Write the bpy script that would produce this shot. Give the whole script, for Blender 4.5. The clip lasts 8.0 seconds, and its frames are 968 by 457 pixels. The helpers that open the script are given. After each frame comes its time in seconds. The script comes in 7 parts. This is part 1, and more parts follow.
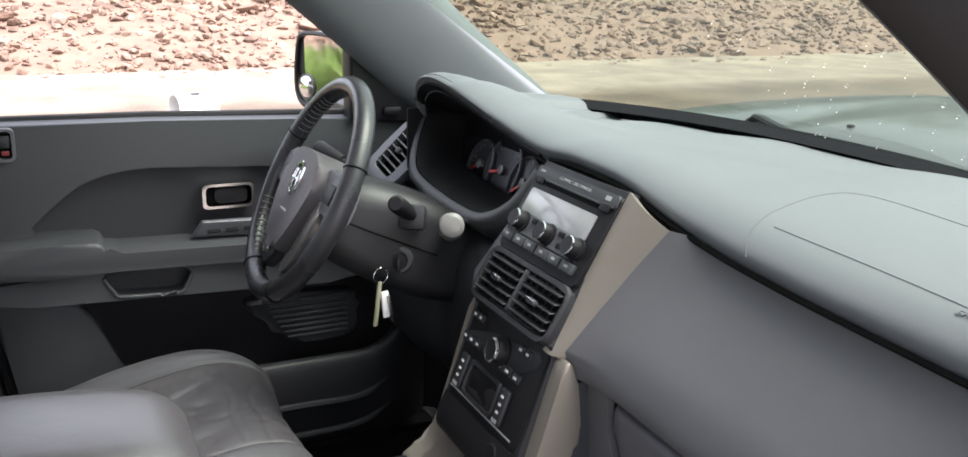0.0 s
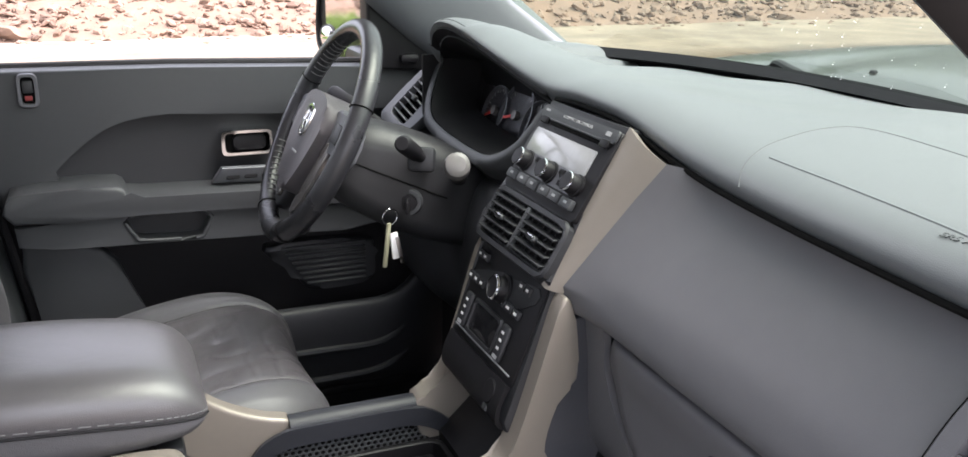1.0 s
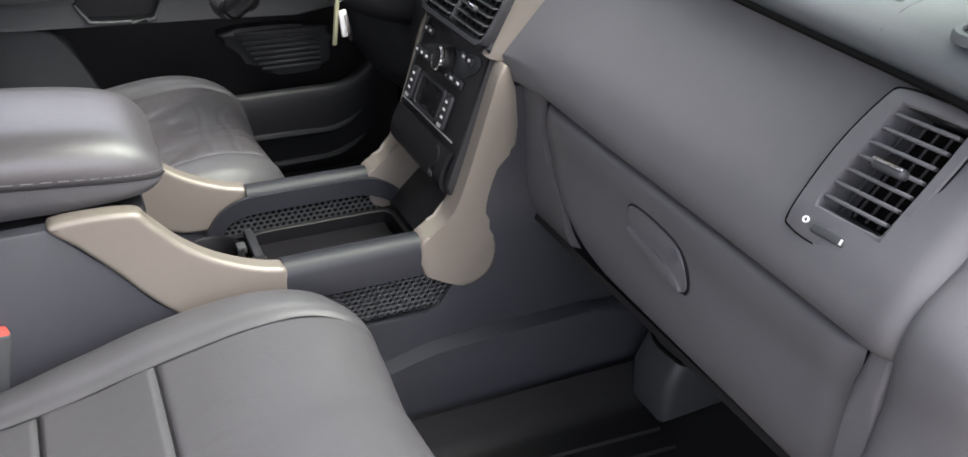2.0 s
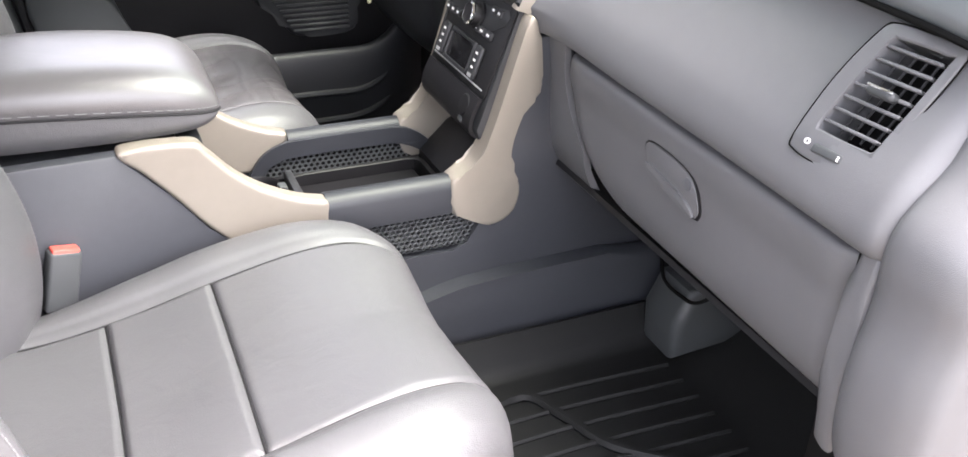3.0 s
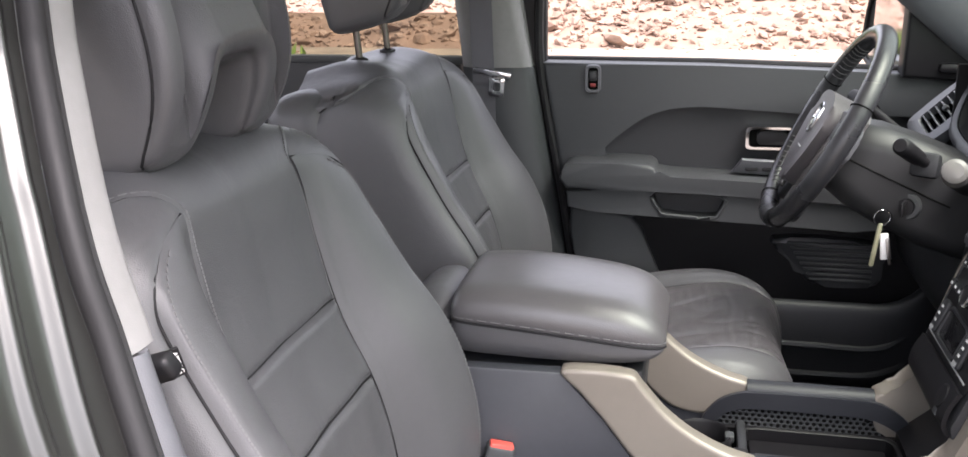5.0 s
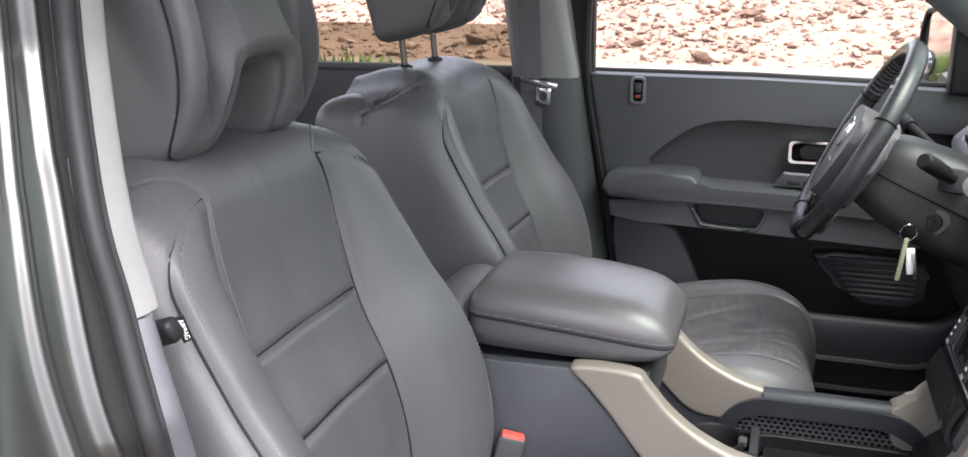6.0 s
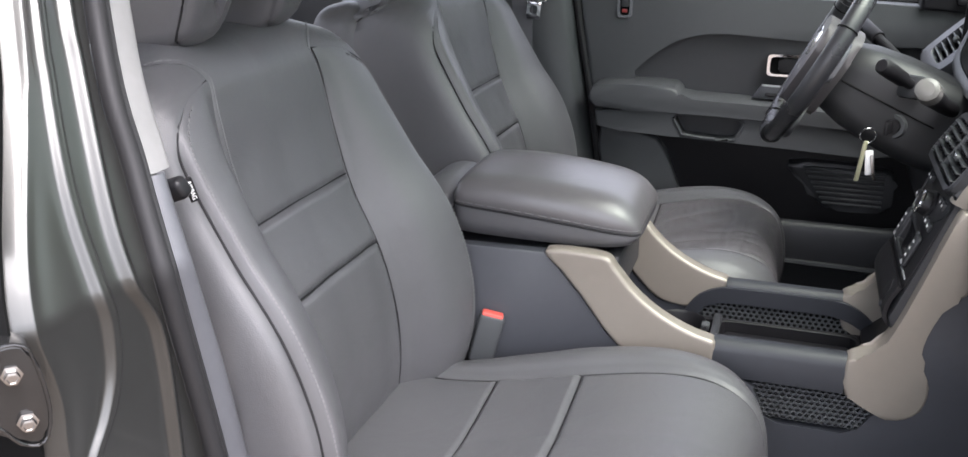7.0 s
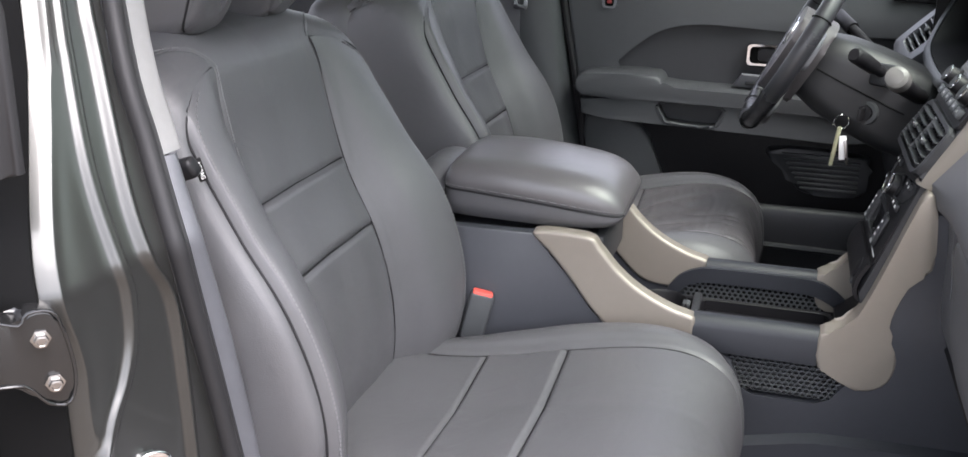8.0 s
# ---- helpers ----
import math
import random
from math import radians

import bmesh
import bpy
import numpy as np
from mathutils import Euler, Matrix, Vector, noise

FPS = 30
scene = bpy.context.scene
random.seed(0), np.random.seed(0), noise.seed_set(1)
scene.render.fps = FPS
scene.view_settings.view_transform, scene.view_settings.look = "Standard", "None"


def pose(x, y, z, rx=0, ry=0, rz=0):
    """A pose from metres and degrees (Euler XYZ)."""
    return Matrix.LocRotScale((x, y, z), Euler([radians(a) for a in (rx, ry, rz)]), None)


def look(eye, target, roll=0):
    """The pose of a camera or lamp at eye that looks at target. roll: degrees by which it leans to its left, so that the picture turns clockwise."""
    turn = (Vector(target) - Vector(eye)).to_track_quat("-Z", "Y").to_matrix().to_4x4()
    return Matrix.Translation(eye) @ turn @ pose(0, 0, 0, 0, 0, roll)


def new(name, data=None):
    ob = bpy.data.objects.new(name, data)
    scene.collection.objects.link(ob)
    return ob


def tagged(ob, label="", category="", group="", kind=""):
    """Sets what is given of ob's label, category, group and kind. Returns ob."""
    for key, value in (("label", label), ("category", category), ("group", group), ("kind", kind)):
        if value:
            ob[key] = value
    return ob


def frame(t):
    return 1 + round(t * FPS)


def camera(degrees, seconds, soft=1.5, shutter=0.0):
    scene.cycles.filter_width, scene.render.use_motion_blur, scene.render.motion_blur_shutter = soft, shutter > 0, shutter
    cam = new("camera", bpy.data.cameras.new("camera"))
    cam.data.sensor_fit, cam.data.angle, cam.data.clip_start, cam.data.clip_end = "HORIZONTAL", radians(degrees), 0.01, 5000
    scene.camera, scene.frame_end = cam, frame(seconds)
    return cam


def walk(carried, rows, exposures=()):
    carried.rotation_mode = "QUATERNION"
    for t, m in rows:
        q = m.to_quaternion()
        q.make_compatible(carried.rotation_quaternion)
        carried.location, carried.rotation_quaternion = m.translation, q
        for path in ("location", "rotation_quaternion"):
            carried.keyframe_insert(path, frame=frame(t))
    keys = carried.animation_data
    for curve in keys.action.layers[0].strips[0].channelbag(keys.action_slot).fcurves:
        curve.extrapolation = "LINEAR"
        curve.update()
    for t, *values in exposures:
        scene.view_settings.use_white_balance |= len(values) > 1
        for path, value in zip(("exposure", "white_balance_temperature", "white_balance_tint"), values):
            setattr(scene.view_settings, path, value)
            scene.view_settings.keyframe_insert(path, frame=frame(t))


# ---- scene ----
cam = camera(54.7, 8.0)
EXPOSURES = [(0, 2.5, 6450, 16), (0.5, 2.55, 6450, 17), (1.0, 2.65, 6500, 18), (2.2, 2.85, 6550, 18), (3.3, 4.0, 6700, 18), (3.5, 3.95, 6700, 18), (4.0, 3.35, 6650, 19), (4.5, 2.95, 6650, 20), (5.0, 2.78, 6600, 19), (6.5, 2.75, 6350, 17), (8, 2.65, 6350, 17)]
PATH = [
    (0, (0.024, -1.041, 1.335), (0.851, 0.698, 0.794), 1.2),
    (0.5, (0.06, -1.043, 1.306), (0.799, 0.716, 0.708), 0.4),
    (1, (0.069, -1.079, 1.297), (0.803, 0.68, 0.691), 0.7),
    (1.5, (0.081, -1.118, 1.3), (0.834, 0.582, 0.564), 1.3),
    (2, (0.073, -1.163, 1.266), (0.807, 0.424, 0.296), 1.3),
    (2.2, (0.061, -1.169, 1.248), (0.793, 0.381, 0.218), 2.4),
    (3.3, (-0.015, -1.294, 1.264), (0.707, 0.325, 0.338), 1.8),
    (3.5, (-0.011, -1.301, 1.284), (0.723, 0.382, 0.489), 1.5),
    (4, (-0.01, -1.301, 1.296), (0.503, 0.519, 0.643), -0.5),
    (4.5, (0.069, -1.276, 1.288), (0.067, 0.638, 0.707), -0.3),
    (5, (0.165, -1.271, 1.294), (-0.255, 0.598, 0.718), -1.0),
    (5.2, (0.195, -1.276, 1.298), (-0.305, 0.585, 0.765), -1.3),
    (6.3, (0.292, -1.332, 1.283), (-0.317, 0.488, 0.718), -0.4),
    (6.5, (0.305, -1.348, 1.269), (-0.297, 0.454, 0.647), -0.3),
    (7, (0.344, -1.421, 1.266), (-0.253, 0.362, 0.585), -0.1),
    (7.5, (0.377, -1.499, 1.268), (-0.206, 0.281, 0.567), 0.2),
    (8, (0.358, -1.484, 1.273), (-0.209, 0.302, 0.575), 0.1),
]
walk(cam, [(t, look(eye, target, roll)) for t, eye, target, roll in PATH], EXPOSURES)

# ---- light: overcast sky, wide weak sun ----
world = bpy.data.worlds.new("sky")
scene.world = world
world.use_nodes = True
wn = world.node_tree.nodes
sky = wn.new("ShaderNodeTexSky")
sky.sky_type, sky.sun_disc = "NISHITA", False
sky.sun_elevation, sky.sun_rotation = radians(63), radians(122)
sky.air_density, sky.dust_density, sky.ozone_density = 1.0, 4.0, 1.0
hsv = wn.new("ShaderNodeHueSaturation")
hsv.inputs["Saturation"].default_value = 0.34
world.node_tree.links.new(sky.outputs[0], hsv.inputs["Color"])
world.node_tree.links.new(hsv.outputs[0], wn["Background"].inputs[0])
wn["Background"].inputs[1].default_value = 0.15
sun = new("sun", bpy.data.lights.new("sun", "SUN"))
sun.data.energy, sun.data.angle, sun.data.color = 0.75, radians(55), (1.0, 0.98, 0.95)
sun.matrix_world = look((3.2, -2.0, 7.4), (0, 0, 0))

# ---- materials ----


def mat(name, color, rough=0.5, metal=0.0, vary=0.12, scale=6.0, bump=0.0, grain=900.0, coat=0.0, spec=0.5, cells=False, wear=0.0, wrinkle=0.0):
    """A procedural surface: base colour varied at a broad scale, fine grain in the relief, blotchy gloss."""
    m = bpy.data.materials.new(name)
    m.use_nodes = True
    nt = m.node_tree
    b = nt.nodes["Principled BSDF"]
    b.inputs["Metallic"].default_value = metal
    b.inputs["Specular IOR Level"].default_value = spec
    b.inputs["Coat Weight"].default_value = coat
    b.inputs["Coat Roughness"].default_value = 0.06
    tc = nt.nodes.new("ShaderNodeTexCoord")
    n1 = nt.nodes.new("ShaderNodeTexNoise")
    n1.inputs["Scale"].default_value, n1.inputs["Detail"].default_value = scale, 6
    nt.links.new(tc.outputs["Object"], n1.inputs["Vector"])
    n2 = nt.nodes.new("ShaderNodeTexNoise")
    n2.inputs["Scale"].default_value, n2.inputs["Detail"].default_value = scale * 14, 3
    nt.links.new(tc.outputs["Object"], n2.inputs["Vector"])
    add = nt.nodes.new("ShaderNodeMath")
    add.operation = "MULTIPLY_ADD"
    nt.links.new(n2.outputs["Fac"], add.inputs[0])
    add.inputs[1].default_value = 0.4
    nt.links.new(n1.outputs["Fac"], add.inputs[2])
    ramp = nt.nodes.new("ShaderNodeMapRange")
    ramp.inputs["From Min"].default_value, ramp.inputs["From Max"].default_value = 0.4, 1.0
    ramp.inputs["To Min"].default_value, ramp.inputs["To Max"].default_value = 1 - vary, 1 + vary
    nt.links.new(add.outputs[0], ramp.inputs["Value"])
    mul = nt.nodes.new("ShaderNodeVectorMath")
    mul.operation = "SCALE"
    mul.inputs[0].default_value = color
    nt.links.new(ramp.outputs[0], mul.inputs["Scale"])
    nt.links.new(mul.outputs[0], b.inputs["Base Color"])
    rr = nt.nodes.new("ShaderNodeMapRange")
    rr.inputs["From Min"].default_value, rr.inputs["From Max"].default_value = 0.3, 0.7
    rr.inputs["To Min"].default_value, rr.inputs["To Max"].default_value = max(0.02, rough - 0.06 - wear), rough + 0.05
    nt.links.new(n1.outputs["Fac"], rr.inputs["Value"])
    nt.links.new(rr.outputs[0], b.inputs["Roughness"])
    if bump:
        if cells:
            t = nt.nodes.new("ShaderNodeTexVoronoi")
            t.inputs["Scale"].default_value = grain
            h = t.outputs["Distance"]
        else:
            t = nt.nodes.new("ShaderNodeTexNoise")
            t.inputs["Scale"].default_value, t.inputs["Detail"].default_value = grain, 2
            h = t.outputs["Fac"]
        nt.links.new(tc.outputs["Object"], t.inputs["Vector"])
        bp = nt.nodes.new("ShaderNodeBump")
        bp.inputs["Strength"].default_value, bp.inputs["Distance"].default_value = bump, 0.001
        nt.links.new(h, bp.inputs["Height"])
        nt.links.new(bp.outputs[0], b.inputs["Normal"])
        if wrinkle:
            w = nt.nodes.new("ShaderNodeTexNoise")
            w.inputs["Scale"].default_value, w.inputs["Detail"].default_value, w.inputs["Distortion"].default_value = 16, 4, 1.6
            nt.links.new(tc.outputs["Object"], w.inputs["Vector"])
            b2 = nt.nodes.new("ShaderNodeBump")
            b2.inputs["Strength"].default_value, b2.inputs["Distance"].default_value = wrinkle, 0.012
            nt.links.new(w.outputs["Fac"], b2.inputs["Height"])
            nt.links.new(b2.outputs[0], bp.inputs["Normal"])
    return m


def pane(name, tint, dust=0.0, dust_color=(0.6, 0.6, 0.55)):
    """Thin glass: tinted see-through, Fresnel gloss, a film of dust and painted-in reflected haze."""
    m = bpy.data.materials.new(name)
    m.use_nodes = True
    nt = m.node_tree
    nt.nodes.clear()
    out = nt.nodes.new("ShaderNodeOutputMaterial")
    tr, gl, df = (nt.nodes.new("ShaderNodeBsdf" + k) for k in ("Transparent", "Glossy", "Diffuse"))
    tr.inputs[0].default_value = (*tint, 1)
    gl.inputs["Roughness"].default_value = 0.02
    df.inputs[0].default_value = (*dust_color, 1)
    lw = nt.nodes.new("ShaderNodeLayerWeight")
    lw.inputs[0].default_value = 0.5
    pw = nt.nodes.new("ShaderNodeMath")
    pw.operation = "POWER"
    nt.links.new(lw.outputs["Facing"], pw.inputs[0])
    pw.inputs[1].default_value = 5.0
    fr = nt.nodes.new("ShaderNodeMath")
    fr.operation = "MULTIPLY_ADD"
    nt.links.new(pw.outputs[0], fr.inputs[0])
    fr.inputs[1].default_value, fr.inputs[2].default_value = 0.95, 0.05
    m1, m2 = nt.nodes.new("ShaderNodeMixShader"), nt.nodes.new("ShaderNodeMixShader")
    nt.links.new(fr.outputs[0], m1.inputs[0])
    nt.links.new(tr.outputs[0], m1.inputs[1])
    nt.links.new(gl.outputs[0], m1.inputs[2])
    tc = nt.nodes.new("ShaderNodeTexCoord")
    n = nt.nodes.new("ShaderNodeTexNoise")
    n.inputs["Scale"].default_value, n.inputs["Detail"].default_value = 9, 8
    nt.links.new(tc.outputs["Object"], n.inputs["Vector"])
    mr = nt.nodes.new("ShaderNodeMapRange")
    mr.inputs["From Min"].default_value, mr.inputs["From Max"].default_value = 0.3, 0.75
    mr.inputs["To Min"].default_value, mr.inputs["To Max"].default_value = dust * 0.6, dust * 1.4
    nt.links.new(n.outputs["Fac"], mr.inputs["Value"])
    nt.links.new(mr.outputs[0], m2.inputs[0])
    nt.links.new(m1.outputs[0], m2.inputs[1])
    nt.links.new(df.outputs[0], m2.inputs[2])
    nt.links.new(m2.outputs[0], out.inputs[0])
    return m


LEATHER = mat("grey_leather", (0.074, 0.0745, 0.078), 0.42, spec=0.5, vary=0.05, bump=0.22, grain=900, cells=True, scale=8, wear=-0.03, wrinkle=0.08)
LEATHER_SMOOTH = mat("worn_leather", (0.075, 0.073, 0.075), 0.31, spec=0.7, vary=0.05, bump=0.16, grain=900, cells=True, scale=9, wear=-0.03, wrinkle=0.05)
STITCH = mat("thread", (0.122, 0.122, 0.125), 0.8)
SEAM = mat("dark_seam_cord", (0.014, 0.014, 0.015), 0.7, spec=0.2)
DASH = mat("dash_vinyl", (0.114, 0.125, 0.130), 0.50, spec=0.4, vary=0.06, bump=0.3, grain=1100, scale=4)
CREASE = mat("dash_crease", (0.08, 0.088, 0.091), 0.5)
DASH_LOW = mat("dash_plastic", (0.106, 0.108, 0.113), 0.46, spec=0.45, vary=0.07, bump=0.3, grain=1200, scale=4)
PANEL = mat("charcoal_plastic", (0.044, 0.048, 0.050), 0.5, vary=0.08, bump=0.25, grain=1100)
POST = mat("dark_post_metal", (0.12, 0.11, 0.10), 0.3, metal=0.9)
PANEL_DARK = mat("dark_plastic", (0.02, 0.0215, 0.0235), 0.5, vary=0.1, bump=0.2, grain=900)
COLUMN = mat("column_plastic", (0.0125, 0.0135, 0.0145), 0.5, vary=0.1, bump=0.2, grain=900)
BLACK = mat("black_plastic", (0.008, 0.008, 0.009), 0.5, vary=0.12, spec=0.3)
# near-black for the shade in gaps, slots and ducts, and for black cords
VOID = mat("shade_black", (0.004, 0.004, 0.004), 0.8, spec=0.1)
GLOSSBLACK = mat("gloss_black", (0.012, 0.012, 0.013), 0.12)
BEZEL = mat("grey_bezel", (0.115, 0.12, 0.13), 0.38, vary=0.06, metal=0.2)
SILVER = mat("champagne_paint", (0.245, 0.222, 0.188), 0.46, metal=0.4, vary=0.05, bump=0.05, grain=2500)
CHROME = mat("chrome", (0.75, 0.76, 0.77), 0.12, metal=1.0, vary=0.05)
HINGE = mat("dark_hinge_paint", (0.020, 0.020, 0.020), 0.24, metal=0.5, coat=0.5)
STEEL = mat("steel", (0.36, 0.35, 0.34), 0.28, metal=1.0)
CAP = mat("pale_grey_plastic", (0.14, 0.138, 0.13), 0.4)
WHITE = mat("white_print", (0.75, 0.75, 0.74), 0.6)
GREYPRINT = mat("grey_print", (0.32, 0.33, 0.33), 0.6)
RED = mat("red_plastic", (0.62, 0.09, 0.07), 0.35)
NEEDLE = mat("red_needle", (0.75, 0.05, 0.04), 0.4)
GAUGE = mat("gauge_face", (0.03, 0.03, 0.033), 0.35)
LCD = mat("lcd_glass", (0.33, 0.34, 0.34), 0.16, vary=0.12)
PAINT = mat("metallic_car_paint", (0.064, 0.065, 0.062), 0.35, metal=0.75, vary=0.06, scale=3, coat=0.35)
RUBBER = mat("rubber_seal", (0.018, 0.018, 0.019), 0.6, spec=0.3)
TRIMGREY = mat("pale_trim_plastic", (0.20, 0.20, 0.197), 0.6, bump=0.2)
PILLARSLATE = mat("slate_pillar_plastic", (0.085, 0.088, 0.097), 0.45, bump=0.2)
RAIL = mat("rail_plastic", (0.020, 0.022, 0.026), 0.46, spec=0.35, bump=0.2)
TRIMDARK = mat("slate_trim_plastic", (0.034, 0.037, 0.043), 0.5, bump=0.2)
BELT = mat("belt_webbing", (0.10, 0.10, 0.11), 0.75, bump=0.5, grain=500)
MAT = mat("rubber_mat", (0.009, 0.0095, 0.0095), 0.62, spec=0.25, bump=0.3, grain=500)
CARPET = mat("carpet", (0.008, 0.008, 0.009), 0.95, bump=1.0, grain=700)
KEYTAG = mat("pale_tag", (0.30, 0.30, 0.20), 0.4)
HEADLINER = mat("headliner", (0.62, 0.62, 0.60), 0.9, bump=0.4)
MIRROR = mat("mirror_glass", (0.85, 0.86, 0.86), 0.02, metal=1.0, vary=0.01)
MIRRORCASE = mat("mirror_case", (0.02, 0.02, 0.02), 0.35)
SAND = mat("sand", (0.175, 0.147, 0.124), 0.95, vary=0.45, scale=1.6, bump=1.0, grain=30)
DIRT = mat("track_dirt", (0.20, 0.163, 0.13), 0.95, vary=0.3, scale=0.9, bump=1.0, grain=25)
GRASS = mat("grass", (0.11, 0.17, 0.035), 0.9, vary=0.4, scale=2, bump=1.0, grain=40)
LEAF = mat("bush_leaf", (0.07, 0.12, 0.02), 0.7, vary=0.4, scale=3)
# windscreen's dust film also carries the dash's hazy reflection as pale colour
WSGLASS = pane("windshield_glass", (0.53, 0.62, 0.52), 0.05, (0.5, 0.54, 0.48))
TINTED = pane("tinted_glass", (0.31, 0.30, 0.24), 0.02)
CLEAR = pane("clear_cover", (0.9, 0.9, 0.9), 0.0)
BUCKET = mat("white_plastic", (0.78, 0.77, 0.74), 0.4)


def rock_mat():
    m = mat("rock", (0.225, 0.17, 0.142), 0.9, vary=0.3, scale=2.5, bump=1.0, grain=30)
    nt = m.node_tree
    b = nt.nodes["Principled BSDF"]
    src = b.inputs["Base Color"].links[0].from_socket
    mix = nt.nodes.new("ShaderNodeMix")
    mix.data_type, mix.blend_type = "RGBA", "MULTIPLY"
    mix.inputs["Factor"].default_value = 1.0
    ramp = nt.nodes.new("ShaderNodeValToRGB")
    e = ramp.color_ramp.elements
    e[0].color, e[1].color = (0.62, 0.52, 0.46, 1), (1.15, 1.08, 1.0, 1)
    e.new(0.5).color = (1.0, 0.85, 0.74, 1)
    oi, geo, add = nt.nodes.new("ShaderNodeObjectInfo"), nt.nodes.new("ShaderNodeNewGeometry"), nt.nodes.new("ShaderNodeMath")
    add.operation = "ADD"
    nt.links.new(oi.outputs["Random"], add.inputs[0])
    nt.links.new(geo.outputs["Random Per Island"], add.inputs[1])
    fr = nt.nodes.new("ShaderNodeMath")
    fr.operation = "FRACT"
    nt.links.new(add.outputs[0], fr.inputs[0])
    nt.links.new(fr.outputs[0], ramp.inputs[0])
    nt.links.new(src, mix.inputs["A"])
    nt.links.new(ramp.outputs[0], mix.inputs["B"])
    nt.links.new(mix.outputs["Result"], b.inputs["Base Color"])
    return m


ROCK = rock_mat()

# ---- mesh helpers ----


def part(name, bm, material, parent=None, label="", kind="", angle=40):
    """Links a bmesh as one mesh object, under a thing or a part where one is given."""
    bmesh.ops.recalc_face_normals(bm, faces=bm.faces)
    me = bpy.data.meshes.new(name)
    bm.to_mesh(me)
    bm.free()
    me.polygons.foreach_set("use_smooth", [True] * len(me.polygons))
    me.set_sharp_from_angle(angle=radians(angle))
    me.materials.append(material)
    ob = new(name, me)
    if parent is not None:
        ob.parent = parent
        if parent.parent is None:
            ob.matrix_parent_inverse = parent.matrix_basis.inverted()
    if label or kind:
        tagged(ob, label, kind=kind)
    return ob


def thing(name, at, label, category, group="", kind=""):
    e = new(name)
    e.location = at
    e.empty_display_size = 0.05
    e.matrix_basis = Matrix.Translation(at)
    return tagged(e, label, category, group, kind)


def cr(pts, n=6, closed=False):
    """Catmull-Rom curve through points of any dimension."""
    p = [np.array(q, float) for q in pts]
    k = len(p)
    out = []
    for i in range(k if closed else k - 1):
        if closed:
            a, b, c, d = p[i - 1], p[i], p[(i + 1) % k], p[(i + 2) % k]
        else:
            b, c = p[i], p[i + 1]
            a, d = (p[i - 1] if i else 2 * b - c), (p[i + 2] if i + 2 < k else 2 * c - b)
        for j in range(n):
            t = j / n
            out.append(0.5 * ((2 * b) + (c - a) * t + (2 * a - 5 * b + 4 * c - d) * t * t + (3 * b - a - 3 * c + d) * t ** 3))
    if not closed:
        out.append(p[-1])
    return out


def curve_at(table, n=8):
    """A smooth function of the first column of a table."""
    q = np.array(cr(table, n))
    return lambda t: [float(np.interp(t, q[:, 0], q[:, i])) for i in range(1, q.shape[1])]


def grid_bm(rows, bm=None, wrap=False):
    bm = bm or bmesh.new()
    vs = [[bm.verts.new(Vector(p)) for p in r] for r in rows]
    for a, b in zip(vs, vs[1:]):
        m = len(a)
        for i in range(m if wrap else m - 1):
            j = (i + 1) % m
            bm.faces.new((a[i], a[j], b[j], b[i]))
    return bm


def sheet_bm(rows, thick, bm=None):
    """A curved sheet with thickness; the rows give its seen side, the back lies at thick along -normal."""
    bm = bm or bmesh.new()
    g = np.array([[tuple(p) for p in r] for r in rows], float)
    du, dv = np.gradient(g, axis=1), np.gradient(g, axis=0)
    nn = np.cross(du, dv)
    nn /= np.maximum(np.linalg.norm(nn, axis=2, keepdims=True), 1e-9)
    back = g - nn * thick
    a = [[bm.verts.new(p) for p in r] for r in g]
    b = [[bm.verts.new(p) for p in r] for r in back]
    R, C = g.shape[:2]
    for i in range(R - 1):
        for j in range(C - 1):
            bm.faces.new((a[i][j], a[i][j + 1], a[i + 1][j + 1], a[i + 1][j]))
            bm.faces.new((b[i][j], b[i + 1][j], b[i + 1][j + 1], b[i][j + 1]))
    for i in range(R - 1):
        bm.faces.new((a[i][0], a[i + 1][0], b[i + 1][0], b[i][0]))
        bm.faces.new((a[i][-1], b[i][-1], b[i + 1][-1], a[i + 1][-1]))
    for j in range(C - 1):
        bm.faces.new((a[0][j], b[0][j], b[0][j + 1], a[0][j + 1]))
        bm.faces.new((a[-1][j], a[-1][j + 1], b[-1][j + 1], b[-1][j]))
    return bm


def loft_bm(rings, bm=None, cap=True):
    bm = bm or bmesh.new()
    vs = [[bm.verts.new(Vector(p)) for p in r] for r in rings]
    for a, b in zip(vs, vs[1:]):
        m = len(a)
        for i in range(m):
            j = (i + 1) % m
            bm.faces.new((a[i], a[j], b[j], b[i]))
    if cap:
        bm.faces.new(vs[0])
        bm.faces.new(vs[-1][::-1])
    return bm


def XZ(a, b, c):
    return Vector((a, c, b))


def YZ(a, b, c):
    return Vector((c, a, b))


def XY(a, b, c):
    return Vector((a, b, c))


def on(m):
    """Maps (u, v, n) of a face's own frame into the place."""
    return lambda a, b, c: m @ Vector((a, b, c))


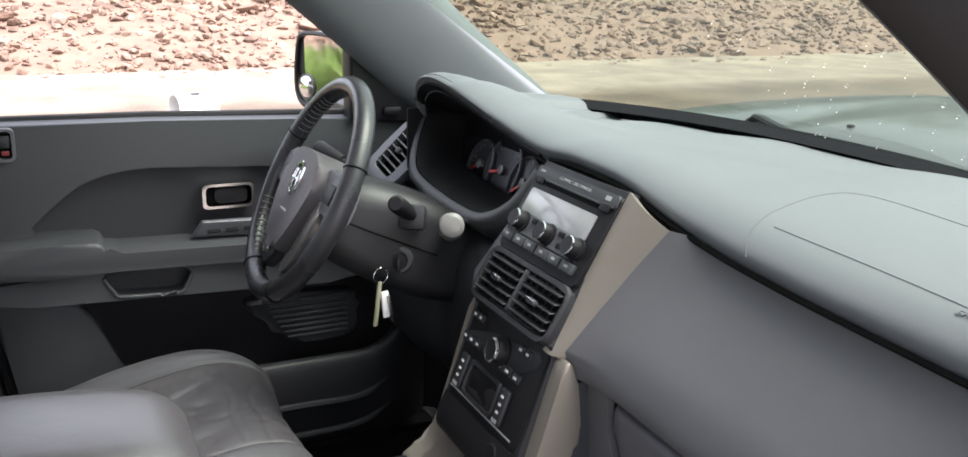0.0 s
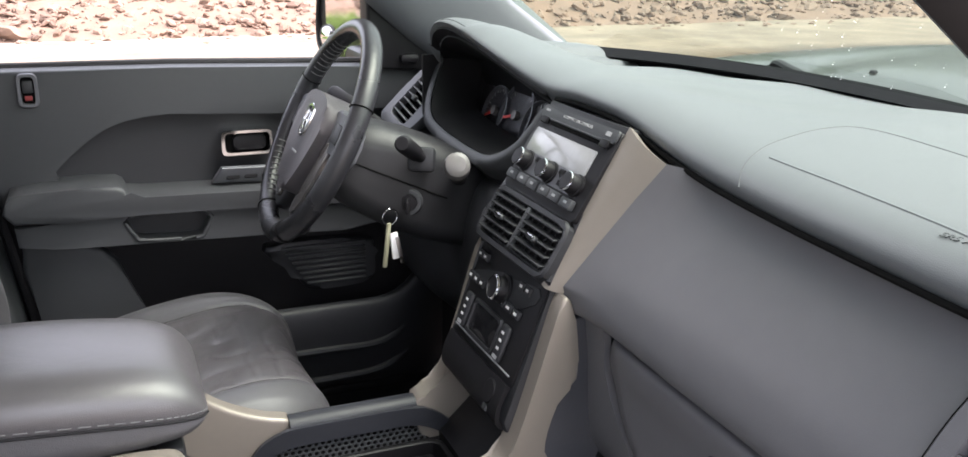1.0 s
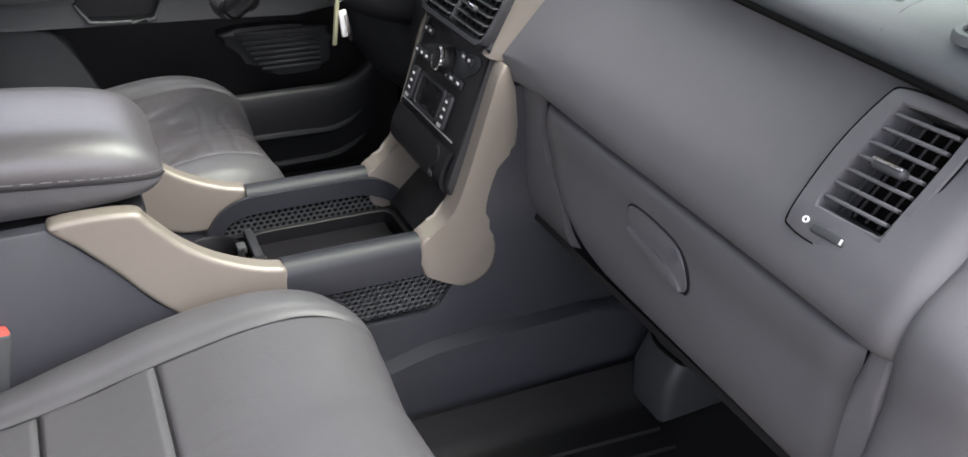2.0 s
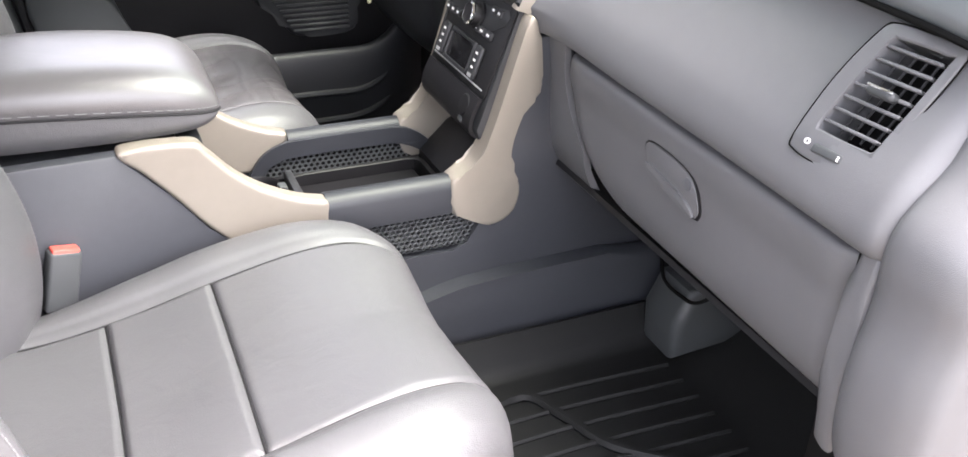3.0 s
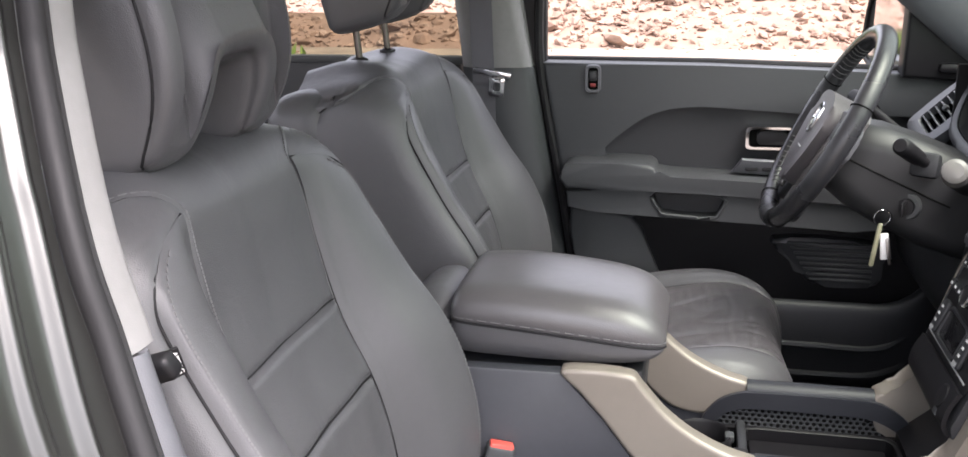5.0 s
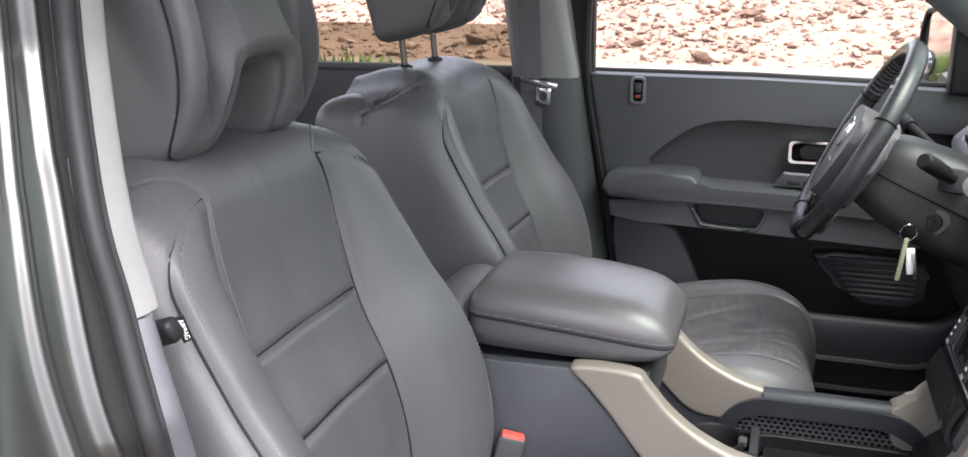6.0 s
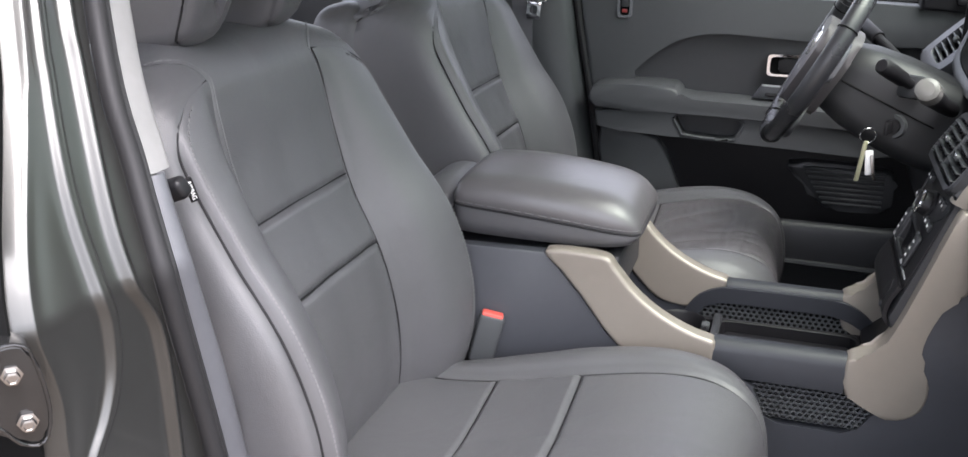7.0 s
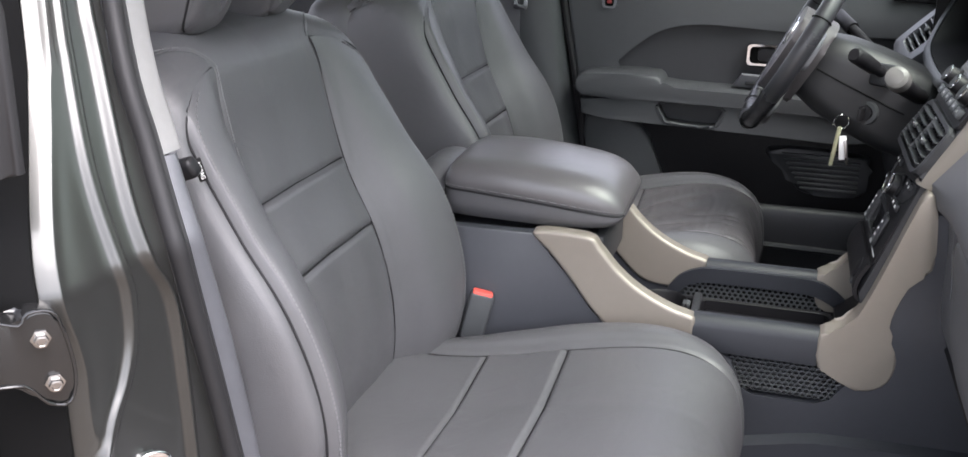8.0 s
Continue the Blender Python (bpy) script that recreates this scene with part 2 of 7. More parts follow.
def prism_bm(outline, to, lo, hi, bevel=0.0, seg=3, bm=None, both=True):
    """An outline drawn in a plane, given depth from lo to hi, its rims rounded."""
    tmp = bmesh.new()
    a = [tmp.verts.new(to(p[0], p[1], lo)) for p in outline]
    b = [tmp.verts.new(to(p[0], p[1], hi)) for p in outline]
    fa, fb = tmp.faces.new(a), tmp.faces.new(b[::-1])
    k = len(a)
    for i in range(k):
        j = (i + 1) % k
        tmp.faces.new((a[i], b[i], b[j], a[j]))
    if bevel:
        edges = list(fb.edges) + (list(fa.edges) if both else [])
        bmesh.ops.bevel(tmp, geom=edges, offset=bevel, segments=seg, profile=0.5, affect="EDGES", clamp_overlap=True)
    return merge(tmp, bm)


def merge(tmp, bm):
    if bm is None:
        return tmp
    me = bpy.data.meshes.new("tmp")
    tmp.to_mesh(me)
    tmp.free()
    bm.from_mesh(me)
    bpy.data.meshes.remove(me)
    return bm


def soft_prism_bm(outline, to, lo, hi, r, n=150):
    """An outline given depth, its rims rolled over with a wide soft radius."""
    p = np.array([(q[0], q[1]) for q in cr(outline, 8, True)])
    p = np.vstack([p, p[:1]])
    d = np.r_[0, np.cumsum(np.hypot(*np.diff(p, axis=0).T))]
    s = np.linspace(0, d[-1], n, endpoint=False)
    p = np.c_[np.interp(s, d, p[:, 0]), np.interp(s, d, p[:, 1])]
    g = np.roll(p, -2, 0) - np.roll(p, 2, 0)
    nr = np.c_[g[:, 1], -g[:, 0]]
    nr = nr + np.roll(nr, 1, 0) + np.roll(nr, -1, 0)
    nr /= np.linalg.norm(nr, axis=1)[:, None]
    if np.sum(p[:, 0] * np.roll(p[:, 1], -1) - p[:, 1] * np.roll(p[:, 0], -1)) < 0:
        nr = -nr
    rings = [[to(*(q - v * (r + 0.003)), lo) for q, v in zip(p, nr)]]
    for i in range(6):
        a = math.pi / 2 * i / 5
        rings.append([to(*(q - v * r * (1 - math.sin(a))), lo + r * (1 - math.cos(a))) for q, v in zip(p, nr)])
    for i in range(6):
        a = math.pi / 2 * (5 - i) / 5
        rings.append([to(*(q - v * r * (1 - math.sin(a))), hi - r * (1 - math.cos(a))) for q, v in zip(p, nr)])
    rings.append([to(*(q - v * (r + 0.003)), hi) for q, v in zip(p, nr)])
    bm = loft_bm(rings)
    bmesh.ops.triangulate(bm, faces=[f for f in bm.faces if len(f.verts) > 4])
    bmesh.ops.recalc_face_normals(bm, faces=bm.faces)
    return bm


def rbox_bm(to, c, size, r=0.003, seg=2, bm=None):
    """A box with rounded edges; c and size in the frame of to."""
    tmp = bmesh.new()
    bmesh.ops.create_cube(tmp, size=1)
    for v in tmp.verts:
        v.co = Vector([v.co[i] * size[i] for i in range(3)])
    if r:
        bmesh.ops.bevel(tmp, geom=list(tmp.edges), offset=min(r, min(size) * 0.48), segments=seg, profile=0.5, affect="EDGES", clamp_overlap=True)
    for v in tmp.verts:
        v.co = to(v.co[0] + c[0], v.co[1] + c[1], v.co[2] + c[2])
    return merge(tmp, bm)


def tube_bm(pts, radius, seg=8, bm=None, closed=False, squash=None):
    pts = [Vector(p) for p in pts]
    k = len(pts)
    rad = radius if isinstance(radius, (list, tuple)) else [radius] * k
    rings = []
    up = Vector((0.013, 0.021, 1)).normalized()
    for i, p in enumerate(pts):
        t = (pts[(i + 1) % k] - pts[i - 1]) if closed else (pts[min(i + 1, k - 1)] - pts[max(i - 1, 0)])
        t = t.normalized() if t.length > 1e-9 else up
        if abs(t.dot(up)) > 0.95:
            up = Vector((1, 0.02, 0.01)).normalized()
        a = t.cross(up).normalized()
        b = a.cross(t).normalized()
        rings.append([p + (a * math.cos(w) * (squash or 1) + b * math.sin(w)) * rad[i] for w in [2 * math.pi * j / seg for j in range(seg)]])
    if closed:
        rings.append(rings[0])
        bm = loft_bm(rings, bm, cap=False)
        bmesh.ops.remove_doubles(bm, verts=bm.verts, dist=1e-6)
        return bm
    return loft_bm(rings, bm)


def lathe_bm(to, profile, seg=24, bm=None, c=(0, 0)):
    """A turned form: profile of (radius, height) about the frame's n axis."""
    rings = [[to(c[0] + max(r, 1e-4) * math.cos(2 * math.pi * j / seg), c[1] + max(r, 1e-4) * math.sin(2 * math.pi * j / seg), h) for j in range(seg)] for r, h in profile]
    return loft_bm(rings, bm)


def rrect(w, h, r, n=5, c=(0, 0)):
    """A rounded rectangle's outline."""
    out = []
    for cx, cy, a0 in ((w / 2 - r, h / 2 - r, 0), (-w / 2 + r, h / 2 - r, 90), (-w / 2 + r, -h / 2 + r, 180), (w / 2 - r, -h / 2 + r, 270)):
        for i in range(n + 1):
            a = radians(a0 + 90 * i / n)
            out.append((c[0] + cx + r * math.cos(a), c[1] + cy + r * math.sin(a)))
    return out


def radial(loop, c, n):
    """The points where n rays from c meet a loop."""
    out = []
    k = len(loop)
    for i in range(n):
        w = 2 * math.pi * i / n
        d = (math.cos(w), math.sin(w))
        best = 0.0
        for j in range(k):
            (x0, y0), (x1, y1) = loop[j][:2], loop[(j + 1) % k][:2]
            ex, ey = x1 - x0, y1 - y0
            den = d[0] * ey - d[1] * ex
            if abs(den) < 1e-12:
                continue
            t = ((x0 - c[0]) * ey - (y0 - c[1]) * ex) / den
            s = ((x0 - c[0]) * d[1] - (y0 - c[1]) * d[0]) / den
            if t > 0 and -1e-6 <= s <= 1 + 1e-6:
                best = max(best, t)
        out.append((c[0] + best * d[0], c[1] + best * d[1]))
    return out


def ring_bm(outer, inner, to, lo, hi, c=(0, 0), n=64, bevel=0.002, bm=None):
    """A plate with a hole through it."""
    o, i = radial(outer, c, n), radial(inner, c, n)
    mid_o = [(c[0] + (x - c[0]) * 0.97, c[1] + (y - c[1]) * 0.97) for x, y in o]
    mid_i = [(c[0] + (x - c[0]) * 1.03, c[1] + (y - c[1]) * 1.03) for x, y in i]
    rings = [[to(*p, lo) for p in o], [to(*p, hi - bevel) for p in o], [to(*p, hi) for p in mid_o], [to(*p, hi) for p in mid_i], [to(*p, hi - bevel) for p in i], [to(*p, lo) for p in i], [to(*p, lo) for p in o]]
    bm = loft_bm(rings, bm, cap=False)
    bmesh.ops.remove_doubles(bm, verts=bm.verts, dist=1e-6)
    return bm


def facing(origin, up, n):
    """The frame of a face: u to the right as one looks at it, v along up, n out of it."""
    n = Vector(n).normalized()
    v = (Vector(up) - n * Vector(up).dot(n)).normalized()
    u = v.cross(n)
    m = Matrix((u, v, n)).transposed().to_4x4()
    m.translation = origin
    return m

# ---- the ground outside: sand flat, rock bank, grass beyond ----
GZ = -0.15


def ground_z(x, y):
    return GZ + 0.03 * noise.noise((x * 0.25, y * 0.25, 0)) - 0.012 + (0.02 * noise.noise((x * 1.3, y * 1.3, 3)) if abs(y) > 1.2 else 0)


def ground():
    xs = list(np.concatenate([np.linspace(-900, -40, 8), np.linspace(-30, 45, 120), np.linspace(55, 900, 8)]))
    ys = list(np.concatenate([np.linspace(-900, -40, 8), np.linspace(-30, 12.5, 70), np.linspace(13, 40, 10), np.linspace(60, 900, 8)]))
    rows = [[(x, y, ground_z(x, y) if y < 12.5 else GZ) for x in xs] for y in ys]
    g = part("ground", grid_bm(rows), SAND)
    nt = SAND.node_tree
    b = nt.nodes["Principled BSDF"]
    src = b.inputs["Base Color"].links[0].from_socket
    geo, sep = nt.nodes.new("ShaderNodeNewGeometry"), nt.nodes.new("ShaderNodeSeparateXYZ")
    nt.links.new(geo.outputs["Position"], sep.inputs[0])
    n = nt.nodes.new("ShaderNodeTexNoise")
    n.inputs["Scale"].default_value, n.inputs["Detail"].default_value = 0.5, 6
    nt.links.new(geo.outputs["Position"], n.inputs["Vector"])
    ad = nt.nodes.new("ShaderNodeMath")
    ad.operation = "MULTIPLY_ADD"
    nt.links.new(n.outputs["Fac"], ad.inputs[0])
    ad.inputs[1].default_value = 1.2
    nt.links.new(sep.outputs["Y"], ad.inputs[2])
    # near ground pale for bounced light, brown wheel tracks, pale sand by the bank
    ramp = nt.nodes.new("ShaderNodeValToRGB")
    mr = nt.nodes.new("ShaderNodeMapRange")
    mr.inputs["From Min"].default_value, mr.inputs["From Max"].default_value = -10, 20
    nt.links.new(ad.outputs[0], mr.inputs["Value"])
    nt.links.new(mr.outputs[0], ramp.inputs[0])
    e = ramp.color_ramp.elements
    e[0].position, e[0].color = 0.24, (0.72, 0.70, 0.66, 1)
    e[1].position, e[1].color = 0.34, (0.95, 0.91, 0.86, 1)
    for p, c in ((0.44, (0.8, 0.75, 0.69, 1)), (0.56, (0.78, 0.70, 0.60, 1)), (0.62, (0.64, 0.55, 0.45, 1)), (0.643, (0.58, 0.48, 0.38, 1)), (0.668, (1.2, 1.12, 1.02, 1)), (0.76, (1.35, 1.26, 1.15, 1))):
        e.new(p).color = c
    mix = nt.nodes.new("ShaderNodeMix")
    mix.data_type, mix.blend_type = "RGBA", "MULTIPLY"
    mix.inputs["Factor"].default_value = 1
    nt.links.new(src, mix.inputs["A"])
    nt.links.new(ramp.outputs[0], mix.inputs["B"])
    nt.links.new(mix.outputs["Result"], b.inputs["Base Color"])
    return tagged(g, "flat pale sand with brown wheel tracks", "ground", kind="structure")


ground()
BANK0, BANK1, BANKTOP = 12.4, 16.6, 0.95


def bank_z(y):
    t = min(max((y - BANK0) / (BANK1 - BANK0), 0), 1)
    return GZ - 0.06 + (BANKTOP - GZ) * t ** 0.9


def rock_mesh(k):
    """One broken stone of unit size."""
    bm = bmesh.new()
    bmesh.ops.create_icosphere(bm, subdivisions=2 if k < 3 else 1, radius=0.5)
    rnd = random.Random(k)
    sx, sy, sz = rnd.uniform(0.8, 1.2), rnd.uniform(0.55, 1.0), rnd.uniform(0.25, 0.55)
    for v in bm.verts:
        d = 1 + 0.45 * noise.noise(v.co * 2.1 + Vector((k * 7.3, 0, 0)))
        v.co = Vector((v.co.x * sx, v.co.y * sy, v.co.z * sz)) * d
    for _ in range(5):
        nrm = Vector((rnd.uniform(-1, 1), rnd.uniform(-1, 1), rnd.uniform(-0.3, 1))).normalized()
        lim = rnd.uniform(0.22, 0.36)
        for v in bm.verts:
            over = v.co.dot(nrm) - lim
            if over > 0:
                v.co -= nrm * over
    me = bpy.data.meshes.new("rock")
    bm.to_mesh(me)
    bm.free()
    me.materials.append(ROCK)
    return me


def bank():
    rows = [[(x, y, bank_z(y) + 0.05 * noise.noise((x, y, 0))) for x in np.linspace(-45, 75, 120)] for y in np.linspace(12.2, 17.5, 16)]
    b = part("rock_bank", grid_bm(rows), ROCK)
    tagged(b, "low bank of loose broken pinkish-grey rock", "bank", kind="structure")
    meshes = [rock_mesh(k) for k in range(9)]
    rnd = random.Random(5)
    for i in range(300):
        x, y = rnd.uniform(-6, 16), rnd.uniform(BANK0 + 0.1, BANK1)
        s = rnd.choice((0.12, 0.15, 0.18, 0.22, 0.28, 0.42)) * rnd.uniform(0.8, 1.2)
        o = new("rock", meshes[i % 9])
        o.matrix_basis = pose(x, y, bank_z(y) + s * 0.1, rnd.uniform(-25, 35), rnd.uniform(-25, 25), rnd.uniform(0, 360)) @ Matrix.Scale(s, 4)
        o.parent = b
    verts, faces, base = [], [], 0
    src = [([v.co.copy() for v in m.vertices], [tuple(p.vertices) for p in m.polygons]) for m in meshes[3:]]
    for i in range(26000):
        x = rnd.uniform(-24, 55)
        y = BANK0 - 0.5 + (BANK1 - BANK0 + 0.9) * rnd.random() ** 0.9
        s = 0.06 + 0.19 * rnd.random() ** 2.6
        if i % 9 == 0:
            y, s = rnd.uniform(9.0, BANK0), s * 0.5
        elif y < BANK0 and rnd.random() < 0.5:
            continue
        m = pose(x, y, bank_z(max(y, BANK0)) + s * 0.12, rnd.uniform(-40, 40), rnd.uniform(-40, 40), rnd.uniform(0, 360)) @ Matrix.Scale(s, 4)
        vs, fs = src[i % len(src)]
        verts += [tuple(m @ v) for v in vs]
        faces += [tuple(base + j for j in f) for f in fs]
        base += len(vs)
    me = bpy.data.meshes.new("rubble")
    me.from_pydata(verts, [], faces)
    me.materials.append(ROCK)
    r = new("rubble", me)
    r.parent = b
    tagged(r, "small broken rubble between the larger rocks", kind="stuff")


bank()


def meadow(name, x0, x1, y0, y1, z, count, size, label, seed, lift=0.0, m=None):
    """Uneven greenery of many small blades and leaves, one mass."""
    rnd = random.Random(seed)
    verts, faces = [], []
    for i in range(count):
        x, y = rnd.uniform(x0, x1), rnd.uniform(y0, y1)
        h = size * rnd.uniform(0.4, 1.3)
        zz = z + lift * max(0, noise.noise((x * 0.35, y * 0.35, seed))) * rnd.random()
        a, w = rnd.uniform(0, 6.28), size * 0.22
        dx, dy = math.cos(a) * w, math.sin(a) * w
        b = len(verts)
        lx, ly = rnd.uniform(-0.4, 0.4) * h, rnd.uniform(-0.4, 0.4) * h
        verts += [(x - dx, y - dy, zz), (x + dx, y + dy, zz), (x + lx + dx * 0.8, y + ly + dy * 0.8, zz + h * 0.6), (x + lx * 1.6, y + ly * 1.6, zz + h)]
        faces += [(b, b + 1, b + 2), (b, b + 2, b + 3)]
    me = bpy.data.meshes.new(name)
    me.from_pydata(verts, [], faces)
    me.materials.append(m or LEAF)
    return tagged(new(name, me), label, "grass", kind="stuff")


meadow("bank_grass", -30, 70, 16.3, 19, 0.75, 9000, 0.3, "green weeds along the top of the bank", 3, 1.0)
meadow("meadow_grass", -32, -5, -9, 11, GZ, 22000, 0.25, "short bright green grass behind the car", 4, 0.0, GRASS)
terrace = part("upper_ground", grid_bm([[(-900, 17, 0.78), (900, 17, 0.78)], [(-900, 900, 0.9), (900, 900, 0.9)]]), GRASS)
tagged(terrace, "green ground above the bank", "ground", kind="structure")


def woods():
    """A belt of leafy scrub and young trees beyond the bank, one mass of leaves over uneven crowns. Out of direct view;
    added for the bonnet to reflect.
    """
    rnd = random.Random(21)
    verts, faces = [], []
    # extra height ahead of the car only darkens the bonnet's reflection
    crowns = [(x, rnd.uniform(24, 34), rnd.uniform(1.6, 3.4), rnd.uniform(2.6, 5.2) + (rnd.uniform(3.0, 8.0) if x > 22 else 0)) for x in [rnd.uniform(-55, 130) for _ in range(300)]]
    for cx, cy, r, h in crowns:
        for _ in range(170):
            a, e, q = rnd.uniform(0, 6.28), rnd.uniform(-1, 1), rnd.random() ** 0.4
            x, y, z = cx + r * q * math.cos(a) * math.sqrt(1 - e * e), cy + r * q * math.sin(a) * math.sqrt(1 - e * e), 0.8 + h * (0.55 + 0.5 * q * e)
            s = rnd.uniform(0.2, 0.6)
            d1 = Vector((rnd.uniform(-1, 1), rnd.uniform(-1, 1), rnd.uniform(-1, 1))).normalized() * s
            d2 = d1.orthogonal().normalized() * s * 0.6
            p, b = Vector((x, y, max(z, 0.8))), len(verts)
            verts += [tuple(p - d1), tuple(p + d2), tuple(p + d1), tuple(p - d2)]
            faces.append((b, b + 1, b + 2, b + 3))
    me = bpy.data.meshes.new("far_woods")
    me.from_pydata(verts, [], faces)
    me.materials.append(LEAF)
    tagged(new("far_woods", me), "green scrub and young trees added beyond the bank for reflections", "woods", kind="stuff")


woods()


def bucket():
    t = thing("plastic_bucket", (1.33, 8.2, GZ), "white plastic bucket lying on the sand", "bucket")
    to = on(facing((1.33, 8.2, GZ + 0.12), (0, 0, 1), (-0.9, -0.25, 0)))
    part("pail", lathe_bm(to, [(0.12, -0.2), (0.125, -0.195), (0.14, 0.18), (0.146, 0.185), (0.146, 0.2), (0.13, 0.2), (0.11, -0.17)], 28), BUCKET, t)
    part("mark", rbox_bm(to, (0.02, 0.135, 0.0), (0.05, 0.012, 0.08), 0.002), PANEL_DARK, t)


bucket()

# ---- car shell: floor, roof, pillars, hood, glass ----
body = thing("car", (0, 0, 0.2), "dark grey-green metallic car with open passenger doors", "car")
part("floor", rbox_bm(XY, (-0.4, 0, 0.27), (2.9, 1.5, 0.06), 0.01), CARPET, body, "black carpeted floor")
part("headliner", sheet_bm([[(x, y, 1.60 - 0.10 * abs(y / 0.72) ** 3 - 0.06 * max(0, x) ** 2) for y in np.linspace(-0.72, 0.72, 17)] for x in np.linspace(-1.9, 0.35, 14)], 0.03), HEADLINER, body, "pale grey cloth headliner")
part("roof", sheet_bm([[(x, y, 1.66 - 0.10 * abs(y / 0.76) ** 3 - 0.06 * max(0, x) ** 2) for y in np.linspace(-0.78, 0.78, 17)] for x in np.linspace(-1.95, 0.38, 14)], -0.02), PAINT, body)
part("tailgate", rbox_bm(XY, (-1.95, 0, 0.72), (0.06, 1.5, 0.95), 0.02), PANEL_DARK, body)
part("firewall", rbox_bm(XY, (1.16, 0, 0.62), (0.06, 1.5, 0.8), 0.02), CARPET, body)


def pillar(name, pts, rad, m, label="", squash=None):
    part(name, tube_bm(cr(pts, 6), rad, 12, squash=squash), m, body, label)


for sgn in (1, -1):
    part("kick_panel", rbox_bm(XY, (0.95, sgn * 0.775, 0.66), (0.48, 0.03, 0.74), 0.01), CARPET, body)
    # windscreen pillar trim: a flattened sweep from the dash corner up to the roof
    rows = []
    for p in cr([(0.98, 0.735, 1.03), (0.80, 0.72, 1.17), (0.62, 0.70, 1.32), (0.44, 0.665, 1.46), (0.30, 0.63, 1.55)], 5):
        x, y, z = p
        k = 1.0 if sgn > 0 else 0.97
        sec = [(0.062, 0.035, 0.03), (0.035, -0.012, 0.02), (0.0, -0.025, 0.0), (-0.055, -0.02, -0.045), (-0.105 * k, 0.0, -0.085 * k), (-0.115 * k, 0.04, -0.09 * k), (0.0, 0.07, 0.0), (0.06, 0.065, 0.03)]
        rows.append([(x + a, sgn * (y + b), z + c) for a, b, c in cr(sec, 3, True)])
    # same trim both sides; passenger side's shade is put into a black colour
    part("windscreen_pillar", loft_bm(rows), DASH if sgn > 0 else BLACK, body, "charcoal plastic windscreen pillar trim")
    part("front_sill", rbox_bm(XY, (0.25, sgn * 0.77, 0.30), (1.05, 0.12, 0.14), 0.03), PANEL_DARK, body)
    part("rear_sill", rbox_bm(XY, (-0.85, sgn * 0.77, 0.30), (1.0, 0.12, 0.14), 0.03), PANEL_DARK, body)
    part("roof_rail", tube_bm([(0.3, sgn * 0.66, 1.53), (-0.3, sgn * 0.69, 1.54), (-1.2, sgn * 0.69, 1.53), (-1.9, sgn * 0.66, 1.50)], 0.05, 10), TRIMGREY, body)
    part("rear_pillar", tube_bm([(-1.25, sgn * 0.74, 0.4), (-1.25, sgn * 0.74, 1.05), (-1.34, sgn * 0.68, 1.55)], 0.07, 10), TRIMGREY, body)
    part("rear_quarter", rbox_bm(XY, (-1.6, sgn * 0.77, 0.7), (0.7, 0.06, 0.75), 0.02), PANEL_DARK, body)

# bonnet, seen over the dash through the windscreen
rows = []
for x, z, w in cr([(1.24, 1.030, 0.72), (1.45, 1.062, 0.745), (1.75, 1.075, 0.755), (2.05, 1.070, 0.75), (2.3, 1.03, 0.72), (2.42, 0.93, 0.66)], 5):
    rows.append([(x - 0.10 * (abs(u)) ** 2.5, w * u, z - 0.045 * abs(u) ** 3 - 0.012 * math.exp(-((abs(u) - 0.55) / 0.08) ** 2)) for u in np.linspace(-1, 1, 33)])
part("bonnet", sheet_bm(rows, -0.015), PAINT, body, "glossy dark metallic bonnet")
for sgn in (1, -1):
    part("front_wing", sheet_bm([[(x, sgn * (0.765 + 0.05 * t), z - 0.05 - 0.5 * t) for x, z in ((1.05, 1.05), (1.4, 1.065), (1.75, 1.075), (2.25, 1.05))] for t in np.linspace(0, 1, 5)], 0.01), PAINT, body)
part("cowl", rbox_bm(XY, (1.22, 0, 1.0), (0.20, 1.40, 0.05), 0.015), BLACK, body, "black plastic cowl at the windscreen foot")


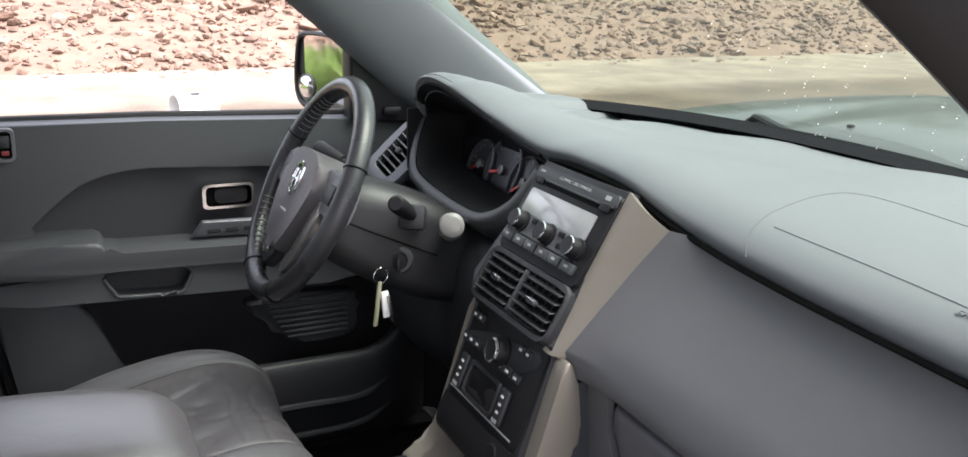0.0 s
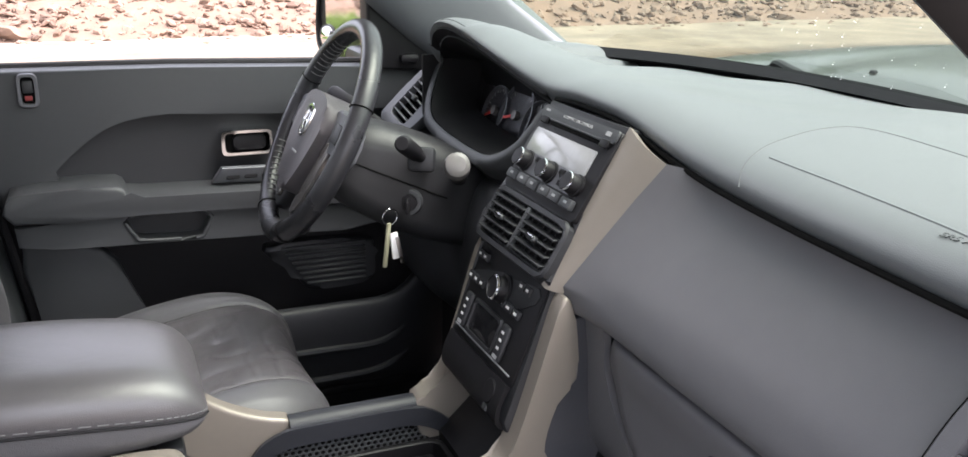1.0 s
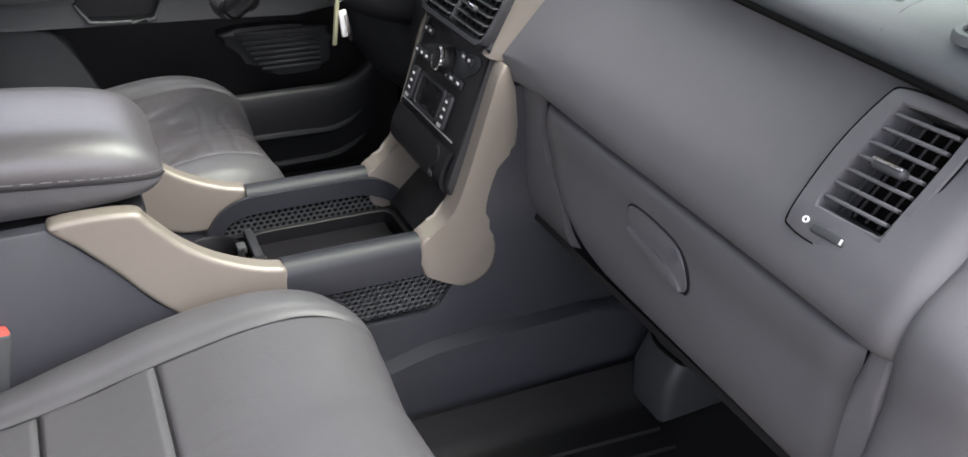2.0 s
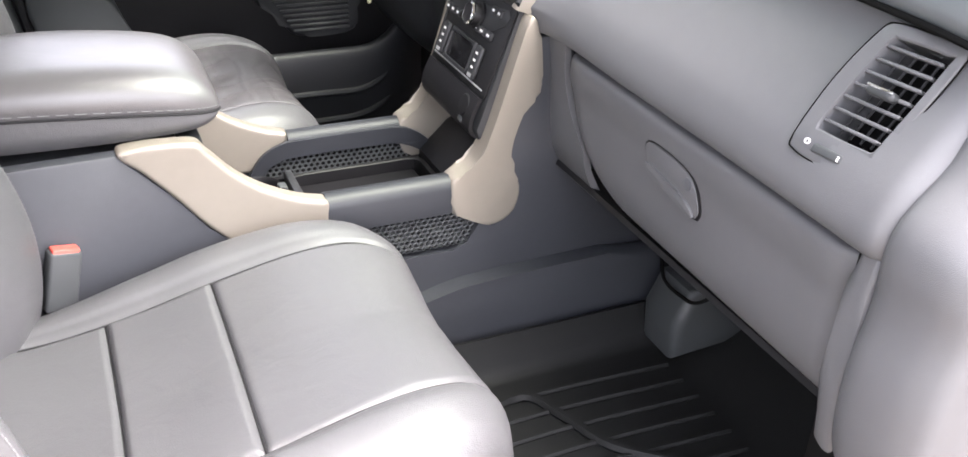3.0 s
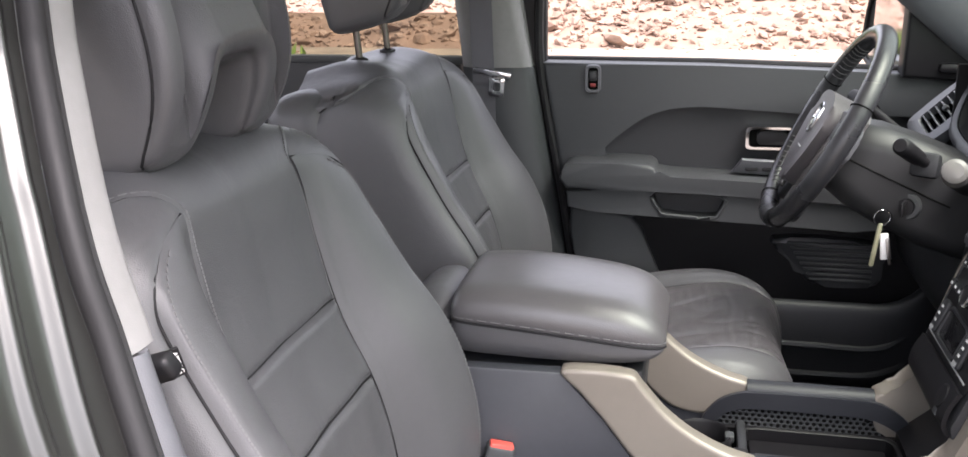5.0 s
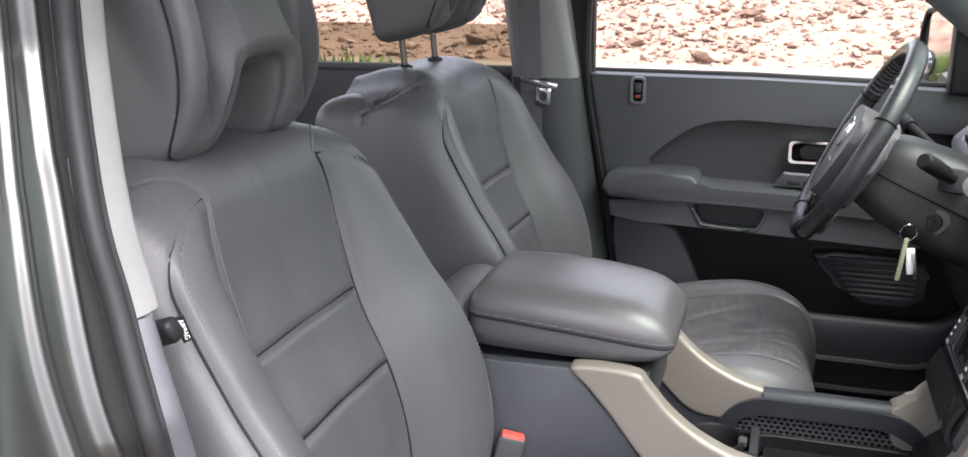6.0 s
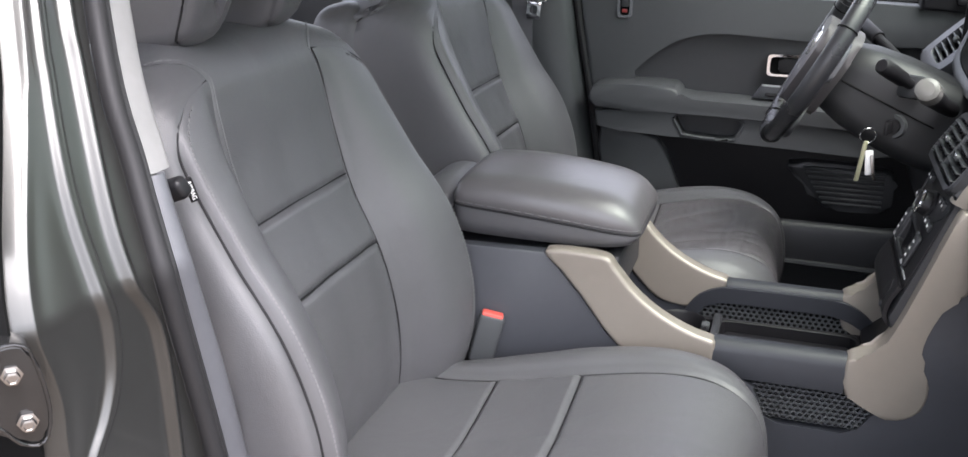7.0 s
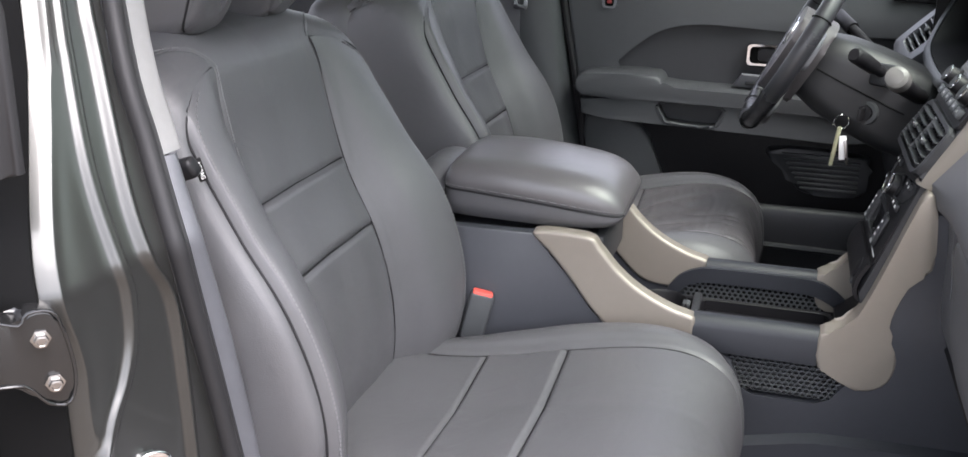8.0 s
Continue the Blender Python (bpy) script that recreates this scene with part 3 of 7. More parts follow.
def windscreen():
    t = thing("window_1", (1.15, 0, 1.08), "dusty raked windscreen with a black edge band", "windscreen", kind="structure")
    rows = []
    for v in np.linspace(0, 1, 12):
        rows.append([(1.20 - 0.80 * v - 0.16 * abs(u) ** 2.2 * (1 - 0.5 * v), 0.72 * u * (1 - 0.10 * v), 1.045 + 0.54 * v - 0.05 * abs(u) ** 2.5 * v) for u in np.linspace(-1, 1, 25)])
    g = part("pane", grid_bm(rows), WSGLASS, t, "dusty windscreen glass")
    g.visible_shadow = False
    b = part("edge_band", sheet_bm([[(1.165 - 0.18 * abs(u) ** 2.2 - dx, 0.735 * u, 1.07 - 0.012 * abs(u) ** 2 + dz) for u in np.linspace(-1, 1, 31)] for dx, dz in ((-0.02, -0.02), (-0.004, 0.010), (0.012, 0.013), (0.026, -0.004))], 0.006), BLACK, t, "black rubber edge band")
    rnd = random.Random(8)
    bm = bmesh.new()
    for i in range(110):
        u, v = rnd.uniform(-0.95, 0.1), rnd.uniform(0.04, 0.5) ** 1.3
        p = Vector((1.20 - 0.80 * v - 0.16 * abs(u) ** 2.2 * (1 - 0.5 * v) - 0.004, 0.72 * u * (1 - 0.10 * v), 1.045 + 0.54 * v - 0.05 * abs(u) ** 2.5 * v))
        rbox_bm(on(Matrix.Translation(p)), (0, 0, 0), (0.002,) + (rnd.uniform(0.0005, 0.0013),) * 2, 0.0003, 1, bm)
    part("dirt_specks", bm, WHITE, t, "pale dried specks on the glass", kind="stuff")


windscreen()


def wiper(y0, sw):
    t = thing("windscreen_wiper", (1.27, y0, 1.04), "black windscreen wiper arm resting on the cowl", "wiper", "wipers")
    a = [(1.275, y0, 1.052), (1.262, y0 + sw * 0.03, 1.066), (1.245, y0 + sw * 0.09, 1.062), (1.225, y0 + sw * 0.2, 1.052)]
    part("arm", tube_bm(cr(a, 5), 0.007, 8, squash=1.5), BLACK, t)
    part("blade", tube_bm([(1.245, y0 + sw * 0.05, 1.056), (1.22, y0 + sw * 0.3, 1.052), (1.20, y0 + sw * 0.5, 1.046)], 0.005, 6), RUBBER, t)
    part("pivot", lathe_bm(on(Matrix.Translation((1.278, y0, 1.04))), [(0.018, -0.01), (0.018, 0.01), (0.012, 0.018), (0.0, 0.02)], 16), BLACK, t)


wiper(0.38, -1)
wiper(-0.30, -1)
noz = thing("washer_nozzle", (1.39, 0.25, 1.05), "small black washer nozzle on the bonnet", "nozzle")
part("jet", rbox_bm(XY, (1.40, 0.25, 1.056), (0.012, 0.014, 0.010), 0.004), BLACK, noz)

# ---- dashboard ----
LIP = curve_at([(-0.80, 0.655, 1.026), (-0.70, 0.665, 1.030), (-0.55, 0.672, 1.032), (-0.40, 0.676, 1.036), (-0.28, 0.680, 1.042), (-0.20, 0.682, 1.051), (-0.15, 0.680, 1.061), (-0.10, 0.677, 1.074), (-0.06, 0.675, 1.081), (0.0, 0.674, 1.084), (0.06, 0.674, 1.084), (0.11, 0.675, 1.080),
                (0.15, 0.674, 1.080), (0.20, 0.670, 1.088), (0.30, 0.663, 1.108), (0.40, 0.654, 1.130), (0.48, 0.647, 1.143), (0.54, 0.644, 1.138), (0.58, 0.648, 1.112), (0.605, 0.665, 1.065), (0.64, 0.70, 1.045), (0.76, 0.72, 1.040)], 6)
dash = thing("dashboard", (0.8, 0, 0.85), "charcoal vinyl dashboard with padded top", "dashboard")
ys = list(np.linspace(-0.80, 0.50, 66)) + list(np.linspace(0.51, 0.76, 26))
rows = []
for y in ys:
    x0, z0 = LIP(y)
    xe = 1.165 - 0.18 * abs(y / 0.75) ** 2.2
    hump = max(0.0, z0 - 1.045)
    row = []
    for t in (-0.16, -0.10, -0.04, 0.0, 0.003, 0.008, 0.016, 0.028, 0.045, 0.065, 0.09, 0.12, 0.16, 0.22, 0.3, 0.4, 0.55, 0.7, 0.85, 1.0):
        if t < 0:
            row.append((x0 + 0.004 - t * 0.10, y, z0 - 0.008 + t * 0.12))
            continue
        x = x0 + (xe - x0) * t
        rise = (0.030 * math.sqrt(1 - (1 - min(1, t / 0.15)) ** 2) + 0.012 * min(1, t / 0.35)) * (1 - 0.55 * min(1, hump / 0.06))
        fall = hump * (0.5 - 0.5 * math.cos(math.pi * min(1, max(0, (t - 0.04) / 0.62))))
        row.append((x, y, z0 + rise * (1 if hump < 0.09 else 0.5) - fall - 0.022 * max(0, t - 0.6) ** 2 * 4))
    rows.append(row)
top = part("top_pad", sheet_bm(rows, 0.012), DASH, dash, "padded charcoal vinyl dash top", angle=60)


def dash_z(x, y):
    """Height of the pad's top at a place."""
    k = min(max(int(np.searchsorted(ys, y)), 1), len(ys) - 1)
    f = (y - ys[k - 1]) / (ys[k] - ys[k - 1])
    za, zb = [float(np.interp(x, [p[0] for p in r], [p[2] for p in r])) for r in (rows[k - 1][4:], rows[k][4:])]
    return za + (zb - za) * f


# airbag cover lines on the pad
seam = cr([(0.675, -0.312), (0.70, -0.288), (0.76, -0.264), (0.83, -0.25), (0.875, -0.258), (0.897, -0.30), (0.90, -0.40), (0.89, -0.52), (0.86, -0.585), (0.79, -0.61), (0.675, -0.62)], 6)
part("airbag_seam", tube_bm([(x, y, dash_z(x, y)) for x, y in seam], 0.0008, 6), CREASE, dash, "fine crease round the airbag cover")
part("airbag_ridge", tube_bm([(x, y, dash_z(x, y) - 0.001) for x, y in cr([(0.722, -0.30), (0.722, -0.42), (0.716, -0.54), (0.706, -0.60)], 10)], 0.0022, 6), DASH, dash)

# the face below the pad, passenger side
FACE = [(0.701, 1.036), (0.693, 1.025), (0.684, 1.010), (0.667, 0.985), (0.638, 0.945), (0.611, 0.905), (0.598, 0.875), (0.594, 0.855), (0.598, 0.842), (0.610, 0.838)]


def face_x(z):
    q = np.array(cr(FACE, 6))
    return float(np.interp(-z, -q[:, 1], q[:, 0]))


def left_edge(z):
    return float(np.interp(z, [0.83, 0.868, 0.93, 0.99, 1.04], [-0.114, -0.121, -0.143, -0.165, -0.187]))


def edge_x(z):
    return float(np.interp(z, [0.83, 0.872, 0.95, 1.04], [0.586, 0.579, 0.624, 0.676]))


def near_stack(y, z):
    """How far the face swings back towards the stack's trim."""
    w = max(0.0, 1 - (left_edge(z) - y) / 0.11)
    return (edge_x(z) - face_x(z)) * w * w


def end_curve(y):
    """Rounds the face away towards the door."""
    t = max(0.0, (-0.748 - y) / 0.036)
    return 0.026 * t ** 2.5


prof = cr(FACE, 7)
rows2 = []
for x, z in prof:
    y0 = left_edge(z)
    rows2.append([(x + 0.006 * math.cos((y + 0.45) * 4) - 0.006 + end_curve(y) + near_stack(y, z), y, z + 0.006 * max(0, 1 + (y + 0.18) / 0.15) - 0.005 * max(0, (-y - 0.3) / 0.5)) for y in np.concatenate([np.linspace(y0, -0.735, 80), np.linspace(-0.742, -0.786, 12)])])
pv = facing((face_x(0.945) - 0.004, -0.672, 0.945), (0.46, 0.05, 0.88), (-0.88, -0.10, 0.46))
fbm = sheet_bm(rows2, -0.01)
pvi = pv.inverted()
hole = [f for f in fbm.faces if all(-0.030 < (pvi @ v.co).x - 0.2 * (pvi @ v.co).y < 0.058 and -0.045 < (pvi @ v.co).y < 0.066 for v in f.verts)]
bmesh.ops.delete(fbm, geom=hole, context="FACES")
part("face_panel", fbm, DASH_LOW, dash, "smooth dark grey dash face panel", angle=60)
# black sheet standing in for the shade behind the pad's lip
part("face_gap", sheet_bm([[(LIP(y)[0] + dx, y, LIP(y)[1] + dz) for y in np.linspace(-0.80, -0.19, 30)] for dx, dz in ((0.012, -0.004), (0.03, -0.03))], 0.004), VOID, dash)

# shadow line under the lip, drawn as a black tube
part("pad_seam", tube_bm([(LIP(y)[0] + 0.001, y, LIP(y)[1] - 0.0115) for y in np.linspace(-0.785, 0.112, 90)], 0.0036, 8), VOID, dash, "black line for the shade under the padded top")

# glove box lid
GL = [(0.618, 0.829), (0.604, 0.824), (0.602, 0.803), (0.606, 0.77), (0.606, 0.72), (0.611, 0.680), (0.624, 0.654), (0.65, 0.644)]


def lid_left(z):
    """Left edge of the lid, rounded away at its foot."""
    return float(np.interp(z, [0.652, 0.662, 0.685, 0.711, 0.75, 0.79, 0.83], [-0.345, -0.315, -0.268, -0.231, -0.197, -0.180, -0.184]))


rows3 = []
for x, z in cr(GL, 4):
    yl = lid_left(z)
    w = np.linspace(0, 1, 28)
    rows3.append([(x + 0.010 * math.exp(-(t / 0.02) ** 2) + 0.010 * math.exp(-((1 - t) / 0.02) ** 2), yl + (-0.740 - yl) * t, z + 0.004 - 0.007 * t) for t in w])
glove = part("glove_box_lid", sheet_bm(rows3, -0.012), DASH_LOW, dash, "dark grey glove box lid", angle=60)
gf = on(facing((0.6035, -0.452, 0.770), (-0.03, 0, 1), (-1, 0, -0.03)))
lout = [(-0.056, 0.021), (-0.036, 0.028), (0.012, 0.026), (0.046, 0.016), (0.063, -0.012), (0.062, -0.026), (0.048, -0.031), (-0.036, -0.020), (-0.052, 0.002)]
lout = cr(lout, 3, True)
part("latch_surround", ring_bm(lout, [(a * 0.965, b * 0.92) for a, b in lout], gf, -0.004, 0.0008, n=56, bevel=0.0004), BLACK, glove, "dark gap round the latch")
part("latch_paddle", prism_bm([(a * 0.96, b * 0.91) for a, b in lout], gf, -0.004, 0.0018, 0.0012), DASH_LOW, glove)
part("latch_grip", prism_bm([(a * 0.86, b * 0.30 - 0.014 - 0.10 * a) for a, b in lout], gf, 0.0, 0.0048, 0.002), DASH_LOW, glove)
part("keyhole", lathe_bm(gf, [(0.008, 0.0), (0.008, 0.003), (0.006, 0.0034), (0.0, 0.0028)], 18, c=(0.038, 0.008)), BEZEL, glove)
part("glove_gap", sheet_bm([[(0.622, y, z) for y in np.linspace(-0.19, -0.76, 4)] for z in (0.85, 0.80)], 0.003), VOID, dash)
words_place = facing((0.706, -0.575, dash_z(0.706, -0.575) + 0.0002), (1, 0.06, 0.15), (-0.15, 0, 1))
# strip between glove box and console, and the panel under the lid
part("side_strip", sheet_bm([[(x + 0.004, y, z) for y in np.linspace(-0.112, max(lid_left(z) + 0.004, -0.236), 6)] for x, z in cr([(0.592, 0.862), (0.596, 0.845), (0.602, 0.80), (0.606, 0.74), (0.608, 0.71), (0.615, 0.67), (0.64, 0.62)], 4)], -0.01), DASH_LOW, dash)
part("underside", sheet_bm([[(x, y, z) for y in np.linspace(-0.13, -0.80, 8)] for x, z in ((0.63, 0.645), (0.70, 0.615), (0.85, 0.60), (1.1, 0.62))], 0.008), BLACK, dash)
part("footwell_duct", prism_bm([(0.78, 0.33), (0.775, 0.40), (0.80, 0.455), (0.90, 0.47), (0.95, 0.34)], XZ, -0.295, -0.195, 0.018, 3), PANEL, dash, "grey moulded duct in the footwell", angle=50)
part("footwell_cable", tube_bm(cr([(0.80, -0.20, 0.47), (0.785, -0.235, 0.452), (0.79, -0.275, 0.445), (0.80, -0.31, 0.452), (0.84, -0.34, 0.50)], 5), 0.003, 6), VOID, dash, "thin black cable")

# end cap of the dash, by the door opening
endp = cr([(0.70, 1.02), (0.668, 0.985), (0.640, 0.93), (0.602, 0.885), (0.592, 0.850), (0.594, 0.80), (0.585, 0.72), (0.60, 0.62), (0.68, 0.52), (0.90, 0.50), (1.0, 0.75), (0.95, 1.0), (0.80, 1.04)], 5, True)
rings = []
for y, sc in ((-0.770, 0.05), (-0.7715, 0.022), (-0.776, 0.006), (-0.784, -0.004), (-0.80, -0.010), (-0.835, 0.002), (-0.858, 0.02), (-0.87, 0.05)):
    c = np.array((0.77, 0.78))
    rings.append([(p[0] + (c[0] - p[0]) * sc * 2.2, y, p[1] + (c[1] - p[1]) * sc * 2.2) for p in endp])
part("end_cap", loft_bm(rings), DASH_LOW, dash, "rounded grey end cap of the dash", angle=60)

column = [(0.602, 0.850), (0.596, 0.80), (0.594, 0.75), (0.592, 0.70), (0.600, 0.62), (0.66, 0.53), (0.74, 0.52), (0.74, 0.850)]
part("end_column", prism_bm(column, XZ, -0.7715, -0.7445, 0.011, 4), DASH_LOW, dash, "rounded grey column beside the glove box", angle=60)
part("column_gap", rbox_bm(XY, (0.66, -0.757, 0.70), (0.10, 0.04, 0.32), 0.002), VOID, dash)

# passenger air vent
pv = facing((face_x(0.945) - 0.004, -0.672, 0.945), (0.46, 0.05, 0.88), (-0.88, -0.10, 0.46))
pvo = on(pv)
outer = cr([(-0.043, -0.052), (-0.034, -0.064), (0.0, -0.067), (0.040, -0.068), (0.050, -0.058), (0.060, 0.0), (0.072, 0.062), (0.066, 0.073), (0.03, 0.075), (-0.004, 0.074), (-0.016, 0.064), (-0.034, 0.012)], 4, True)
inner = cr([(-0.023, -0.030), (-0.018, -0.037), (0.034, -0.037), (0.042, -0.031), (0.060, 0.054), (0.056, 0.062), (0.004, 0.062), (-0.002, 0.055)], 4, True)
vent = thing("air_vent", (0.65, -0.672, 0.94), "dark grey slatted air vent with chrome tab", "air vent", "dash vents")
part("bezel", ring_bm(outer, inner, pvo, -0.055, 0.0022, (0.016, 0.008), 72, 0.0015), DASH_LOW, vent)
part("duct", prism_bm(inner, pvo, -0.060, -0.052), VOID, vent)
part("bezel_gap", tube_bm([pvo(a * 1.015, b * 1.01, 0.0004) for a, b in outer], 0.0009, 5, closed=True), VOID, vent, "fine dark gap round the bezel")
for i in range(7):
    v = -0.027 + i * 0.0135
    part("slat", rbox_bm(pvo, (0.0135 + 0.205 * v, v, -0.004), (0.062, 0.0034, 0.008), 0.001, 1), DASH_LOW, vent)
for i in range(5):
    part("vane", tube_bm([pvo(-0.010 + i * 0.012 - 0.006, -0.034, -0.026), pvo(-0.010 + i * 0.012 + 0.012, 0.058, -0.026)], 0.0015, 4), BLACK, vent)
part("tab", rbox_bm(pvo, (0.021, 0.013, 0.004), (0.030, 0.009, 0.014), 0.004, 3), PANEL, vent)
part("tab_trim", rbox_bm(pvo, (0.021, 0.016, 0.011), (0.028, 0.003, 0.003), 0.001, 2), CHROME, vent)
part("dial", rbox_bm(pvo, (0.002, -0.0545, 0.003), (0.036, 0.009, 0.005), 0.003, 3), PANEL, vent)
part("dial_mark", rbox_bm(pvo, (0.016, -0.0548, 0.0056), (0.002, 0.005, 0.001), 0), WHITE, vent)
circ = lambda r: [(-0.024 + r * math.cos(i * 0.3927), -0.052 + r * math.sin(i * 0.3927)) for i in range(16)]
part("shut_mark", ring_bm(circ(0.0030), circ(0.0018), pvo, 0.001, 0.0042, (-0.024, -0.052), 16, 0.0002), WHITE, vent)
part("open_mark", lathe_bm(pvo, [(0.0032, 0.001), (0.0032, 0.0042), (0.0, 0.0044)], 16, c=(0.028, -0.057)), WHITE, vent)

# side window demister grille on the pad
dm = on(facing((0.705, -0.735, dash_z(0.705, -0.735) + 0.001), (1, 0.15, 0.1), (-0.1, 0, 1)))
grille = thing("demister_grille", (0.705, -0.735, 1.05), "small dark slotted demister grille set in the dash top", "grille")
part("rim", ring_bm(rrect(0.115, 0.062, 0.02), rrect(0.100, 0.048, 0.015), dm, -0.004, 0.004), DASH, grille)
part("hole", prism_bm(rrect(0.100, 0.048, 0.015), dm, -0.006, 0.0012), VOID, grille)
for i in range(8):
    part("bar", rbox_bm(dm, (-0.042 + i * 0.012, 0, 0.002), (0.003, 0.048, 0.005), 0.001, 1), PANEL, grille)
part("rib", rbox_bm(dm, (0, 0, 0.002), (0.098, 0.003, 0.005), 0.001, 1), PANEL, grille)

# driver's side of the dash
rowsd = []
for x, z in cr([(0.66, 0.915), (0.63, 0.90), (0.615, 0.88), (0.60, 0.82), (0.60, 0.74), (0.62, 0.66), (0.68, 0.60), (0.80, 0.58)], 4):
    rowsd.append([(x + 0.03 * math.exp(-((y - 0.37) / 0.10) ** 2) , y, z) for y in np.linspace(0.745, 0.11, 36)])
drv_face = part("driver_knee_panel", sheet_bm(rowsd, 0.01), PANEL_DARK, dash, "dark knee panel under the steering column", angle=60)

# instrument cluster
clus = thing("instrument_cluster", (0.75, 0.42, 0.98), "recessed instrument cluster with red needles", "instrument cluster")
cf = facing((0.752, 0.415, 0.985), (0.36, 0, 0.93), (-0.93, 0, 0.36))
co = on(cf)
part("backing", prism_bm(cr([(-0.19, -0.06), (0.17, -0.06), (0.185, 0.02), (0.12, 0.09), (-0.10, 0.075), (-0.19, 0.02)], 4, True), co, -0.012, -0.004, 0.004), GAUGE, clus)
hoodrows = []
for y in np.linspace(0.60, 0.15, 30):
    x0, z0 = LIP(min(y, 0.585))
    hoodrows.append([(x0 + 0.003, y, z0 - 0.012), (x0 + 0.03, y, z0 - 0.035), (0.75, y, min(z0 - 0.045, 1.065)), (0.775, y, 1.0)])
part("visor", sheet_bm(hoodrows, 0.006), BLACK, clus, "black shade over the gauges")
for (u, v, r, ang) in ((-0.085, -0.006, 0.046, 205), (0.002, 0.0, 0.060, 195), (0.088, -0.006, 0.046, 215)):
    g = part("gauge", lathe_bm(co, [(r, -0.004), (r, 0.0), (0, 0.0)], 40, c=(u, v)), GAUGE, clus, "round dark gauge dial")
    part("gauge_ring", lathe_bm(co, [(r * 1.03, -0.003), (r * 1.05, 0.006), (r * 1.0, 0.007), (r * 0.98, 0.0)], 48, c=(u, v)), BEZEL, g)
    bm = bmesh.new()
    for i in range(19):
        a = radians(225 - i * 15)
        m = Matrix.Translation((u, v, 0.0008)) @ pose(0, 0, 0, 0, 0, math.degrees(a))
        rbox_bm(on(cf @ m), (r * (0.86 if i % 2 else 0.83), 0, 0), (r * (0.10 if i % 2 else 0.16), 0.0012, 0.0006), 0, 1, bm)
    part("graduations", bm, GREYPRINT, g)
    part("needle", rbox_bm(on(cf @ Matrix.Translation((u, v, 0.005)) @ pose(0, 0, 0, 0, 0, ang)), (r * 0.36, 0, 0), (r * 0.8, 0.0055, 0.002), 0.0008, 1), NEEDLE, g)
    part("needle_hub", lathe_bm(co, [(0.009, 0.0), (0.009, 0.008), (0.0, 0.009)], 20, c=(u, v)), CAP, g)
bz = cr([(0.602, 1.06), (0.588, 1.02), (0.568, 0.99), (0.535, 0.968), (0.48, 0.958), (0.40, 0.953), (0.30, 0.951), (0.23, 0.957), (0.17, 0.99), (0.135, 1.05)], 5)


def rim_of_pod(steps):
    return [[(0.665 - 0.50 * (1.04 - z) + dx, y + dy * (1 if y > 0.37 else -1), z + dz) for y, z in bz] for dx, dy, dz in steps]


part("bezel", sheet_bm(rim_of_pod(((0.006, -0.003, 0.003), (0.0, 0.0, 0.0), (-0.002, 0.004, -0.007), (0.012, 0.010, -0.018), (0.03, 0.016, -0.034))), 0.005), PANEL, clus, "grey plastic cluster surround", angle=60)
part("inner_wall", sheet_bm(rim_of_pod(((0.095, -0.004, 0.012), (0.05, -0.004, 0.008), (0.0065, -0.003, 0.0035))), 0.004), BLACK, clus, "black inner wall of the gauge pod", angle=60)
part("pod_side", sheet_bm([[(0.64 + 0.15 * t, 0.603, z) for z in np.linspace(0.96, 1.075, 6)] for t in np.linspace(0, 1, 6)], 0.006), BLACK, clus)
part("pod_back", sheet_bm([[(0.79, y, z) for y in np.linspace(0.62, 0.10, 8)] for z in (0.88, 1.085)], 0.006), VOID, clus)
part("pod_floor", sheet_bm([[(x, y, 0.925 - (x - 0.62) * 0.1) for y in np.linspace(0.60, 0.12, 8)] for x in (0.64, 0.80)], 0.006), BLACK, clus)

# driver's side air vent
lv = facing((0.640, 0.640, 0.985), (0.62, -0.20, 0.75), (-0.72, -0.42, 0.55))
lvo = on(lv)
v2 = thing("air_vent", (0.64, 0.64, 0.98), "grey slatted air vent by the driver's door", "air vent", "dash vents")
o2 = cr([(-0.036, -0.075), (0.03, -0.08), (0.048, -0.04), (0.05, 0.05), (0.03, 0.075), (-0.03, 0.075), (-0.042, 0.03), (-0.044, -0.04)], 3, True)
i2 = rrect(0.052, 0.105, 0.010)
part("bezel", ring_bm(o2, i2, lvo, -0.02, 0.004, n=56), BEZEL, v2)
part("duct", prism_bm(i2, lvo, -0.04, -0.016), VOID, v2)
for i in range(7):
    part("slat", rbox_bm(lvo, (0, -0.042 + i * 0.014, -0.004), (0.052, 0.003, 0.016), 0.001, 1), BEZEL, v2)
part("tab", rbox_bm(lvo, (0, 0.0, 0.004), (0.012, 0.012, 0.012), 0.004, 2), PANEL, v2)

# ---- centre stack ----
stack = thing("centre_stack", (0.62, 0, 0.85), "black centre stack with champagne side trim", "centre stack")
sprof = [(0.668, 1.068), (0.558, 0.885), (0.566, 0.868), (0.518, 0.74), (0.503, 0.70), (0.507, 0.685), (0.54, 0.67), (0.74, 0.67), (0.77, 1.05)]
part("body", prism_bm(sprof, XZ, -0.112, 0.112, 0.004, 2), PANEL_DARK, stack)
su = facing((0.558, 0, 0.885), (0.110, 0, 0.183), (-0.183, 0, 0.110))
suo = on(su)
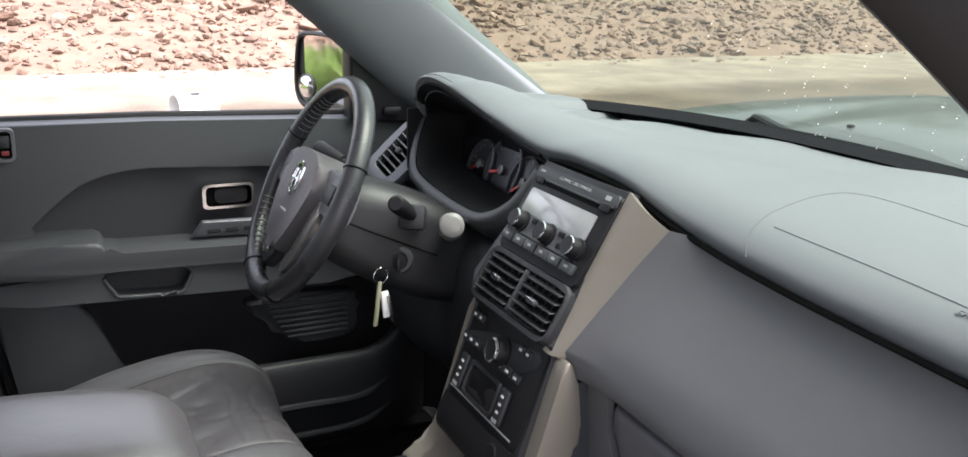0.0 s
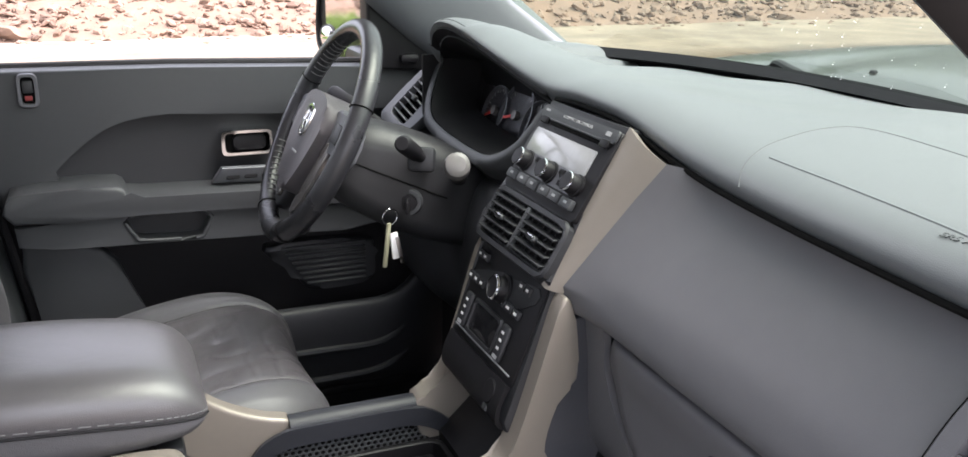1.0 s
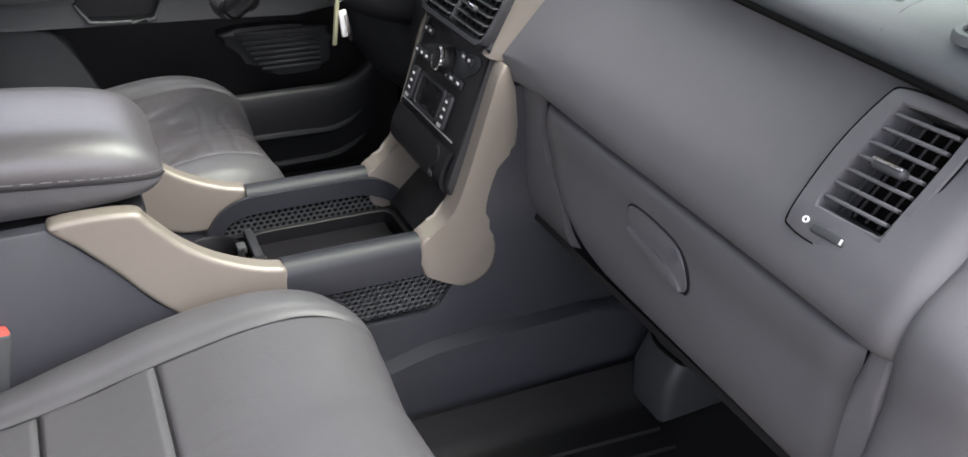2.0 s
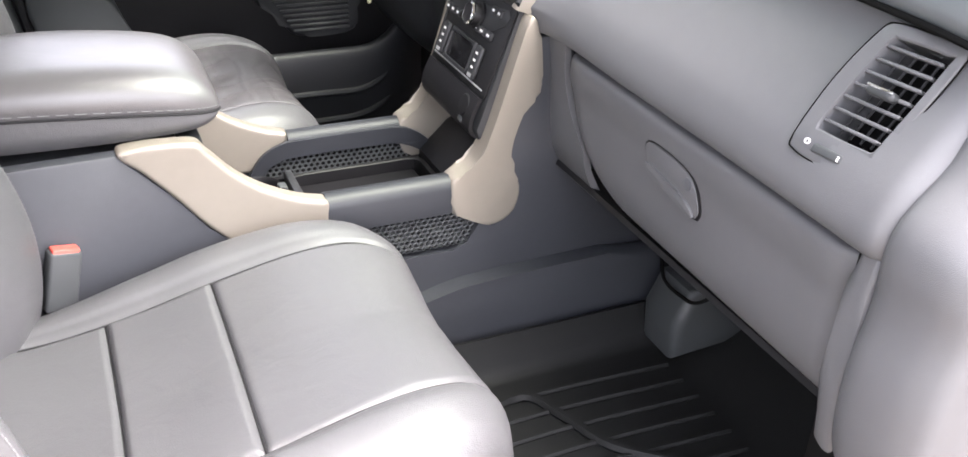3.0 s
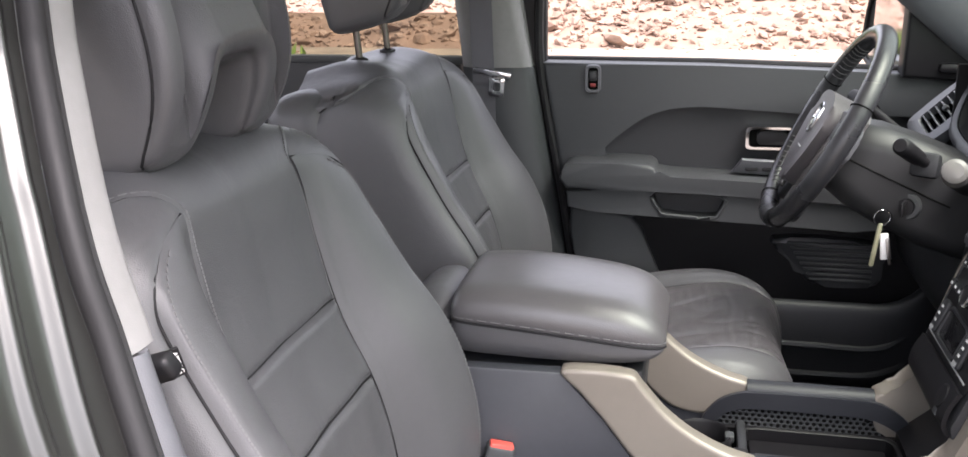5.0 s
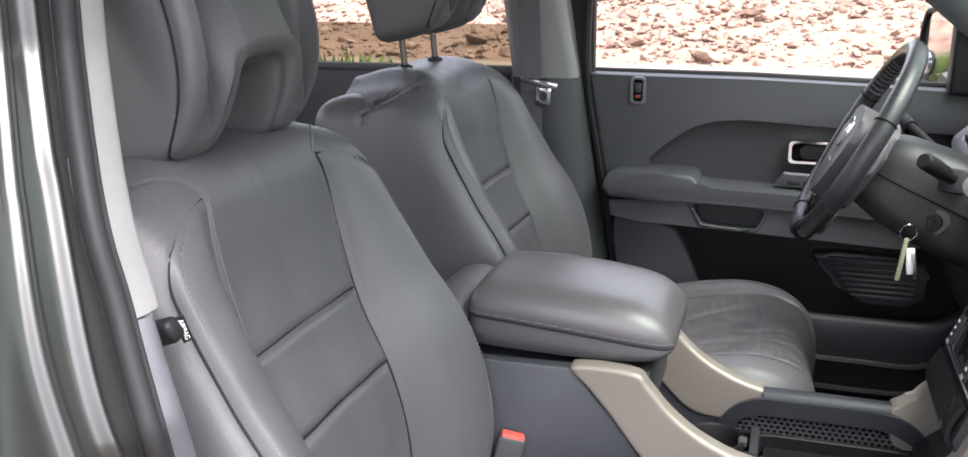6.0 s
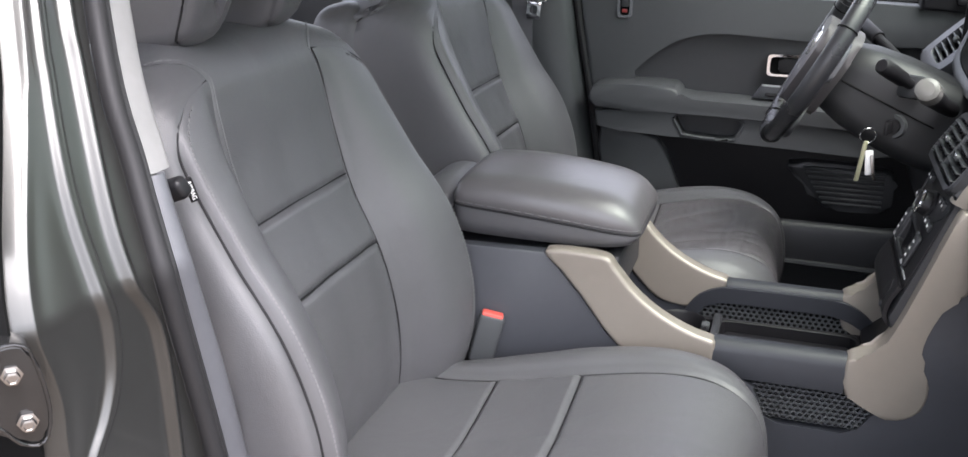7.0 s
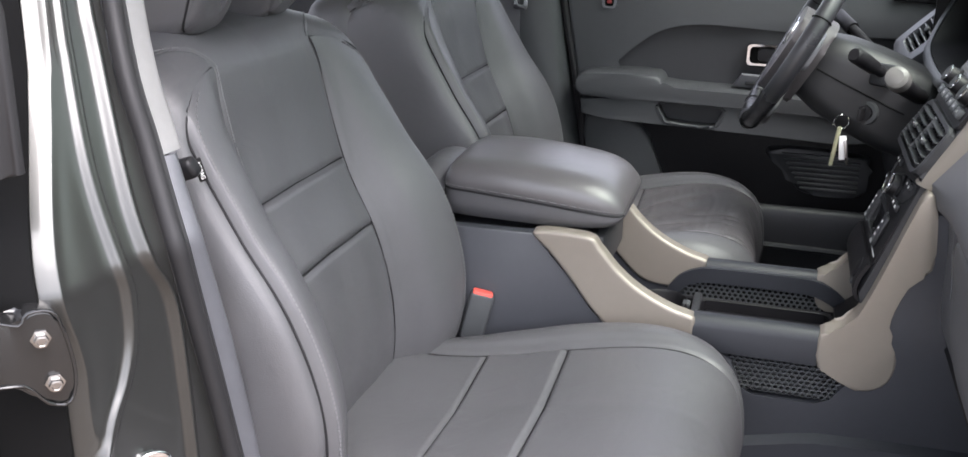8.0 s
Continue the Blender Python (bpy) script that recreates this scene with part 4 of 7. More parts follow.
sl = facing((0.556, 0, 0.84), (0.38, 0, 1), (-1, 0, 0.38))
slo = on(sl)

radio = thing("car_radio", (0.62, 0, 1.0), "black car radio with grey display and three knobs", "radio")
RB, RT = 0.078, 0.205
part("fascia", prism_bm(rrect(0.212, RT - RB, 0.006, c=(0, (RB + RT) / 2)), suo, -0.01, 0.006, 0.003), BLACK, radio)
part("upper_strip", prism_bm(rrect(0.206, 0.018, 0.004, c=(0, 0.196)), suo, 0.004, 0.009, 0.002), PANEL, radio)
part("disc_slot", rbox_bm(suo, (0.0, 0.183, 0.006), (0.135, 0.006, 0.003), 0.001), VOID, radio)
part("slot_lip", rbox_bm(suo, (0.0, 0.187, 0.0075), (0.14, 0.003, 0.004), 0.001), PANEL, radio)
part("display", prism_bm(rrect(0.172, 0.036, 0.003, c=(-0.009, 0.153)), suo, 0.003, 0.0075, 0.0008), LCD, radio, "grey glossy radio display")
part("display_lower", prism_bm(rrect(0.172, 0.029, 0.003, c=(-0.004, 0.1205)), suo, 0.003, 0.0072, 0.0008), BEZEL, radio, "grey lower half of the radio face")
part("small_key", rbox_bm(suo, (-0.084, 0.184, 0.008), (0.018, 0.010, 0.006), 0.002), BLACK, radio)
part("eject_key", rbox_bm(suo, (0.084, 0.184, 0.008), (0.020, 0.011, 0.007), 0.002), BLACK, radio)
for u in (-0.073, 0.0, 0.073):
    k = part("knob", lathe_bm(suo, [(0.0155, 0.005), (0.0155, 0.010), (0.0135, 0.011), (0.0128, 0.024), (0.0115, 0.026), (0.0, 0.0262)], 28, c=(u, 0.121)), BLACK, radio)
    part("knob_ring", lathe_bm(suo, [(0.0131, 0.0235), (0.0133, 0.0247), (0.0124, 0.0257), (0.0119, 0.0260), (0.0119, 0.024)], 28, c=(u, 0.121)), CHROME, k, "chrome knob rim")
for i in range(6):
    u = -0.086 + i * 0.0325
    k = part("preset_key", rbox_bm(suo, (u, 0.096, 0.009), (0.029, 0.014, 0.008), 0.002), PANEL, radio)
    part("key_mark", rbox_bm(suo, (u, 0.097, 0.0133), (0.008, 0.0035, 0.0006), 0), GREYPRINT, k)
for u, v in ((-0.044, 0.129), (-0.029, 0.129), (0.028, 0.129), (0.048, 0.129), (0.036, 0.114)):
    part("function_key", rbox_bm(suo, (u, v, 0.008), (0.013, 0.0075, 0.004), 0.001), BLACK, radio)


def words(name, text, to_m, size, m, parent, depth=0.0004):
    """Printed words laid on a face."""
    c = bpy.data.curves.new(name, "FONT")
    c.body, c.size, c.extrude, c.align_x, c.align_y = text, size, depth, "CENTER", "CENTER"
    tmp = bpy.data.objects.new(name, c)
    me = bpy.data.meshes.new_from_object(tmp)
    bpy.data.objects.remove(tmp)
    me.transform(to_m)
    me.materials.clear()
    me.materials.append(m)
    ob = new(name, me)
    ob.parent = parent
    if parent.parent is None:
        ob.matrix_parent_inverse = parent.matrix_basis.inverted()
    return ob


words("airbag_lettering", "SRS AIRBAG", words_place, 0.0125, PANEL, dash)
words("lettering", "6 COMPACT DISC CHANGER", su @ Matrix.Translation((0, 0.197, 0.0094)), 0.0062, GREYPRINT, radio)
part("disc_mark", rbox_bm(suo, (0.082, 0.197, 0.0092), (0.012, 0.006, 0.0006), 0), GREYPRINT, radio)
part("corner_mark", rbox_bm(suo, (-0.088, 0.198, 0.0092), (0.012, 0.003, 0.0006), 0), GREYPRINT, radio)

cv = thing("air_vent", (0.57, 0, 0.92), "black twin centre air vent with chrome tabs", "air vent", "dash vents")
part("bezel", prism_bm(rrect(0.218, 0.076, 0.016, c=(0, 0.036)), suo, -0.006, 0.004, 0.003), PANEL_DARK, cv)
part("divider", rbox_bm(suo, (0, 0.037, 0.006), (0.009, 0.062, 0.010), 0.003), PANEL, cv)
for sx in (-1, 1):
    part("duct", prism_bm(rrect(0.094, 0.062, 0.008, c=(sx * 0.052, 0.037)), suo, 0.002, 0.0046), VOID, cv)
    for i in range(5):
        part("slat", rbox_bm(on(su @ Matrix.Translation((sx * 0.052, 0.013 + i * 0.0122, 0.008)) @ pose(0, 0, 0, 25)), (0, 0, 0), (0.092, 0.0025, 0.012), 0.0008, 1), PANEL_DARK, cv)
    for i in range(5):
        part("vane", rbox_bm(suo, (sx * 0.052 - 0.034 + i * 0.017, 0.037, 0.0055), (0.0015, 0.06, 0.003), 0, 1), BLACK, cv)
    part("tab", rbox_bm(suo, (sx * 0.052, 0.036, 0.015), (0.022, 0.008, 0.008), 0.003, 3), PANEL, cv)
    part("tab_trim", rbox_bm(suo, (sx * 0.052, 0.038, 0.0195), (0.020, 0.003, 0.002), 0.0008), CHROME, cv)
part("bezel_rim", ring_bm(rrect(0.224, 0.082, 0.018, c=(0, 0.036)), rrect(0.204, 0.064, 0.010, c=(0, 0.036)), suo, -0.004, 0.010, (0, 0.036), 64, 0.003), PANEL_DARK, cv)

# champagne wing trim between stack and dash face
rows = []
for v in np.linspace(-0.06, 1, 24):
    a = Vector((0.660, -0.106, 1.060)).lerp(Vector((0.556, -0.100, 0.878)), v)
    zr = 1.040 + (0.870 - 1.040) * max(v, 0)
    b = Vector((edge_x(zr) - 0.004, left_edge(zr), zr))
    rows.append([a.lerp(b, u) + Vector((-0.006 * math.sin(math.pi * u), 0, 0)) for u in np.linspace(0, 1, 8)])
part("wing_trim", sheet_bm(rows, -0.010), SILVER, stack, "champagne painted trim panel", angle=60)
rows = []
for v in np.linspace(0, 1, 12):
    a = Vector((0.660, 0.108, 1.062)).lerp(Vector((0.555, 0.114, 0.885)), v)
    b = Vector((0.690, 0.150, 1.045)).lerp(Vector((0.600, 0.200, 0.885)), v)
    rows.append([a.lerp(b, u) for u in np.linspace(0, 1, 6)])
part("left_wing", sheet_bm(rows, 0.010), BEZEL, stack, "grey plastic trim beside the radio", angle=60)

hv = thing("climate_panel", (0.545, 0, 0.84), "black climate control panel with round dial and keys", "climate control")
part("fascia", prism_bm(rrect(0.205, 0.15, 0.012, c=(0, -0.035)), slo, -0.006, 0.003, 0.002), BLACK, hv)
part("dial", lathe_bm(slo, [(0.021, 0.002), (0.021, 0.008), (0.018, 0.010), (0.0165, 0.022), (0.015, 0.024), (0.0, 0.0242)], 32, c=(0.002, -0.006)), BLACK, hv)
part("dial_trim", lathe_bm(slo, [(0.0172, 0.02), (0.0176, 0.0225), (0.0155, 0.0246), (0.0145, 0.0248), (0.0145, 0.022)], 32, c=(0.002, -0.006)), CHROME, hv, "chrome dial rim")
part("strip", prism_bm(cr([(-0.100, -0.012), (-0.02, 0.012), (0.02, 0.014), (0.085, 0.026), (0.088, 0.004), (0.03, -0.022), (-0.02, -0.022), (-0.100, -0.028)], 2, True), slo, 0.0, 0.0045, 0.001), PANEL_DARK, hv)
for u, v, w in ((-0.094, 0.015, 0.016), (-0.077, 0.015, 0.016), (0.0456, 0.0145, 0.016), (0.0644, 0.0145, 0.016), (-0.100, -0.020, 0.017), (-0.081, -0.020, 0.017), (-0.0616, -0.020, 0.017), (0.0105, -0.0215, 0.02), (0.0325, -0.0215, 0.02), (0.056, -0.0215, 0.02)):
    k = part("key", rbox_bm(slo, (u, v, 0.005), (w, 0.012, 0.006), 0.002), PANEL_DARK, hv)
    part("key_mark", rbox_bm(slo, (u, v, 0.0083), (w * 0.42, 0.0036, 0.0005), 0), WHITE, k)
sw = thing("switch_panel", (0.53, 0, 0.77), "black switch panel with a blank dark screen", "switch panel")
part("screen", prism_bm(rrect(0.082, 0.040, 0.003, c=(-0.018, -0.067)), slo, 0.0, 0.0045, 0.001), GLOSSBLACK, sw)
part("screen_rim", ring_bm(rrect(0.094, 0.052, 0.006, c=(-0.018, -0.067)), rrect(0.082, 0.040, 0.004, c=(-0.018, -0.067)), slo, 0.0, 0.007, (-0.018, -0.067), 48, 0.002), PANEL_DARK, sw)
for u in (-0.080, 0.0475):
    k = part("rocker_switch", rbox_bm(slo, (u, -0.066, 0.006), (0.022, 0.050, 0.008), 0.004, 3), PANEL_DARK, sw)
    for i in range(3):
        part("switch_mark", rbox_bm(slo, (u, -0.052 - i * 0.011, 0.0103), (0.007, 0.0035, 0.0006), 0), WHITE, k)
    part("switch_light", rbox_bm(slo, (u, -0.086, 0.0103), (0.013, 0.005, 0.0006), 0), GREYPRINT, k)
part("groove", rbox_bm(slo, (-0.006, -0.095, 0.0035), (0.19, 0.0022, 0.001), 0), GREYPRINT, sw, "thin grey line across the panel")
part("lower_panel", sheet_bm([[(x, y, z) for y in np.linspace(0.10, -0.10, 8)] for x, z in cr([(0.5165, 0.742), (0.504, 0.715), (0.506, 0.69), (0.545, 0.675)], 4)], 0.006), BLACK, sw)
ol = on(facing((0.508, -0.065, 0.722), (0.38, 0, 1), (-1, 0, 0.38)))
sock = thing("power_socket", (0.508, -0.065, 0.722), "round black power socket with hinged cap", "power socket")
part("cap", lathe_bm(ol, [(0.018, -0.004), (0.018, 0.005), (0.015, 0.008), (0.0, 0.009)], 24), BLACK, sock)
part("hinge_tab", rbox_bm(ol, (0, -0.022, 0.003), (0.014, 0.010, 0.006), 0.002), PANEL, sock)

# ---- centre console ----
con = thing("centre_console", (0.2, 0, 0.35), "dark grey centre console with champagne arches", "console")
front_arch = [(0.457, 0.637), (0.490, 0.650), (0.512, 0.692), (0.536, 0.765), (0.558, 0.838), (0.571, 0.870), (0.584, 0.856), (0.592, 0.800), (0.593, 0.757), (0.573, 0.742), (0.553, 0.69), (0.551, 0.65), (0.567, 0.611), (0.560, 0.572), (0.534, 0.553), (0.508, 0.556), (0.470, 0.576), (0.457, 0.588)]
rear_arch = [(0.012, 0.751), (0.098, 0.752), (0.121, 0.733), (0.148, 0.702), (0.178, 0.677), (0.209, 0.659), (0.240, 0.646), (0.266, 0.639), (0.273, 0.634), (0.273, 0.615), (0.272, 0.596), (0.266, 0.590), (0.240, 0.580), (0.190, 0.578), (0.150, 0.590), (0.110, 0.628), (0.072, 0.678), (0.04, 0.716)]
for sgn in (-1, 1):
    lo, hi = sorted((sgn * 0.098, sgn * 0.137))
    part("front_arch", prism_bm(cr(front_arch, 3, True), XZ, lo, hi, 0.005, 4), SILVER, con, "champagne painted arch joining console and stack", angle=50)
    part("rear_arch", soft_prism_bm(rear_arch, XZ, *sorted((sgn * 0.108, sgn * 0.137)), 0.006), SILVER, con, "champagne painted arch under the armrest", angle=50)
    sec = [(0.098, 0.612), (0.098, 0.628), (0.104, 0.637), (0.118, 0.640), (0.130, 0.635), (0.1355, 0.622), (0.136, 0.584), (0.130, 0.582), (0.128, 0.610)]
    part("rail", loft_bm([[(x, sgn * a, b) for a, b in sec] for x in (0.2705, 0.2715, 0.456, 0.457)]), RAIL, con, "slate grey grab rail", angle=50)
    side = [(-0.28, 0.33), (-0.28, 0.742), (0.010, 0.747), (0.070, 0.680), (0.108, 0.628), (0.15, 0.584), (0.215, 0.58), (0.30, 0.592), (0.335, 0.572), (0.350, 0.525), (0.37, 0.515), (0.462, 0.515), (0.486, 0.527), (0.500, 0.560), (0.528, 0.568), (0.548, 0.588), (0.558, 0.613), (0.543, 0.65), (0.545, 0.692), (0.565, 0.745), (0.584, 0.762), (0.586, 0.84), (0.72, 0.85), (0.90, 0.60), (0.95, 0.33)]
    lo, hi = sorted((sgn * 0.112, sgn * 0.134))
    part("side_panel", prism_bm(side, XZ, lo, hi, 0.003, 2), TRIMDARK, con, "smooth dark slate console side")
    part("panel_return", prism_bm([(0.53, 0.575), (0.60, 0.575), (0.61, 0.83), (0.572, 0.83), (0.55, 0.75), (0.53, 0.68)], XZ, *sorted((sgn * 0.112, sgn * 0.1332)), 0.001, 1), TRIMDARK, con)
    kick = [(-0.30, 0.33), (-0.28, 0.42), (0.25, 0.43), (0.40, 0.452), (0.47, 0.468), (0.63, 0.474), (0.80, 0.47), (0.92, 0.42), (0.95, 0.33)]
    lo, hi = sorted((sgn * 0.13, sgn * 0.165))
    part("carpet_skirt", prism_bm(cr(kick, 2)[:], XZ, lo, hi, 0.03, 5), TRIMDARK, con)
    # honeycomb net: cells with real holes
    bm = bmesh.new()
    y = sgn * 0.126
    r, pitch = 0.0052, 0.0092
    for j in range(14):
        for i in range(22):
            cx, cz = 0.325 + pitch * (i + 0.5 * (j % 2)), 0.512 + pitch * 0.8 * j
            tt = (cx - 0.325) / 0.18
            if cz > 0.612 or cz > 0.612 - 0.9 * max(0, cx - 0.47) or cz < 0.520 + 0.9 * max(0, cx - 0.475) + 0.9 * max(0, 0.345 - cx):
                continue
            for k in range(6):
                a0, a1 = radians(60 * k + 30), radians(60 * k + 90)
                q = [Vector((cx + s * math.cos(a), y + dy, cz + s * math.sin(a) * 0.92)) for s, a, dy in ((r, a0, 0), (r, a1, 0), (r * 0.62, a1, sgn * 0.001), (r * 0.62, a0, sgn * 0.001), (r * 0.62, a0, -sgn * 0.003), (r * 0.62, a1, -sgn * 0.003))]
                vs = [bm.verts.new(p) for p in q]
                bm.faces.new(vs[:4])
                bm.faces.new((vs[3], vs[2], vs[5], vs[4]))
    part("net", bm, PANEL, con, "black honeycomb plastic net", kind="stuff")
for sgn in (-1, 1):
    # black sheet that puts the shade behind the net into colour
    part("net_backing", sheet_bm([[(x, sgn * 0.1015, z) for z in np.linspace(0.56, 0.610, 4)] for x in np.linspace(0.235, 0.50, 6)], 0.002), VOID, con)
    bm = bmesh.new()
    for j in range(6):
        for i in range(30):
            cx, cz = 0.19 + 0.0096 * (i + 0.5 * (j % 2)), 0.566 + 0.0076 * j
            if cz > 0.602 - 0.5 * max(0, 0.25 - cx) - 0.5 * max(0, cx - 0.43):
                continue
            for k in range(6):
                a0, a1 = radians(60 * k + 30), radians(60 * k + 90)
                vs = [bm.verts.new((cx + r * math.cos(a), sgn * yy, cz + r * math.sin(a) * 0.92)) for r, a, yy in ((0.0054, a0, 0.0985), (0.0054, a1, 0.0985), (0.0034, a1, 0.0990), (0.0034, a0, 0.0990))]
                bm.faces.new(vs)
    part("inner_net", bm, PANEL, con, "black honeycomb net lining the rail", kind="stuff")
    outer_line = cr([(0.200, 0.568), (0.210, 0.590), (0.228, 0.612), (0.255, 0.626), (0.290, 0.630), (0.440, 0.630), (0.475, 0.622), (0.505, 0.600), (0.528, 0.570)], 4)
    inner_line = cr([(0.222, 0.568), (0.232, 0.584), (0.252, 0.597), (0.290, 0.602), (0.430, 0.602), (0.462, 0.597), (0.488, 0.584), (0.506, 0.570)], 4)
    part("net_frame", prism_bm(list(outer_line) + list(reversed(inner_line)), XZ, *sorted((sgn * 0.092, sgn * 0.0985)), 0.002), RAIL, con, "dark curved frame round the net", angle=50)
part("tray_floor", rbox_bm(XY, (0.32, 0, 0.515), (0.50, 0.22, 0.02), 0.004), BLACK, con)
for sgn in (-1, 1):
    part("tray_wall", prism_bm([(0.10, 0.52), (0.10, 0.570), (0.5, 0.570), (0.56, 0.585), (0.56, 0.52)], XZ, *sorted((sgn * 0.088, sgn * 0.098)), 0.002), BLACK, con)
part("tray", rbox_bm(XY, (0.375, 0.0, 0.550), (0.20, 0.165, 0.012), 0.005), BLACK, con, "black sunken tray")
part("tray_rim", ring_bm(rrect(0.235, 0.186, 0.02, c=(0.375, 0)), rrect(0.215, 0.170, 0.016, c=(0.375, 0)), XY, 0.545, 0.574, (0.375, 0), 64, 0.002), BLACK, con)
part("tray_front", prism_bm([(0.49, 0.52), (0.49, 0.585), (0.54, 0.63), (0.62, 0.68), (0.62, 0.52)], XZ, -0.098, 0.098, 0.003), BLACK, con)
cup = thing("cup_holder", (0.2, 0, 0.56), "black twin cup holder with grey clips", "cup holder")
plate = part("plate", rbox_bm(XY, (0.155, 0, 0.545), (0.04, 0.17, 0.02), 0.004), PANEL_DARK, cup)
for sgn in (-1, 1):
    part("cup_well", lathe_bm(on(Matrix.Translation((0.205, sgn * 0.045, 0))), [(0.044, 0.53), (0.044, 0.578), (0.041, 0.582), (0.038, 0.578), (0.036, 0.53)], 32), BLACK, cup)
    part("clip", rbox_bm(XY, (0.245, sgn * 0.045, 0.576), (0.014, 0.02, 0.012), 0.003), PANEL, cup)
part("cross_bar", rbox_bm(XY, (0.262, 0, 0.578), (0.014, 0.17, 0.016), 0.004), PANEL_DARK, cup)
part("bar_clip", rbox_bm(XY, (0.258, -0.02, 0.588), (0.022, 0.014, 0.012), 0.004), BLACK, cup)


def armrest():
    t = thing("armrest", (0.0, 0, 0.74), "grey leather centre armrest with stitched edge", "armrest")
    # x, z bottom, z seam, z top, half width
    st = [(-0.148, 0.760, 0.802, 0.826, 0.098), (-0.144, 0.752, 0.801, 0.836, 0.106), (-0.125, 0.748, 0.800, 0.846, 0.112), (-0.05, 0.747, 0.796, 0.848, 0.116), (0.03, 0.746, 0.789, 0.842, 0.115), (0.09, 0.747, 0.782, 0.833, 0.111), (0.122, 0.750, 0.778, 0.820, 0.105), (0.140, 0.758, 0.776, 0.802, 0.097), (0.147, 0.767, 0.776, 0.788, 0.089)]
    lo, up, line, stitch = [], [], [], []
    for x, zb, zs, zt, w in cr(st, 4):
        a = [(x, w * u, zb + 0.004 * (abs(u) > 0.8)) for u in np.linspace(-0.86, 0.86, 8)]
        lo.append([(x, -w * 0.985, zs - 0.001), (x, -w * 1.0, (zb + zs) / 2 + 0.004), (x, -w * 0.95, zb + 0.008)] + a + [(x, w * 0.95, zb + 0.008), (x, w, (zb + zs) / 2 + 0.004), (x, w * 0.985, zs - 0.001)])
        h = zt - zs
        up.append([(x, w * s, zs + h * c) for s, c in ((-0.985, 0.0), (-1.005, 0.18), (-0.99, 0.42), (-0.93, 0.68), (-0.80, 0.87), (-0.55, 0.96), (-0.2, 1.0), (0.2, 1.0), (0.55, 0.96), (0.80, 0.87), (0.93, 0.68), (0.99, 0.42), (1.005, 0.18), (0.985, 0.0))])
        line.append((x, -w * 0.992, zs))
        stitch.append((x, -w * 1.003, zs + 0.006))
    part("pad", loft_bm(up), LEATHER_SMOOTH, t, "worn shiny leather pad", angle=70)
    part("base", loft_bm(lo), LEATHER, t, angle=70)
    part("seam", tube_bm(line, 0.0018, 6), SEAM, t)
    bm = bmesh.new()
    for a, b in zip(stitch[1::1], stitch[2::1]):
        a, b = Vector(a), Vector(b)
        tube_bm([a.lerp(b, 0.15), a.lerp(b, 0.8)], 0.0009, 5, bm)
    part("stitching", bm, STITCH, t)
    rows = [[(x, w * u, z - 0.03 * abs(u) ** 3) for u in np.linspace(-1, 1, 14)] for x, z, w in cr([(-0.152, 0.818, 0.100), (-0.175, 0.828, 0.104), (-0.205, 0.822, 0.103), (-0.232, 0.79, 0.098), (-0.24, 0.74, 0.094)], 4)]
    part("hinge_cover", sheet_bm(rows, 0.02), LEATHER, t, angle=70)
    part("latch", rbox_bm(XY, (-0.086, -0.112, 0.737), (0.014, 0.006, 0.012), 0.002), BLACK, t)
    part("bin", rbox_bm(XY, (-0.06, 0, 0.69), (0.30, 0.205, 0.092), 0.008), PANEL_DARK, t)
    part("front_skirt", rbox_bm(XY, (0.105, 0, 0.70), (0.03, 0.19, 0.08), 0.01), PANEL_DARK, t)


armrest()

# ---- seats ----
BACK = [(-0.214, 0.47, 0.130, 0.240, 0.04), (-0.194, 0.53, 0.130, 0.252, 0.064), (-0.184, 0.60, 0.128, 0.260, 0.082), (-0.187, 0.68, 0.126, 0.266, 0.088), (-0.209, 0.77, 0.126, 0.268, 0.084), (-0.250, 0.86, 0.128, 0.264, 0.071),
        (-0.277, 0.95, 0.132, 0.260, 0.050), (-0.292, 1.02, 0.132, 0.254, 0.029), (-0.305, 1.060, 0.123, 0.250, 0.008), (-0.336, 1.089, 0.120, 0.244, -0.010), (-0.40, 1.098, 0.116, 0.240, -0.024), (-0.475, 1.080, 0.114, 0.236, -0.026)]
CUSH = [(-0.20, 0.545, 0.165, 0.240, 0.008), (-0.10, 0.549, 0.165, 0.250, 0.015), (0.0, 0.566, 0.165, 0.255, 0.022), (0.10, 0.592, 0.165, 0.258, 0.022), (0.20, 0.614, 0.162, 0.258, 0.016), (0.27, 0.618, 0.158, 0.252, 0.008),
        (0.32, 0.600, 0.150, 0.243, 0.002), (0.346, 0.56, 0.145, 0.235, 0.0), (0.354, 0.50, 0.14, 0.23, 0.0), (0.346, 0.43, 0.14, 0.225, 0.0)]


